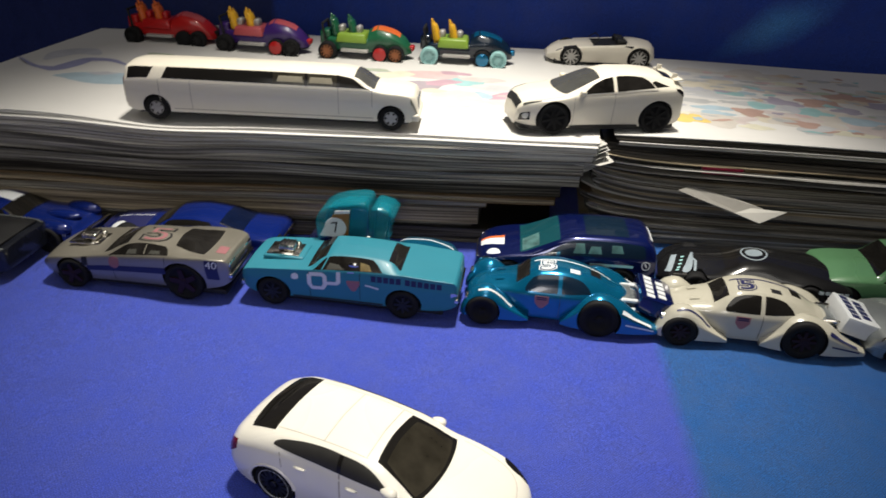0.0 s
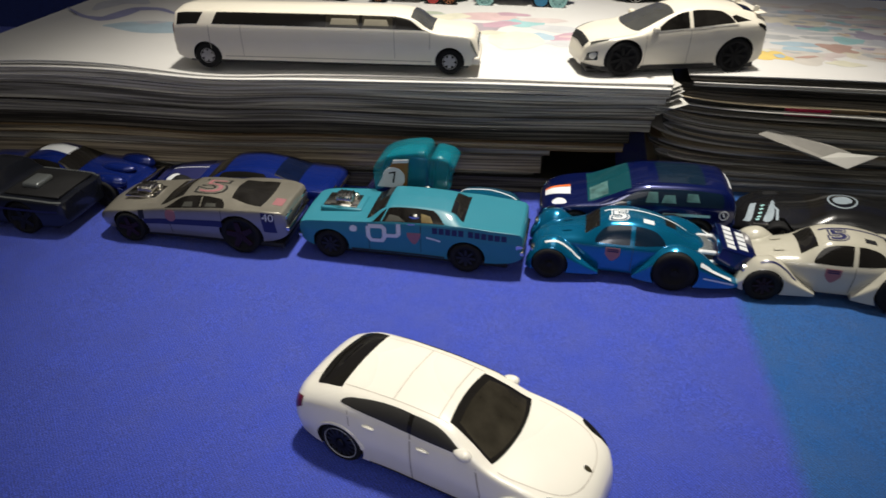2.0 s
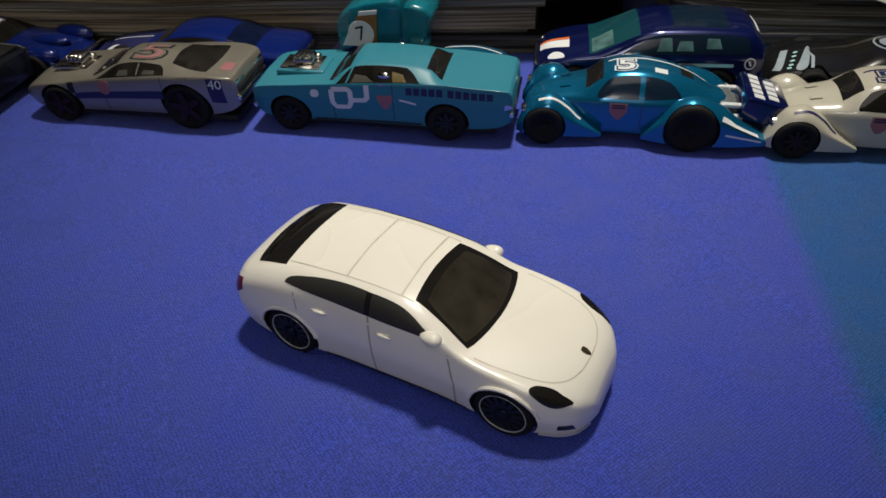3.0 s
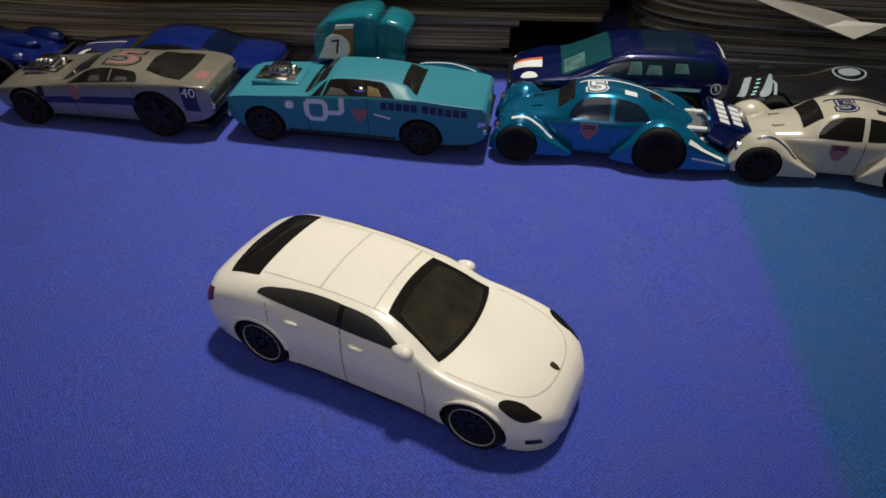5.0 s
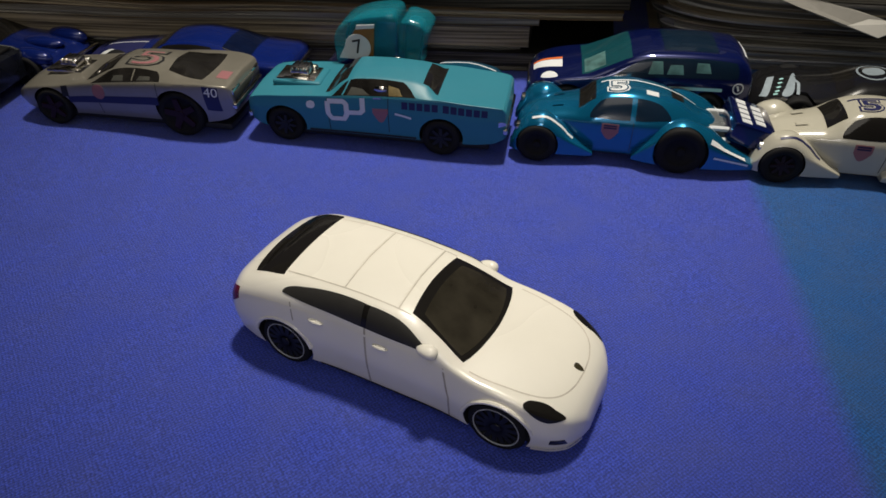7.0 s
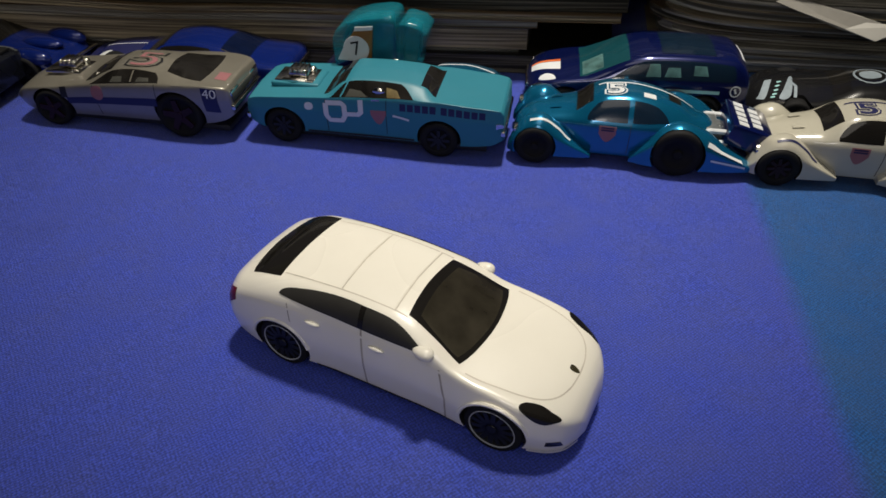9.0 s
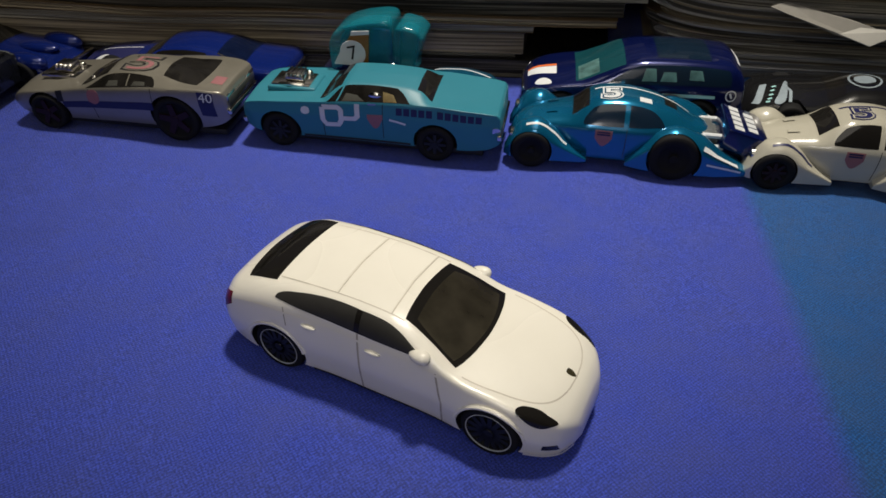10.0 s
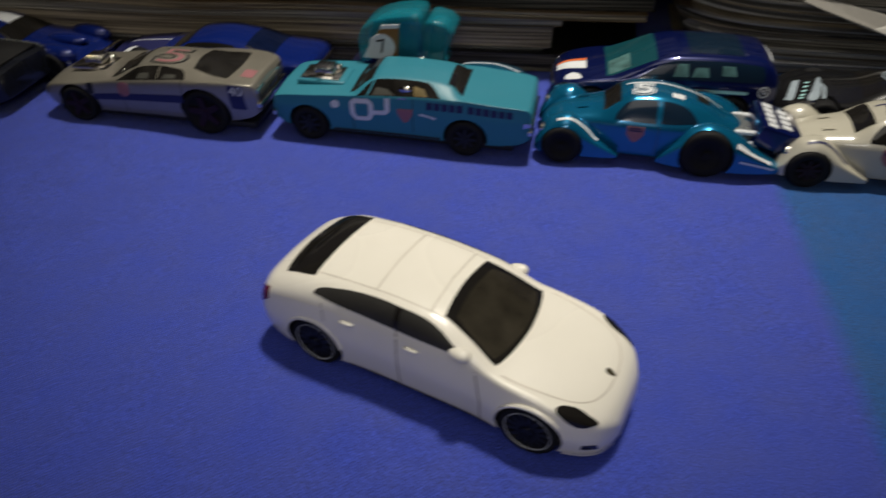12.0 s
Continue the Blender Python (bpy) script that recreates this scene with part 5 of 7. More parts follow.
def beetle(x, y, turn, paint, label, fender, stripe, crest_m, number, red_wheels):
    car = thing("toy_car", pose(x, y, 0, 0, 0, turn), label, "toy car", "front row of toy cars")
    sh = Shell(
        top=[(-11, 8), (-10, 11.4), (-5, 13.8), (1, 17.0), (8, 19.2), (15, 20.1), (21, 19.7), (25.4, 18.0), (29.6, 15.0), (36, 13.6), (42, 12), (46, 8.6), (47, 6)],
        belt=[(-11, 6), (-2, 11.2), (8, 13.3), (24, 13.3), (30, 12.3), (42, 10), (47, 5)],
        half=[(-11, 6), (-7, 8.5), (2, 10.4), (14, 11.2), (24, 11.0), (32, 9.0), (42, 7.0), (46, 4.6), (47, 3)],
        roof=[(-11, 3.5), (-3, 5.0), (6, 6.2), (16, 6.6), (23, 6.5), (30, 6.4), (40, 5.0), (47, 2)],
        bot=[(-11, 4), (0, 3), (40, 3), (47, 4)], round_=0.85, crown=0.9,
    )
    body_of(car, sh, paint)
    base_plate(car, -12, 46, 9, 2.0, 2.4)
    XS, RS = (0, 40), (7.0, 5.6)
    for s in (1, -1):
        rear = Shell(top=[(-21, 4.5), (-14, 8.0), (-7, 13.0), (0, 14.9), (5, 13.4), (9, 9.2), (13, 4.6)], belt=[(-21, 3.8), (-7, 10), (0, 12), (6, 10), (13, 3.6)],
                     half=[(-21, 2.4), (-10, 4.6), (0, 5.0), (8, 4.2), (13, 2.6)], roof=[(-21, 1.4), (-10, 2.6), (0, 3.0), (8, 2.6), (13, 1.4)], bot=[(-21, 2.4), (13, 2.4)], yc=s * 9.6, round_=1.0, crown=1.0)
        front = Shell(top=[(24, 4.4), (29, 6.8), (34, 11.4), (39, 14.0), (43, 13.0), (46.4, 8.6), (48, 4.5)], belt=[(24, 3.6), (34, 8.6), (39, 11), (44, 9.4), (48, 4)],
                      half=[(24, 3.2), (32, 4.0), (40, 4.4), (46, 3.6), (48, 2)], roof=[(24, 1.8), (34, 2.4), (40, 2.8), (48, 1.2)], bot=[(24, 2.4), (48, 2.6)], yc=s * 9.4, round_=1.0, crown=1.0)
        for f, wx, r, nm in ((rear, 0, RS[0], "rear_wing"), (front, 40, RS[1], "front_wing")):
            w = body_of(car, f, fender, [(wx, r - 0.3, r + 0.5, s * 8.2, s * 18)], nm, 0.9)
        vv = (lambda v: v) if s > 0 else (lambda v: 10 - v)
        part("wing_stripe", front.seam([(30, vv(4.2)), (36, vv(4.3)), (42, vv(4.2))], 0.8, 0.07), stripe, car)
        part("wing_stripe", rear.seam([(-18, vv(3.6)), (-12, vv(3.5)), (-7.5, vv(3.5))], 1.5, 0.07), stripe, car)
        part("wing_stripe", rear.seam([(-19, vv(2.2)), (-9, vv(2.0))], 0.6, 0.07), stripe, car)
        m = vv
        part("side_window", sh.patch(on_side([(14.8, 3.10), (25.8, 3.12), (23.4, 3.84), (14.8, 3.93), (20, 3.08), (25.6, 3.46), (19, 3.95), (14.8, 3.5)], m), 0.06), M_DKTEAL if paint is M_BLUEMET else M_TINT, car, "black door window")
        part("side_window", sh.patch(on_side([(3.4, 3.30), (13.4, 3.11), (13.4, 3.93), (6.6, 3.82), (8, 3.15), (13.4, 3.5), (9.8, 3.93), (4.4, 3.56)], m), 0.06), M_DKTEAL if paint is M_BLUEMET else M_TINT, car, "black quarter window")
        part("panel_gap", sh.seam(on_side([(13.7, 1.3), (13.7, 3.0)], m), 0.2), M_GROOVE_DARK, car)
        crest(sh, car, 20.0, m(2.4), 4.8, 0.85 if s > 0 else -0.85, crest_m)
        for cv in (2.70, 2.54):
            part("crest_bar", sh.seam(on_side([(18.2, cv), (21.8, cv)], m), 0.45, 0.16), M_DECALB, car)
        part("headlight", lathe([(0.01, 0.6), (1.5, 0.2), (1.7, -1.2)], 16), M_CHROME, car).matrix_basis = Matrix.Translation(Vector((46.2, s * 9.2, 8.6)) * MM) @ Euler((0, 0, radians(-90))).to_matrix().to_4x4()
        part("exhaust_pipe", tube([(-5, s * 4.6, 9.5), (-9, s * 5.4, 11.0), (-15, s * 5.4, 11.0)], 0.75), M_DECALW if paint is M_BLUEMET else M_CHROME, car)
        part("exhaust_pipe", tube([(-2, s * 4.2, 7.5), (-9, s * 6.6, 8.2), (-14, s * 6.6, 8.2)], 0.75), M_DECALW if paint is M_BLUEMET else M_CHROME, car)
    wheels(car, XS, 14.0, RS, 5.2, "disc" if red_wheels else "plain", M_REDRIM if red_wheels else M_TYRE, None, None, 0.6)
    part("windscreen", sh.patch([(24.8, 4.1), (24.8, 5.9), (29.2, 5.95), (29.2, 4.05)], 0.08), M_TINT, car, "black split windscreen")
    part("roof_stripe", sh.seam([(23.5, 5.3), (14, 5.34), (4, 5.36), (-4, 5.4)], 0.7, 0.09, 6, True), M_DECALW if paint is M_BLUEMET else M_DECALB, car, "thin stripe along the roof")
    for sv in (4.5, 5.5):
        part("bonnet_scoop", sh.seam([(33.5, sv), (36.5, sv)], 1.6, 0.35, 4), paint, car)
    part("rear_window", sh.patch([(0.0, 4.6), (0.0, 5.4), (3.6, 5.4), (3.6, 4.6)], 0.08), M_TINT, car, "small oval rear window")
    ink = (M_DECALW, M_BLUEMET, M_DECALW) if paint is M_BLUEMET else (M_DECALB, M_CREAM, M_DECALB)
    for fat, lift, tone in zip((0.09, 0.05, 0.012), (0.10, 0.15, 0.20), ink):
        part("number_decal", sh.lettering("5", 18.6, 4.7, 8.4, 0, -1, lift, fat, 1.35), tone, car, "double-outlined roof number")
    part("roof_panel", sh.patch([(7.5, 4.3), (7.5, 4.62), (11.0, 4.62), (11.0, 4.3)], 0.09, 5, 5), M_DECALW if paint is M_BLUEMET else M_DECALK, car, "small rectangular roof print")
    # engine, tank and stubby tail
    block = part("engine", box(7, 8, 5.5, (-9.5, 0, 5), 0.8), M_GUN, car, "bare grey engine at the tail")
    part("air_cleaner", box(4, 10, 2.0, (-9.5, 0, 9.6), 0.5), M_GUN, block)
    part("tail_box", box(12, 17, 6.4, (-19.0, 0, 7.2), 0.6, turn=(0, -16, 0)), number, car, "boxed tail with block lettering")
    for k in range(2):
        for q in range(5 - k):
            part("lettering_bar", box(2.9, 2.3, 0.3, (-17.2 - 4.2 * k, (q - 2 + 0.5 * k) * 3.0, 14.12 - 1.2 * k), 0.05, 1, turn=(0, -16, 0)), M_DECALW if number is not M_DECALW else M_DECALB, car)


teal_coupe()
silver_fastback()
beetle(0.1150, 0.0165, 180.5, M_BLUEMET, "metallic blue die-cast toy racing beetle with white stripes", M_BLUEMET, M_DECALW, M_DECALR, M_NAVY, False)
beetle(0.1825, 0.0172, 180.5, M_CREAM, "cream die-cast toy racing beetle with dark red wheels", M_CREAM, M_DECALB, M_DECALR, M_DECALW, True)


def simple_car(name_label, m, paint, sh, XS, RS, half, rim, glass, extras=None, group="back row of toy cars", style="five", wellgap=0.9, chassis=True):
    car = thing("toy_car", m, name_label, "toy car", group)
    body_of(car, sh, paint, well_list(XS, RS, half, 5, wellgap))
    if chassis:
        base_plate(car, sh.x0 + 5, sh.x1 - 5, half - 3, 2.0, 2.2)
    wheels(car, XS, half - 0.2, RS, 4.4, style, rim)
    for nm, nodes, mt, lab in glass:
        if nm == "side_window":
            both(lambda mm: part(nm, sh.patch(on_side(nodes, mm), 0.07), mt, car, lab))
        else:
            part(nm, sh.patch(nodes, 0.08), mt, car, lab)
    if extras:
        extras(car, sh)
    return car


# dark pickup at the left end of the front row, tail to the silver car
def pickup():
    sh = Shell(
        top=[(-17, 9), (-16.6, 13.4), (-14, 14.2), (8, 14.6), (9.5, 16), (12, 20), (20, 20.4), (26, 19), (31, 15.4), (46, 14.2), (52, 13), (53, 8)],
        belt=[(-17, 8), (-16, 13.0), (8, 13.8), (30, 13.6), (50, 12), (53, 7)],
        half=[(-17, 11.5), (-15.5, 13.2), (0, 14.2), (30, 13.8), (46, 14), (52, 12), (53, 10)],
        roof=[(-17, 10.5), (-14, 12.4), (8, 12.4), (13, 9.8), (24, 9.8), (31, 11.4), (53, 9)],
        bot=[(-17, 5), (-10, 3.4), (48, 3.2), (53, 4)], round_=0.45, crown=0.6)

    def more(car, sh):
        rim = bmesh.new()
        box(22, 20.5, 0.9, (-3.5, 0, 13.95), 0.3, bm=rim)
        part("bed_floor", rim, M_WELL, car, "open black load bed")
        bm = bmesh.new()
        box(7, 9, 2.4, (0, 1, 14.4), 1.0, 3, bm=bm)
        part("engine", bm, M_GUN, car, "dull metal engine lump in the bed")
        both(lambda m: part("bed_rail", sh.seam(on_side([(-16, 3.95), (8, 3.95)], m), 0.9, 0.15), M_GUN, car))
        both(lambda m: part("side_stripe", sh.seam(on_side([(-15, 2.3), (8, 2.3), (44, 2.3)], m), 0.8, 0.07), M_DECALB, car))

    simple_car("dark grey die-cast toy pickup with an open bed", pose(-0.1150, 0.0070, 0, 0, 0, 180), M_GREYMET, sh, (0, 38), (6.4, 5.4), 13.8, M_DARKRIM,
               [("windscreen", [(25.5, 4.1), (25.5, 5.9), (31, 5.93), (31, 4.07)], M_TINT, "dark windscreen"), ("side_window", [(11.5, 3.15), (28, 3.12), (24, 3.88), (13.2, 3.88)], M_TINT, "dark side window")], more, "front row of toy cars")


pickup()


def sedan_shell(h=21.5, nose=56.0, tail=-19.0, w=14.0, hood=14.6, deck=15.4, rl=4, rr=11, fl=22, fr=31, bot=3.2, r=0.55):
    return Shell(
        top=[(tail, 8), (tail + 0.7, deck - 2), (tail + 3, deck - 0.4), (rl, deck + 0.4), (rr, h - 0.8), ((rr + fl) / 2, h), (fl, h - 0.9), (fr, hood + 1.2), (fr + 8, hood + 0.4), (nose - 4, hood - 1.4), (nose - 0.8, hood - 4), (nose, 7)],
        belt=[(tail, 7), (tail + 0.7, deck - 3), (tail + 4, deck - 1.8), (rl, deck - 1.6), (fr, hood - 1.4), (nose - 4, hood - 2.8), (nose, 6)],
        half=[(tail, w - 4), (tail + 1, w - 1.8), (tail + 8, w - 0.4), (0, w), (20, w - 0.5), (nose - 12, w), (nose - 3, w - 1.2), (nose, w - 4)],
        roof=[(tail, w - 5), (tail + 4, w - 3), (rl, w - 3.2), (rr, w - 4.6), (fl, w - 4.6), (fr, w - 3), (nose - 3, w - 3.2), (nose, w - 6)],
        bot=[(tail, 5), (tail + 4, bot), (nose - 4, bot), (nose, 4.4)], round_=r, crown=0.9)


# blue coupe behind the silver car, facing the same way
def blue_coupe():
    sh = sedan_shell(15.8, 56, -19, 13.4, 9.6, 11.8, -6, 6, 24, 33)

    def more(car, sh):
        part("bonnet_panel", sh.patch([(36, 4.1), (36, 5.9), (56, 5.85), (56, 4.15)], 0.06), M_DECALB, car, "dark violet bonnet panel")
        part("bonnet_stripe", sh.patch([(36, 4.9), (36, 4.95), (54, 4.95), (54, 4.9)], 0.10), M_DECALW, car)
        part("round_decal", sh.patch([(46, 4.05), (50, 4.05), (50, 4.42), (46, 4.42), (48, 3.98), (50.6, 4.22), (48, 4.5), (45.4, 4.22)], 0.12, 6, 6), M_DECALW, car, "white round bonnet decal")
        both(lambda m: part("window_trim", sh.seam(on_side([(-5.4, 4.06), (4.4, 4.06)], m), 0.45, 0.14), M_CHROME, car, "bright rear window trim"))
        part("rear_lamp", box(1, 5, 1.4, (-18.6, 7, 8.6), 0.4), M_CHROME, car)
        part("rear_bumper", box(1.6, 22, 1.6, (-18.8, 0, 6.2), 0.5), M_CHROME, car)

    simple_car("glossy blue die-cast toy coupe with a violet bonnet", pose(-0.0280, 0.0400, 0, 0, 0, 180), M_BLUE, sh, (0, 43), (5.6, 5.4), 13.8, M_DARKRIM,
               [("windscreen", [(25, 4.1), (25, 5.9), (32.4, 5.93), (32.4, 4.07)], M_TINT, "dark windscreen"),
                ("rear_window", [(-5, 4.1), (-5, 5.9), (4.6, 5.87), (4.6, 4.13)], M_DIMBLUE, "dark blue sloping rear window"),
                ("side_window", [(4, 3.16), (31, 3.12), (25.6, 3.88), (8.5, 3.88)], M_TINT, "dark side window")], more)


blue_coupe()


# glossy blue car at the left end of the back row, its bulging nose to the right
def blue_roadster():
    sh = sedan_shell(16.4, 52, -18, 13, 11.0, 12.4, -2, 7, 20, 29)

    def more(car, sh):
        part("roof_stripe", sh.patch([(6, 4.5), (6, 5.3), (21, 5.3), (21, 4.5)], 0.08), M_DECALW, car, "white roof stripe")
        for s in (1, -1):
            bm = bmesh.new()
            bmesh.ops.create_uvsphere(bm, u_segments=16, v_segments=10, radius=1)
            for v in bm.verts:
                v.co = Vector((v.co.x * 8 + 43, v.co.y * 3.2 + s * 9.6, v.co.z * 3.2 + 9.6)) * MM
            part("front_wing", bm, M_BLUE, car)
        part("bonnet_scoop", ellipsoid(41, 0, 11.0, 8, 3.4, 2.0), M_BLUE, car)
        both(lambda m: part("window_trim", sh.seam(on_side([(20.5, 4.02), (29, 4.02)], m), 0.7, 0.16), M_CHROME, car, "bright windscreen trim"))
        both(lambda m: part("window_trim", sh.seam(on_side([(2, 3.08), (28, 3.04)], m), 0.4, 0.12), M_CHROME, car))
        part("front_bumper", box(1.6, 22, 1.6, (53.6, 0, 6.4), 0.5), M_CHROME, car)

    simple_car("glossy blue die-cast toy muscle car with a white roof stripe", pose(-0.1400, 0.0335, 0, 0, 0, -3), M_BLUE, sh, (0, 42), (5.8, 5.4), 13.8, M_DARKRIM,
               [("windscreen", [(20.5, 4.1), (20.5, 5.9), (28.5, 5.93), (28.5, 4.07)], M_TINT, "dark windscreen"),
                ("rear_window", [(0.5, 4.1), (0.5, 5.9), (7, 5.87), (7, 4.13)], M_TINT, "dark rear window"),
                ("side_window", [(4, 3.16), (27, 3.12), (21, 3.88), (8.5, 3.88)], M_TINT, "dark side window")], more)


blue_roadster()


# blue minivan behind the beetle
def minivan():
    sh = Shell(
        top=[(-13, 10), (-12.6, 18), (-11, 21.0), (-8, 22.6), (5, 23.3), (17, 23.0), (22.5, 22.0), (31, 18.4), (38.5, 15.4), (44, 14.4), (50, 13.4), (54, 10.8), (55, 8)],
        belt=[(-13, 9), (-12.4, 15.6), (0, 15.9), (25, 15.1), (38, 14.0), (44, 13.2), (52, 10.8), (55, 7)],
        half=[(-13, 12), (-12, 13.4), (0, 14.2), (30, 14.0), (46, 13.4), (52, 11.6), (55, 8.5)],
        roof=[(-13, 10), (-11, 11), (5, 11), (25, 11), (40, 11.6), (50, 9.8), (55, 6)],
        bot=[(-13, 5), (-9, 3), (50, 3), (55, 4)], round_=0.6, crown=1.2)

    def more(car, sh):
        part("bonnet_stripe", sh.patch([(44, 4.55), (44, 5.0), (53, 5.0), (53, 4.6)], 0.08), M_DECALW, car, "white and orange bonnet stripe")
        part("bonnet_stripe", sh.patch([(44, 5.05), (44, 5.2), (53, 5.2), (53, 5.05)], 0.08), M_ORANGE, car)
        part("round_decal", sh.patch([(46, 3.75), (50, 3.75), (50, 4.25), (46, 4.25), (48, 3.65), (50.6, 4.0), (48, 4.35), (45.4, 4.0)], 0.1, 6, 6), M_DECALW, car, "white round bonnet decal")
        van_ring = [(-8.6 + 1.5 * math.cos(2 * math.pi * k / 12), 2.62 + 0.27 * math.sin(2 * math.pi * k / 12)) for k in range(13)]
        both(lambda m: part("ring_decal", sh.seam(on_side(van_ring, m), 0.4, 0.1, 2), M_DECALW, car, "white ring with a small mark"))
        both(lambda m: part("ring_mark", sh.seam(on_side([(-8.9, 2.5), (-8.2, 2.75)], m), 0.6, 0.1), M_DECALW, car))
        both(lambda m: part("lettering_bar", sh.seam(on_side([(12, 2.5), (-4, 2.5)], m), 1.0, 0.08), M_AQUA, car, "pale script along the flank"))
        part("tail_lettering", sh.patch([(-11.4, 4.5), (-11.4, 5.5), (-10.6, 5.5), (-10.6, 4.5)], 0.1, 6, 6), M_DECALW, car)
        part("front_grille", box(1.2, 15, 2.4, (54.2, 0, 7.4), 0.5), M_CHROME, car, "chrome front grille")
        both(lambda m: part("headlight", sh.patch(on_side([(49.5, 2.7), (53.6, 2.7), (53, 3.2), (49.5, 3.3)], m), 0.1, 4, 4), M_CHROME, car))
        both(lambda m: part("side_window_glint", sh.patch(on_side([(14, 3.25), (18.5, 3.25), (17.6, 3.72), (14.6, 3.72)], m), 0.13, 5, 5), M_SEATGLASS, car, "pale seat showing through the window"))
        both(lambda m: part("seat_glimpse", sh.patch(on_side([(8, 3.25), (13.0, 3.25), (12.2, 3.6), (8.6, 3.6)], m), 0.13, 5, 5), M_SEATGLASS, car))
        both(lambda m: part("seat_glimpse", sh.patch(on_side([(0, 3.34), (4.5, 3.34), (4.5, 3.7), (1, 3.7)], m), 0.13, 5, 5), M_SEATGLASS, car))
        part("dashboard", sh.patch([(31, 4.2), (31, 4.85), (37.2, 4.75), (37.2, 4.15)], 0.13, 5, 5), M_SEATGLASS, car, "pale seat behind the windscreen")

    simple_car("dark blue die-cast toy minivan with turquoise windows", pose(0.1235, 0.0455, 0, 0, 0, 183), M_NAVY, sh, (0, 42), (5.8, 5.6), 13.8, M_DARKRIM,
               [("windscreen", [(23.5, 4.08), (23.5, 5.92), (38.0, 5.96), (38.0, 4.04)], M_TEALDEEP, "clear turquoise windscreen"),
                ("sunroof", [(-2, 4.3), (-2, 5.7), (14, 5.7), (14, 4.3)], M_DKTEAL, "dark glass roof"),
                ("side_window", [(-8, 3.14), (29, 3.1), (19.5, 3.84), (-7, 3.84), (10, 3.1), (26, 3.5), (6, 3.88), (-8, 3.5)], M_DKTEAL, "clear turquoise side windows")], more)


minivan()


# low black racing car
def black_racer():
    sh = Shell(
        top=[(-16, 9), (-15, 13), (-8, 14.6), (4, 15.8), (14, 16.6), (22, 16.0), (30, 13.6), (40, 12.4), (48, 10.8), (53, 8.0), (54, 5.5)],
        belt=[(-16, 8), (-14, 11), (0, 11.5), (20, 10.6), (40, 10.4), (50, 8), (54, 5)],
        half=[(-16, 11.5), (-12, 13.8), (0, 14.6), (20, 13.8), (40, 14.6), (50, 12), (54, 7)],
        roof=[(-16, 9), (-8, 10.6), (10, 8.6), (22, 8.8), (34, 10.6), (50, 8.6), (54, 4)],
        bot=[(-16, 5), (-10, 3), (50, 2.6), (54, 3)], round_=0.9, crown=1.5)

    def more(car, sh):
        part("bonnet_decal", sh.patch([(49.5, 3.75), (51.4, 3.9), (48.6, 5.1), (46.6, 5.1)], 0.08, 6, 6), M_DECALG, car, "white slanting bonnet print")
        part("bonnet_decal", sh.patch([(43.0, 3.8), (45.2, 3.75), (43.4, 4.5), (40.6, 5.1), (44.2, 3.62), (45.0, 4.1), (41.4, 5.2), (41.6, 4.3)], 0.08, 6, 6), M_DECALG, car, "white tapering bonnet print")
        part("bonnet_decal", sh.seam([(41.0, 3.9), (40.2, 4.6), (42.0, 4.9)], 0.9, 0.09), M_DECALG, car)
        for k in range(5):
            part("lettering_bar", sh.seam([(47.6 - 0.55 * k, 3.95 + 0.22 * k), (46.4 - 0.55 * k, 4.0 + 0.22 * k)], 0.8, 0.09), M_AQUA, car)
        n = 16
        ringp = [(19.0 + 4.6 * math.cos(2 * math.pi * k / n), 5.0 + 0.55 * math.sin(2 * math.pi * k / n)) for k in range(n + 1)]
        part("badge_ring", sh.seam(ringp, 0.6, 0.1, 2), M_DECALG, car, "white ring badge on the roof")
        part("badge_shape", sh.patch([(16.4, 4.81), (21.2, 4.75), (21.6, 5.2), (17.0, 5.3), (19.0, 4.7), (22.2, 4.95), (19.0, 5.35), (16.0, 5.05)], 0.11, 6, 6), M_DECALG, car, "white badge shape")
        for q in range(5):
            both(lambda m: part("lettering_bar", sh.patch(on_side([(-13 + 2.2 * q, 2.5), (-11.4 + 2.2 * q, 2.5), (-11.4 + 2.2 * q, 2.85), (-13 + 2.2 * q, 2.85)], m), 0.08, 2, 2), M_DECALG, car, "white block lettering on the flank"))
        both(lambda m: part("headlight", sh.patch(on_side([(44, 3.2), (49, 3.2), (48, 3.5), (44, 3.5)], m), 0.1, 4, 4), M_CHROME, car))

    simple_car("low glossy black die-cast toy racing car with white prints", pose(0.1935, 0.0465, 0, 0, 0, 177), M_BLACK, sh, (0, 40), (5.8, 5.4), 14.2, M_DARKRIM,
               [("windscreen", [(25, 4.2), (25, 5.8), (30, 5.9), (30, 4.1)], M_TINT, "black windscreen")], more)


black_racer()


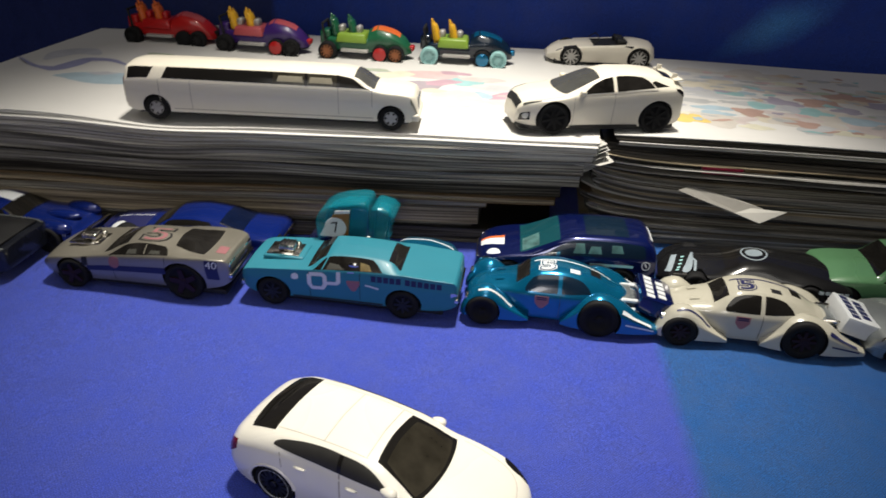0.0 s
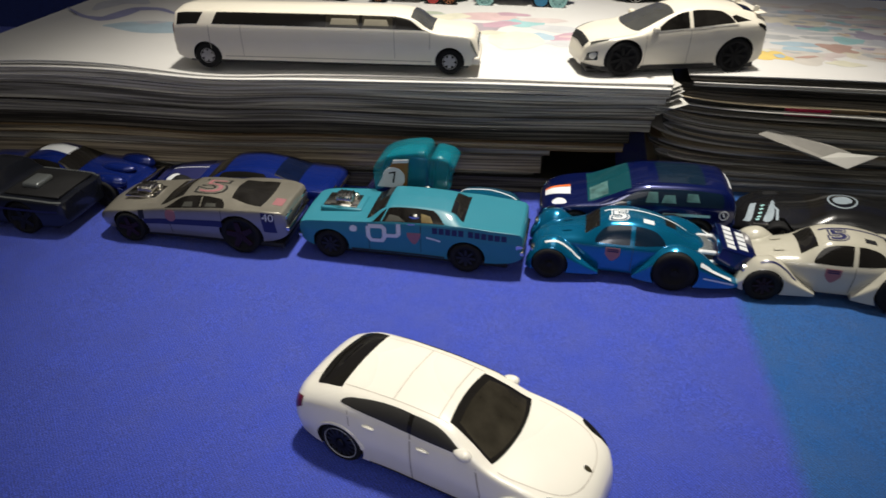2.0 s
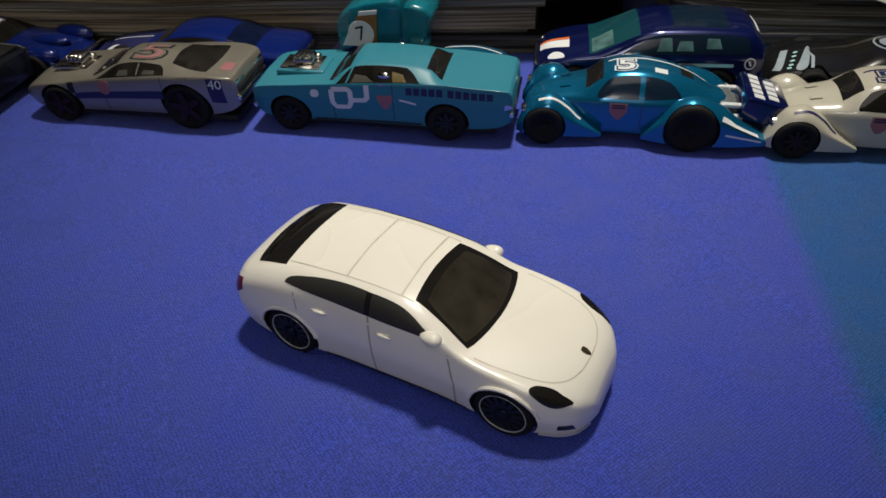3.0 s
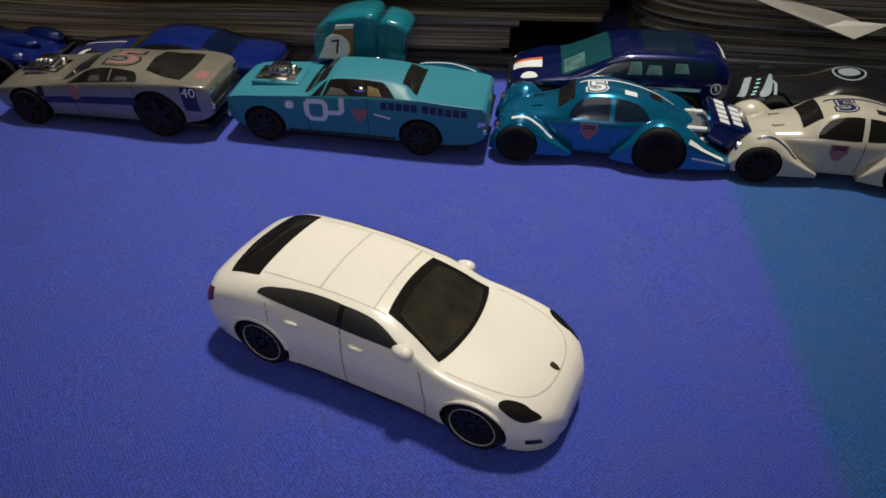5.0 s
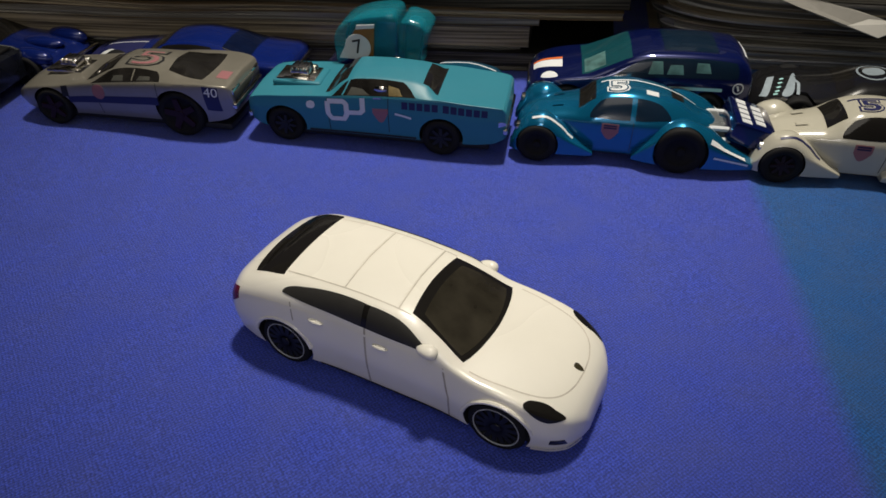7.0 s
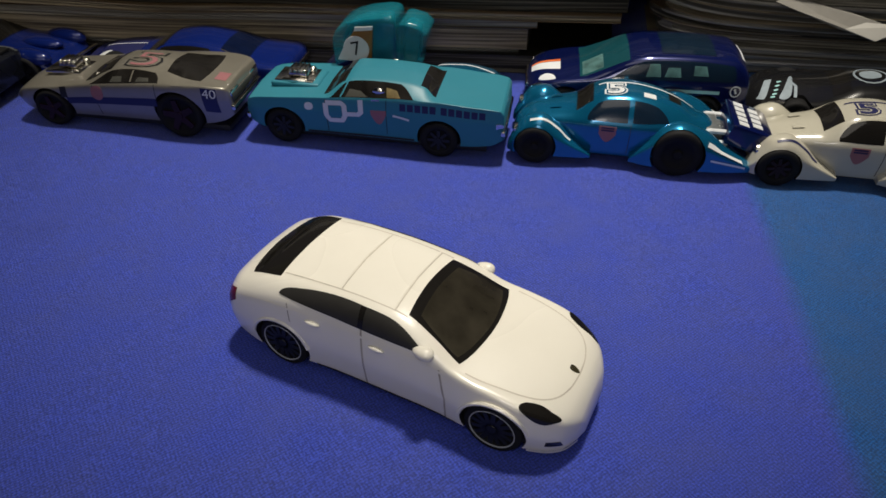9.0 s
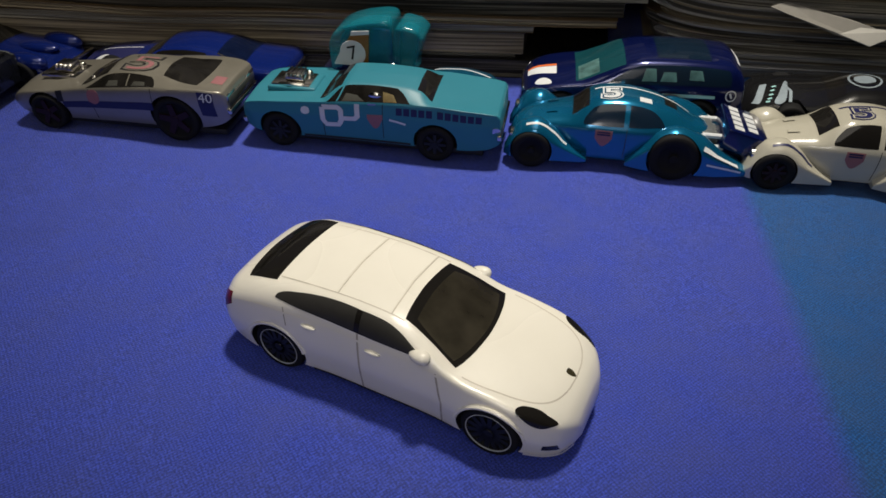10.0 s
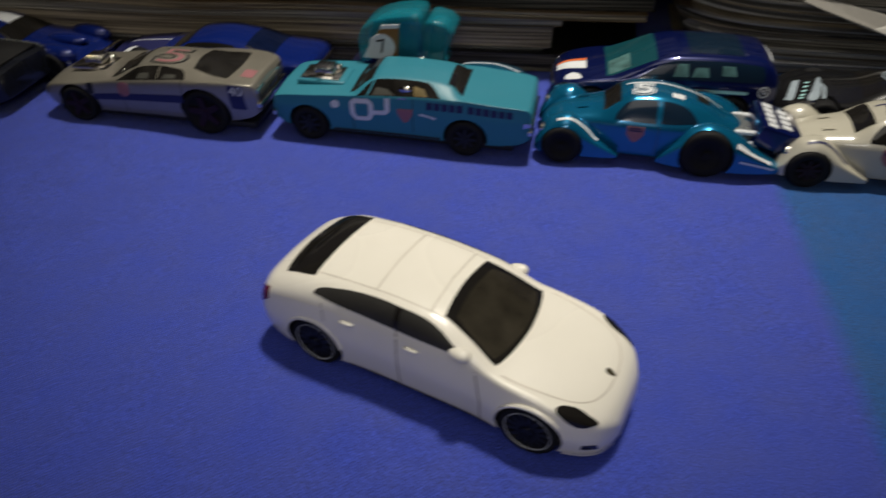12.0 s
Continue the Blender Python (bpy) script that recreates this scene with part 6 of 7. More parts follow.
def green_car():
    sh = sedan_shell(24, 46, -16, 14, 16.0, 17.0, -2, 4, 20, 26, r=0.35)

    def more(car, sh):
        part("bonnet_decal", sh.patch([(42.5, 4.15), (42.5, 5.0), (44.5, 5.0), (44.5, 4.15)], 0.08, 6, 6), M_DECALW, car, "white print on the bonnet's edge")
        for s in (1, -1):
            part("headlight", lathe([(0.01, 0.5), (1.6, 0.2), (1.8, -1.0)], 16), M_CHROME, car, "round headlight").matrix_basis = Matrix.Translation(Vector((45.6, s * 8.6, 10.2)) * MM) @ Euler((0, 0, radians(-90))).to_matrix().to_4x4()
        part("front_bumper", box(1.6, 25, 2.0, (45.8, 0, 5.6), 0.5), M_WELL, car)

    simple_car("mid-green die-cast toy car with a flat square bonnet", pose(0.2420, 0.0480, 0, 0, 0, 178), M_GREEN, sh, (0, 36), (5.8, 5.8), 13.8, M_AQUA,
               [("windscreen", [(20.5, 4.1), (20.5, 5.9), (26, 5.93), (26, 4.07)], M_TINT, "dark windscreen"),
                ("side_window", [(2, 3.16), (24, 3.12), (20.5, 3.88), (4.5, 3.88)], M_TINT, "dark side window")], more)


green_car()


def grey_car():
    sh = sedan_shell(20.5, 52, -18, 14, 14.0, 15, 0, 9, 18, 28, r=0.9)

    def more(car, sh):
        both(lambda m: part("headlight", sh.patch(on_side([(44, 3.1), (49.6, 3.0), (49, 3.5), (45, 3.7)], m), 0.12, 6, 6), M_CHROME, car, "clear headlight"))
        both(lambda m: part("side_stripe", sh.seam(on_side([(-14, 2.2), (46, 2.2)], m), 0.8, 0.08), M_DECALK, car))

    simple_car("grey metallic die-cast toy coupe with a rounded nose", pose(0.2560, 0.0165, 0, 0, 0, 180), M_GUN, sh, (0, 41), (5.8, 5.6), 13.8, M_DARKRIM,
               [("windscreen", [(18.5, 4.1), (18.5, 5.9), (27.5, 5.93), (27.5, 4.07)], M_TINT, "dark windscreen"),
                ("side_window", [(5, 3.16), (26, 3.12), (19, 3.88), (9, 3.88)], M_TINT, "dark side window")], more, "front row of toy cars")


grey_car()


# turquoise car with its clear body tipped up, behind the turquoise coupe
def tipped_car():
    car = thing("toy_car", pose(0.0236, 0.0310, -0.0008, 0, 0, 0), "clear turquoise plastic toy racer with its body tipped up", "toy car", "back row of toy cars")
    base_plate(car, -14, 40, 9, 3.0, 2.4, M_NAVY)
    wheels(car, (-8, 32), 12.5, (5.6, 5.0), 4.4, "five", M_GUN)
    nose = Shell(top=[(12, 9), (18, 14.6), (26, 15.0), (34, 13.6), (39, 11), (41, 7)], belt=[(12, 7), (20, 11), (34, 10.4), (41, 6)], half=[(12, 9), (20, 12), (34, 12.4), (39, 10), (41, 6)],
                 roof=[(12, 6), (20, 8), (34, 8.4), (41, 3.6)], bot=[(12, 3.4), (41, 3.4)], round_=1.0, crown=1.4)
    body_of(car, nose, M_BLUEMET, well_list((32,), (5.0,), 12.4, 5, 0.7), "nose", 1.0, "metallic blue nose with white stripe")
    part("nose_stripe", nose.seam([(16, 4.5), (26, 4.45), (38, 4.55)], 1.1, 0.07), M_DECALW, car)
    # the raised body: a hollow clear shell standing on edge, in two lobes with a deep blue web between
    canopy = part("canopy", prism([(-14.0, 15), (-14.6, 24.4), (-12.6, 28.2), (-9.0, 30.6), (-4, 32.2), (2.0, 33.2), (5.6, 33.0), (6.4, 30), (5.4, 15)], -7.5, 6.5, 2.4), M_TEALGLASS, car, "clear turquoise plastic canopy")
    part("canopy_lining", prism([(-12.0, 16), (-12.4, 24.0), (-10.6, 27.0), (-8.2, 28.9), (-3.4, 30.3), (3.4, 31.0), (3.4, 16)], -3.0, 5.4, 1.8), M_TEALINNER, canopy, "cloudy inside of the canopy")
    part("canopy_side", prism([(5.0, 15), (6.0, 28), (7.0, 31.2), (9.0, 31.6), (13.4, 30.6), (15.9, 28.2), (14.6, 25), (12.9, 19.6), (12.5, 15)], -6.8, 6.0, 2.2), M_TEALGLASS, canopy)
    part("canopy_lining", prism([(6.4, 16), (7.2, 28.6), (9.4, 29.4), (12.8, 27.8), (11.6, 20), (11.2, 16)], -2.0, 5.0, 1.6), M_TEALINNER, canopy)
    part("canopy_web", prism([(-0.6, 16), (-0.4, 30.4), (5.6, 30.4), (6.4, 16)], -7.3, -6.0, 0.5), M_WEB, canopy, "deep blue plastic web")
    part("canopy_rib", tube([(-9.0, -7.0, 29.8), (-3.6, -7.4, 31.4), (2.6, -7.2, 32.3)], 0.5), M_TEALGLASS, canopy)
    part("canopy_rib", tube([(7.6, -6.4, 30.4), (9.6, -6.8, 30.7), (13.2, -6.4, 29.4), (14.6, -5.8, 27.6)], 0.5), M_TEALGLASS, canopy)
    part("mount", box(16, 12, 12, (-1, 0, 5), 1.5, 3), M_NAVY, car)
    part("cowl", box(15, 16, 7, (-12, -1, 10.0), 2.4, 4, turn=(0, -24, 0)), M_NAVY, car, "dark blue cowl")
    plate = part("number_plate", prism([(-9.0, 24.6), (-6.6, 28.6), (-0.9, 29.4), (-1.6, 19.0), (-6, 18.6)], -8.1, -7.6, 0.1), M_DECALBR, car, "brown and white number panel")
    part("plate_corner", prism([(-12.6, 18.6), (-9.6, 24.2), (-5.6, 19.4), (-5.8, 18.6)], -8.2, -7.7, 0.1), M_DECALW, plate)
    part("plate_edge", prism([(-6.8, 28.0), (-6.4, 29.4), (-0.8, 30.0), (-0.9, 28.8)], -8.2, -7.7, 0.1), M_DECALW, plate)
    disc = part("number_disc", lathe([(0.01, 0.12), (4.0, 0.10), (4.1, 0.0)], 28), M_DECALW, plate)
    disc.matrix_basis = Matrix.Translation(Vector((-6.3, -8.2, 22.6)) * MM) @ Euler((0, 0, math.pi)).to_matrix().to_4x4()
    cu = bpy.data.curves.new("seven", "FONT")
    cu.body, cu.size, cu.align_x, cu.align_y, cu.extrude = "7", 0.0062, "CENTER", "CENTER", 0.00005
    tmp = new("seven", cu)
    bpy.context.view_layer.update()
    me = bpy.data.meshes.new_from_object(tmp.evaluated_get(bpy.context.evaluated_depsgraph_get()))
    bpy.data.objects.remove(tmp)
    me.materials.append(M_DECALK)
    num = new("number_decal", me)
    num.parent = plate
    num.matrix_basis = Matrix.Translation(Vector((-6.3, -8.42, 22.6)) * MM) @ Euler((radians(90), radians(-14), 0)).to_matrix().to_4x4()


tipped_car()


# ---- cars on top of the stacks ----
TOPZ = 0.0482


def limousine():
    car = thing("toy_car", pose(-0.0635, 0.0612, TOPZ - 0.0005, 0, -0.4, 5.2), "long cream-white toy limousine on the printed sheet", "toy car", "toy cars on the stacks")
    L = 93.4
    sh = Shell(
        top=[(-12.5, 10), (-12.2, 17), (-10.8, 21.4), (-6, 22.1), (30, 22.3), (L - 22, 22.0), (L - 14, 20.9), (L - 6, 16.4), (L + 3, 15.6), (L + 8.4, 14.8), (L + 10, 12.4), (L + 10.6, 7)],
        belt=[(-12.5, 8), (-12, 15.4), (0, 16.4), (L - 10, 16.0), (L - 4, 15.0), (L + 7, 13.8), (L + 10.6, 6.6)],
        half=[(-12.5, 9.4), (-11.6, 10.5), (0, 11.0), (L, 11.0), (L + 7, 10.6), (L + 10.6, 9.0)],
        roof=[(-12.5, 7.6), (-10, 8.0), (0, 8.2), (L - 20, 8.2), (L - 6, 9.0), (L + 7, 9.0), (L + 10.6, 7.4)],
        bot=[(-12.5, 5), (-8, 3.4), (L + 7, 3.4), (L + 10.6, 5)], round_=0.4, crown=0.9)
    XS, RS = (0, L), (4.9, 4.9)
    body_of(car, sh, M_PEARL, well_list(XS, RS, 10.8, 5, 0.6), step=1.4)
    base_plate(car, -8, L + 7, 8.5, 2.2, 2.0)
    wheels(car, XS, 10.6, RS, 4.4, "steel", M_STEEL, M_STEEL, None, 0.52)
    part("windscreen", sh.patch([(L - 14.5, 4.08), (L - 14.5, 5.92), (L - 6.5, 5.95), (L - 6.5, 4.05)], 0.08), M_GREYGLASS, car, "pale smoked windscreen")

    def flank(m):
        part("side_window", sh.patch(on_side([(-10.4, 3.15), (-2.2, 3.15), (0.2, 3.82), (-9.8, 3.82)], m), 0.07), M_TINT, car, "black rear quarter window")
        part("side_window", sh.patch(on_side([(3.4, 3.15), (L - 46, 3.12), (L - 46, 3.84), (5.6, 3.84)], m), 0.07), M_TINT, car, "long black side window")
        part("side_window", sh.patch(on_side([(L - 46, 3.12), (L - 20.5, 3.12), (L - 20.5, 3.84), (L - 46, 3.84)], m), 0.065), M_TINTBROWN, car, "clear side window with cabin behind")
        for a, b in ((L - 44.5, L - 34.0), (L - 32.0, L - 22.5)):
            part("window_opening", sh.patch(on_side([(a, 3.3), (b, 3.3), (b - 0.8, 3.62), (a + 0.6, 3.62)], m), 0.11), M_SEAT, car, "pale cabin seen through the window")
        part("side_window", sh.patch(on_side([(L - 20.5, 3.12), (L - 7.5, 3.14), (L - 15.0, 3.80), (L - 20.5, 3.84)], m), 0.07), M_DIMGLASS, car, "dark front door window")
        part("door_handle", sh.seam(on_side([(L - 18, 2.86), (L - 15.4, 2.86)], m), 0.5, 0.16), M_PEARL, car)
        part("sill_trim", sh.seam(on_side([(7, 1.3), (L - 7, 1.3)], m), 0.35, 0.08), M_GROOVE, car)
        part("panel_gap", sh.seam(on_side([(L - 20.6, 1.4), (L - 20.6, 3.05)], m), 0.22), M_GROOVE, car)
        part("panel_gap", sh.seam(on_side([(L - 7.4, 1.8), (L - 7.4, 3.0)], m), 0.22), M_GROOVE, car)
        for a in (L - 33.0, L - 20.5):
            part("window_post", sh.seam(on_side([(a, 3.14), (a, 3.84)], m), 1.2, 0.13), M_TINT, car, "black post between the windows")
        for gx in (2.0, 14.5):
            part("panel_gap", sh.seam(on_side([(gx, 1.3), (gx, 3.05)], m), 0.25), M_GROOVE, car)
        part("tail_lamp", sh.patch(on_side([(-12.4, 2.6), (-11.7, 2.6), (-11.7, 3.4), (-12.3, 3.4)], m), 0.2, 3, 4), M_TAIL, car)
        part("headlight", sh.patch(on_side([(L + 7.6, 2.5), (L + 10.4, 2.4), (L + 10.0, 2.95), (L + 7.6, 3.0)], m), 0.1, 4, 4), M_CLEAR, car, "clear headlight")

    both(flank)
    part("front_grille", box(0.9, 11, 4.6, (L + 10.2, 0, 7.6), 0.3), M_GUN, car, "grey front grille")
    part("front_bumper", box(3.2, 20, 3.0, (L + 9.6, 0, 3.8), 0.9, 3), M_PEARL, car)


def hatchback():
    car = thing("toy_car", pose(0.1335 - 0.0026, 0.0851 + 0.0128, TOPZ - 0.0002, 0, 0, 197.5), "white die-cast toy hatchback with black wheels and rear wing", "toy car", "toy cars on the stacks")
    sh = Shell(
        top=[(-12.0, 8), (-11.8, 16.6), (-11.0, 19.6), (-6, 22.0), (0, 23.2), (8, 23.8), (16, 23.8), (22, 22.8), (27, 21.2), (35, 17.8), (40.5, 15.9), (47, 15.2), (53, 14.0), (56.6, 12.2), (58.0, 7)],
        belt=[(-12.0, 7), (-11.2, 15.8), (-6, 17.8), (3, 17.9), (15, 17.0), (30, 15.9), (36, 15.0), (44, 14.0), (53, 12.4), (57, 9.6), (58.0, 6)],
        half=[(-12.0, 11.5), (-11, 13.0), (-3, 14.0), (4, 14.2), (14, 13.5), (32, 13.5), (41, 14.2), (49, 13.6), (55, 11.4), (58.0, 8)],
        roof=[(-12.0, 10), (-6, 8.8), (6, 8.4), (18, 8.4), (30, 10.0), (44, 11.2), (53, 9), (58.0, 6)],
        bot=[(-12.0, 5), (-7, 3), (48, 2.6), (58.0, 3.4)], round_=0.45, crown=0.8, mid=0.62)
    XS, RS = (-0.4, 43.0), (6.5, 6.5)
    body_of(car, sh, M_PEARL, well_list(XS, RS, 13.8, 5, 0.8))
    base_plate(car, -9, 51, 12.4, 1.6, 2.2)
    wheels(car, XS, 13.8, RS, 4.4, "disc", M_TYRE)
    part("windscreen", sh.patch([(24.0, 4.15), (24.0, 5.85), (37.6, 5.95), (37.6, 4.05), (23.2, 5), (31, 5.9), (40.4, 5), (31, 4.1)], 0.09), M_GREYGLASS, car, "grey smoked windscreen")
    part("rear_window", sh.patch([(-9.6, 4.15), (-9.6, 5.85), (-3.0, 5.85), (-3.0, 4.15)], 0.09), M_TINT, car, "black rear window")

    def flank(m):
        part("side_window", sh.patch(on_side([(1.6, 3.20), (17.4, 3.10), (17.4, 3.84), (6.4, 3.76), (9, 3.12), (17.4, 3.5), (12, 3.86), (3.4, 3.52)], m), 0.07), M_DIMGLASS, car, "smoked rear door window")
        part("side_window", sh.patch(on_side([(18.8, 3.10), (32.4, 3.16), (27.0, 3.72), (18.8, 3.84), (26, 3.10), (30.4, 3.42), (22.5, 3.84), (18.8, 3.5)], m), 0.07), M_DIMGLASS, car, "smoked front door window")
        part("side_window", sh.patch(on_side([(-4.6, 3.34), (0.9, 3.22), (2.8, 3.5), (1.0, 3.6)], m), 0.07, 5, 5), M_TINT, car)
        part("panel_gap", sh.seam(on_side([(18.2, 1.2), (18.2, 3.1)], m), 0.22), M_GROOVE, car)
        part("panel_gap", sh.seam(on_side([(35.0, 1.2), (35.0, 3.0)], m), 0.22), M_GROOVE, car)
        part("headlight", sh.patch(on_side([(47.4, 3.2), (55.4, 3.0), (55.0, 3.5), (48.4, 3.4)], m), 0.12, 6, 6), M_GREYGLASS, car, "grey swept headlight")
        part("fog_lamp", sh.patch(on_side([(52.6, 1.55), (56.6, 1.5), (56.2, 2.2), (52.8, 2.2)], m), 0.12, 5, 5), M_TINT, car, "grey fog lamp surround")
        part("fog_ring", sh.patch(on_side([(53.4, 1.66), (55.2, 1.66), (55.2, 2.06), (53.4, 2.06), (54.3, 1.6), (55.5, 1.86), (54.3, 2.12), (53.1, 1.86)], m), 0.25, 5, 5), M_STEEL, car, "silver fog lamp")
        part("tail_lamp", sh.patch(on_side([(-11.2, 2.7), (-7.6, 2.9), (-7.4, 3.2), (-11.0, 3.3)], m), 0.12, 5, 5), M_TINT, car)
        part("side_skirt", sh.seam(on_side([(7, 1.12), (36, 1.12)], m), 1.3, 0.3), M_WELL, car, "black sill trim")
        part("body_crease", sh.seam(on_side([(-9, 2.74), (10, 2.62), (36, 2.56)], m), 0.5, 0.12, 8, True), M_PEARL, car)
        part("window_trim", sh.seam(on_side([(0.6, 3.06), (16, 3.03), (33, 3.1)], m), 0.35, 0.14, 8, True), M_STEEL, car, "thin silver window trim")
        for hx in (8.0, 21.5):
            part("door_handle", sh.seam(on_side([(hx - 1.6, 2.82), (hx + 1.6, 2.80)], m), 0.6, 0.2), M_PEARL, car)
        part("panel_gap", sh.seam(on_side([(38.5, 3.7), (46, 3.6), (53.5, 3.7)], m), 0.25, 0.04, 8, True), M_GROOVE, car)
        part("bumper_trim", sh.seam(on_side([(50.0, 1.14), (54, 1.14), (57.4, 1.2)], m), 1.2, 0.25, 6, True), M_WELL, car, "black lower bumper trim")
        s = 1 if m(1) == 1 else -1
        p = sh.at(32.0, m(3.15))
        part("wing_mirror", box(2.4, 2.6, 1.9, (p.x, p.y + s * 0.9, p.z + 0.2), 0.7, 3), M_PEARL, car)
        part("wing_strut", box(2.2, 0.8, 4.2, (-8.0, s * 7.4, 19.2), 0.3, 2, turn=(0, -14, 0)), M_PEARL, car)

    both(flank)
    part("front_grille", sh.patch([(55.4, 3.7), (55.4, 6.3), (57.2, 6.5), (57.2, 3.5)], 0.14, 8, 12), M_WELL, car, "black front grille")
    part("rear_wing", box(3.6, 22, 0.6, (-9.0, 0, 20.9), 0.28, 2, turn=(0, 6, 0)), M_PEARL, car, "tall white rear wing")
    part("front_splitter", box(5.5, 23, 1.0, (53.6, 0, 1.7), 0.4), M_WELL, car)


def convertible():
    car = thing("toy_car", pose(0.1385, 0.2150 - 0.0045, TOPZ - 0.0012, 0, 0, 186), "small white toy convertible with silver wheels by the backdrop", "toy car", "toy cars on the stacks")
    sh = Shell(
        top=[(-9, 8), (-8.6, 11.6), (-5, 13.6), (2, 14.4), (8, 12.8), (24, 11.6), (28, 11.8), (40, 10.4), (46, 8.6), (49.5, 6.4), (50, 5)],
        belt=[(-9, 7), (-5, 11.6), (4, 12.2), (26, 11.0), (40, 9.6), (50, 4.8)],
        half=[(-9, 9), (-6, 12.0), (0, 13.4), (14, 12.4), (28, 12.4), (38, 13.2), (45, 11.4), (50, 6)],
        roof=[(-9, 7), (-4, 9.6), (10, 9.8), (28, 9.8), (40, 9.4), (50, 4)],
        bot=[(-9, 5), (-5, 3), (46, 2.6), (50, 3.4)], round_=0.9, crown=1.2)
    XS, RS = (0, 37), (5.6, 5.4)
    body_of(car, sh, M_PEARL, well_list(XS, RS, 13.0, 5, 0.7))
    base_plate(car, -7, 46, 10.5, 1.8, 2.0)
    wheels(car, XS, 12.9, RS, 4.2, "ten", M_STEEL, M_STEEL)
    part("cockpit", sh.patch([(7, 4.1), (7, 5.9), (25, 5.92), (25, 4.08)], 0.05), M_WELL, car, "dark open cockpit")
    for s in (1, -1):
        part("seat", box(6, 7, 3.4, (9.5, s * 4.8, 11.4), 1.2, 3, turn=(0, -10, 0)), M_WELL, car)
    part("windscreen", tube([(25.4, -9.4, 12.4), (22.0, -8.6, 14.8), (21.6, 0, 15.2), (22.0, 8.6, 14.8), (25.4, 9.4, 12.4)], 0.3), M_WELL, car, "black windscreen frame")
    both(lambda m: part("headlight", sh.patch(on_side([(42, 3.4), (45.4, 3.25), (44.8, 3.55), (42.4, 3.65)], m), 0.12, 5, 5), M_TINT, car, "dark headlight"))
    both(lambda m: part("side_vent", sh.patch(on_side([(4.0, 2.7), (8.6, 2.9), (8.2, 3.1), (3.8, 3.1)], m), 0.1, 4, 4), M_TINT, car))


limousine()
hatchback()
convertible()


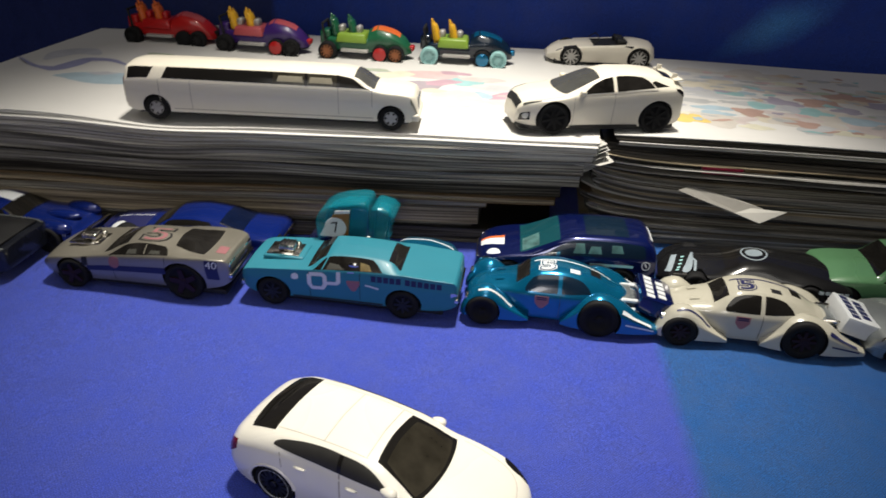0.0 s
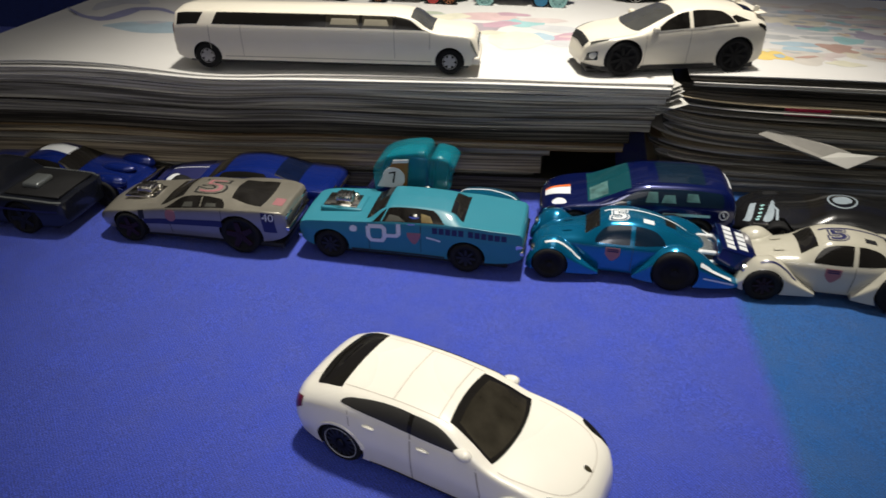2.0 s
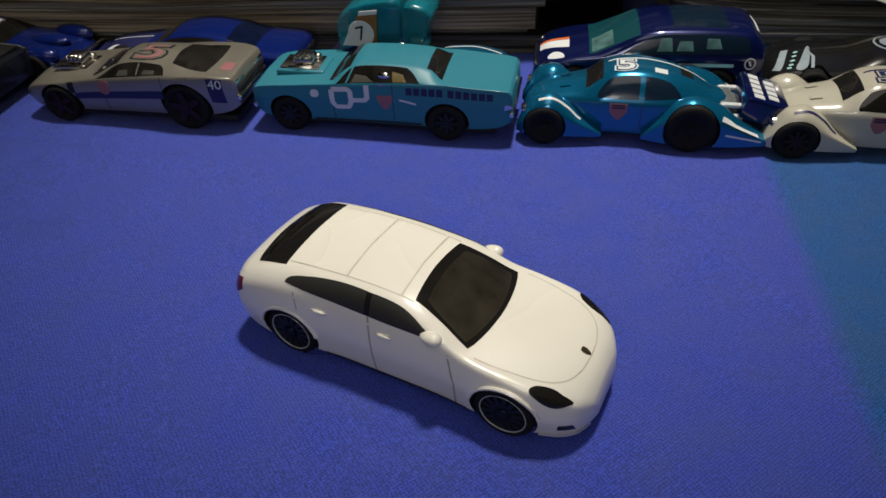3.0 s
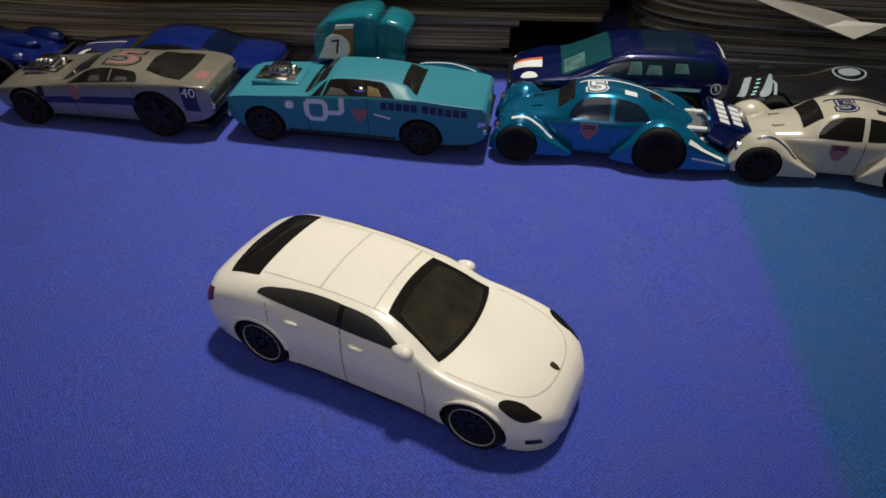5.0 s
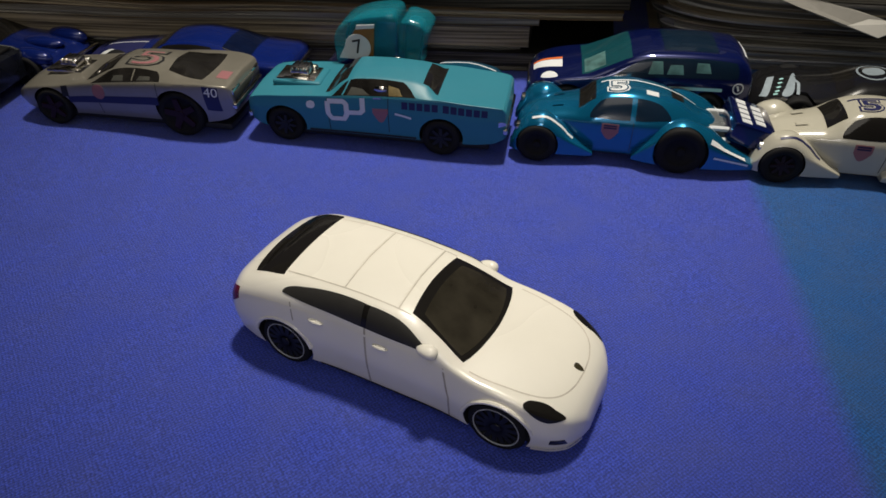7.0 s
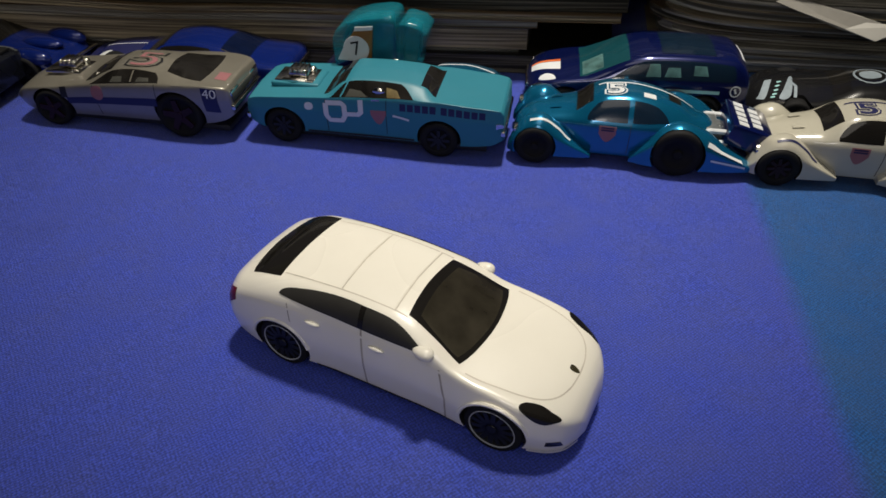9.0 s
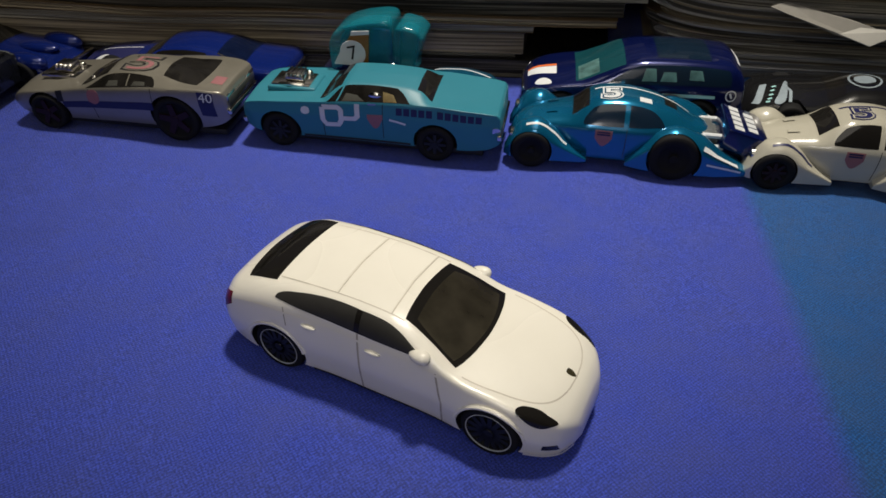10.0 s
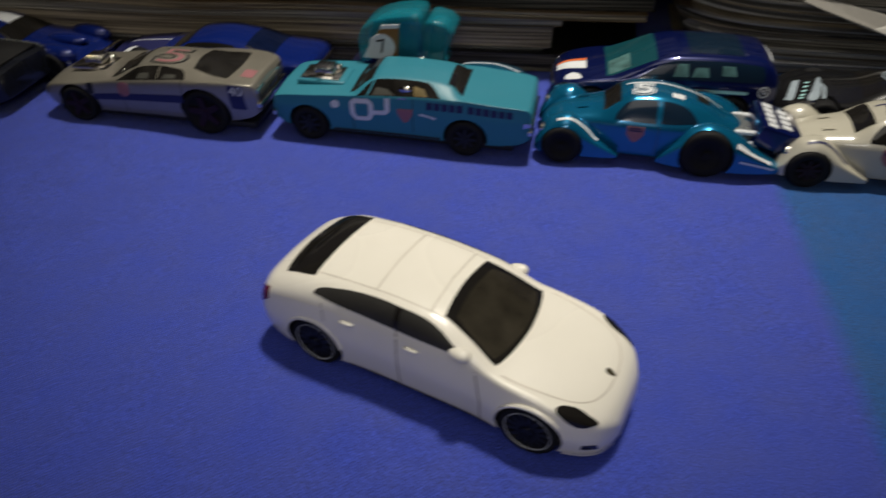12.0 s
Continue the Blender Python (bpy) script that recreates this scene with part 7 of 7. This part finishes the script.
def buggy(x, y, turn, body, nose, seats, front_wheel, rear_wheel, print_m, nose_print, label):
    """A small open racer: tub, long pointed nose, two tall seats, big rear and small front wheels."""
    car = thing("toy_car", pose(x, y, TOPZ - 0.0012, 0, 0, turn), label, "toy car", "row of open toy racers")
    part("tub", box(31, 15, 6.5, (10, 0, 4.6), 1.6, 3, taper=0.94), body, car)
    part("side_panel", box(17, 17, 4.6, (9, 0, 9.0), 0.9, 2, taper=0.88), print_m, car, "printed side panel")
    part("running_board", box(15, 20, 1.6, (11, 0, 4.4), 0.5, 2), M_STEEL, car, "pale metal running board")
    sh = Shell(top=[(18, 15.5), (23, 17.6), (30, 16.4), (37, 12.6), (41, 7.6)], belt=[(18, 11.5), (28, 12.6), (36, 10), (41, 6)], half=[(18, 7.6), (26, 8), (34, 7.2), (39, 5.4), (41, 2.8)], roof=[(18, 5.4), (28, 5.4), (36, 4), (41, 1.6)],
               bot=[(18, 4.4), (41, 4)], round_=0.6, crown=1.8)
    body_of(car, sh, nose, name="nose")
    part("nose_print", sh.patch([(20, 4.15), (20, 5.85), (35, 5.8), (35, 4.2)], 0.08, 6, 8), nose_print, car, "bright print along the nose")
    part("nose_tip", box(3, 5, 3, (41, 0, 5.2), 1.0, 3), front_wheel, car)
    part("nose_strake", sh.seam([(20, 3.3), (30, 3.2), (38, 3.1)], 0.8, 0.08), M_STEEL, car)
    for k, sx in enumerate((-1.0, 8.5)):
        seat = part("seat", box(4.4, 9, 10.0, (sx, 0, 10.5), 1.8, 3, turn=(0, -14, 0), taper=0.72), seats, car, "tall spiky seat")
        for q in (-1, 0, 1):
            part("spike", box(2.2, 2.4, 4.4, (sx - 1.9 + 0.5 * abs(q), q * 3.1, 18.4 - 1.4 * abs(q)), 0.8, 2, turn=(0, -18, 0), taper=0.55), seats, seat)
        part("headrest", box(3.6, 6, 5.0, (sx + 3.6, 0, 12.2), 1.5, 3), M_STEEL if seats is not M_ORANGE else M_RED, car)
    part("roll_bar", tube([(-5, -6.5, 8), (-7, -6, 18), (-7, 6, 18), (-5, 6.5, 8)], 0.8), M_WELL, car)
    part("engine", box(6, 9, 8, (-6, 0, 6.5), 1.4, 3), body, car)
    for s in (1, -1):
        pale = M_AQUA if rear_wheel is M_AQUA else None
        wheel(car, -3.5, s * 12.0, 4.8, 4.6, "ten", rear_wheel, rear_wheel, pale, 0.66)
        wheel(car, 33.5, s * 11.6, 4.6, 4.0, "ten", rear_wheel, rear_wheel, pale, 0.66)
        wheel(car, 25.0, s * 11.0, 4.4, 3.2, "disc", front_wheel)
        wh = part("wheel_hub", lathe([(0.01, 0.4), (2.6, 0.3), (3.4, 0.0), (3.6, -0.6)], 20), front_wheel, car)
        wh.matrix_basis = Matrix.Translation(Vector((25.0, s * 11.1, 4.4)) * MM) @ Euler((0, 0, 0 if s > 0 else math.pi)).to_matrix().to_4x4()
    part("axle", tube([(33, -10, 5.2), (33, 10, 5.2)], 0.9), M_WELL, car)


buggy(-0.1360, 0.1810, 2, M_RED, M_RED, M_ORANGE, M_TYRE, M_DARKRIM, M_RED, M_PINK, "red open toy racer with orange seats")
buggy(-0.0815, 0.1785, 1, M_PURPLE, M_PURPLE, M_YELLOW, M_RED, M_DARKRIM, M_PINK, M_PINK, "purple open toy racer with yellow seats")
buggy(-0.0245, 0.1800, 2, M_DKGREEN, M_DKGREEN, M_DKGREEN, M_RED, M_COPPER, M_LIME, M_ORANGE, "green open toy racer with red and copper wheels")
buggy(0.0300, 0.1840, 4, M_DKTEAL, M_DKTEAL, M_YELLOW, M_BLUEMET, M_AQUA, M_LIME, M_BLUEMET, "dark teal open toy racer with yellow seats and pale wheels")
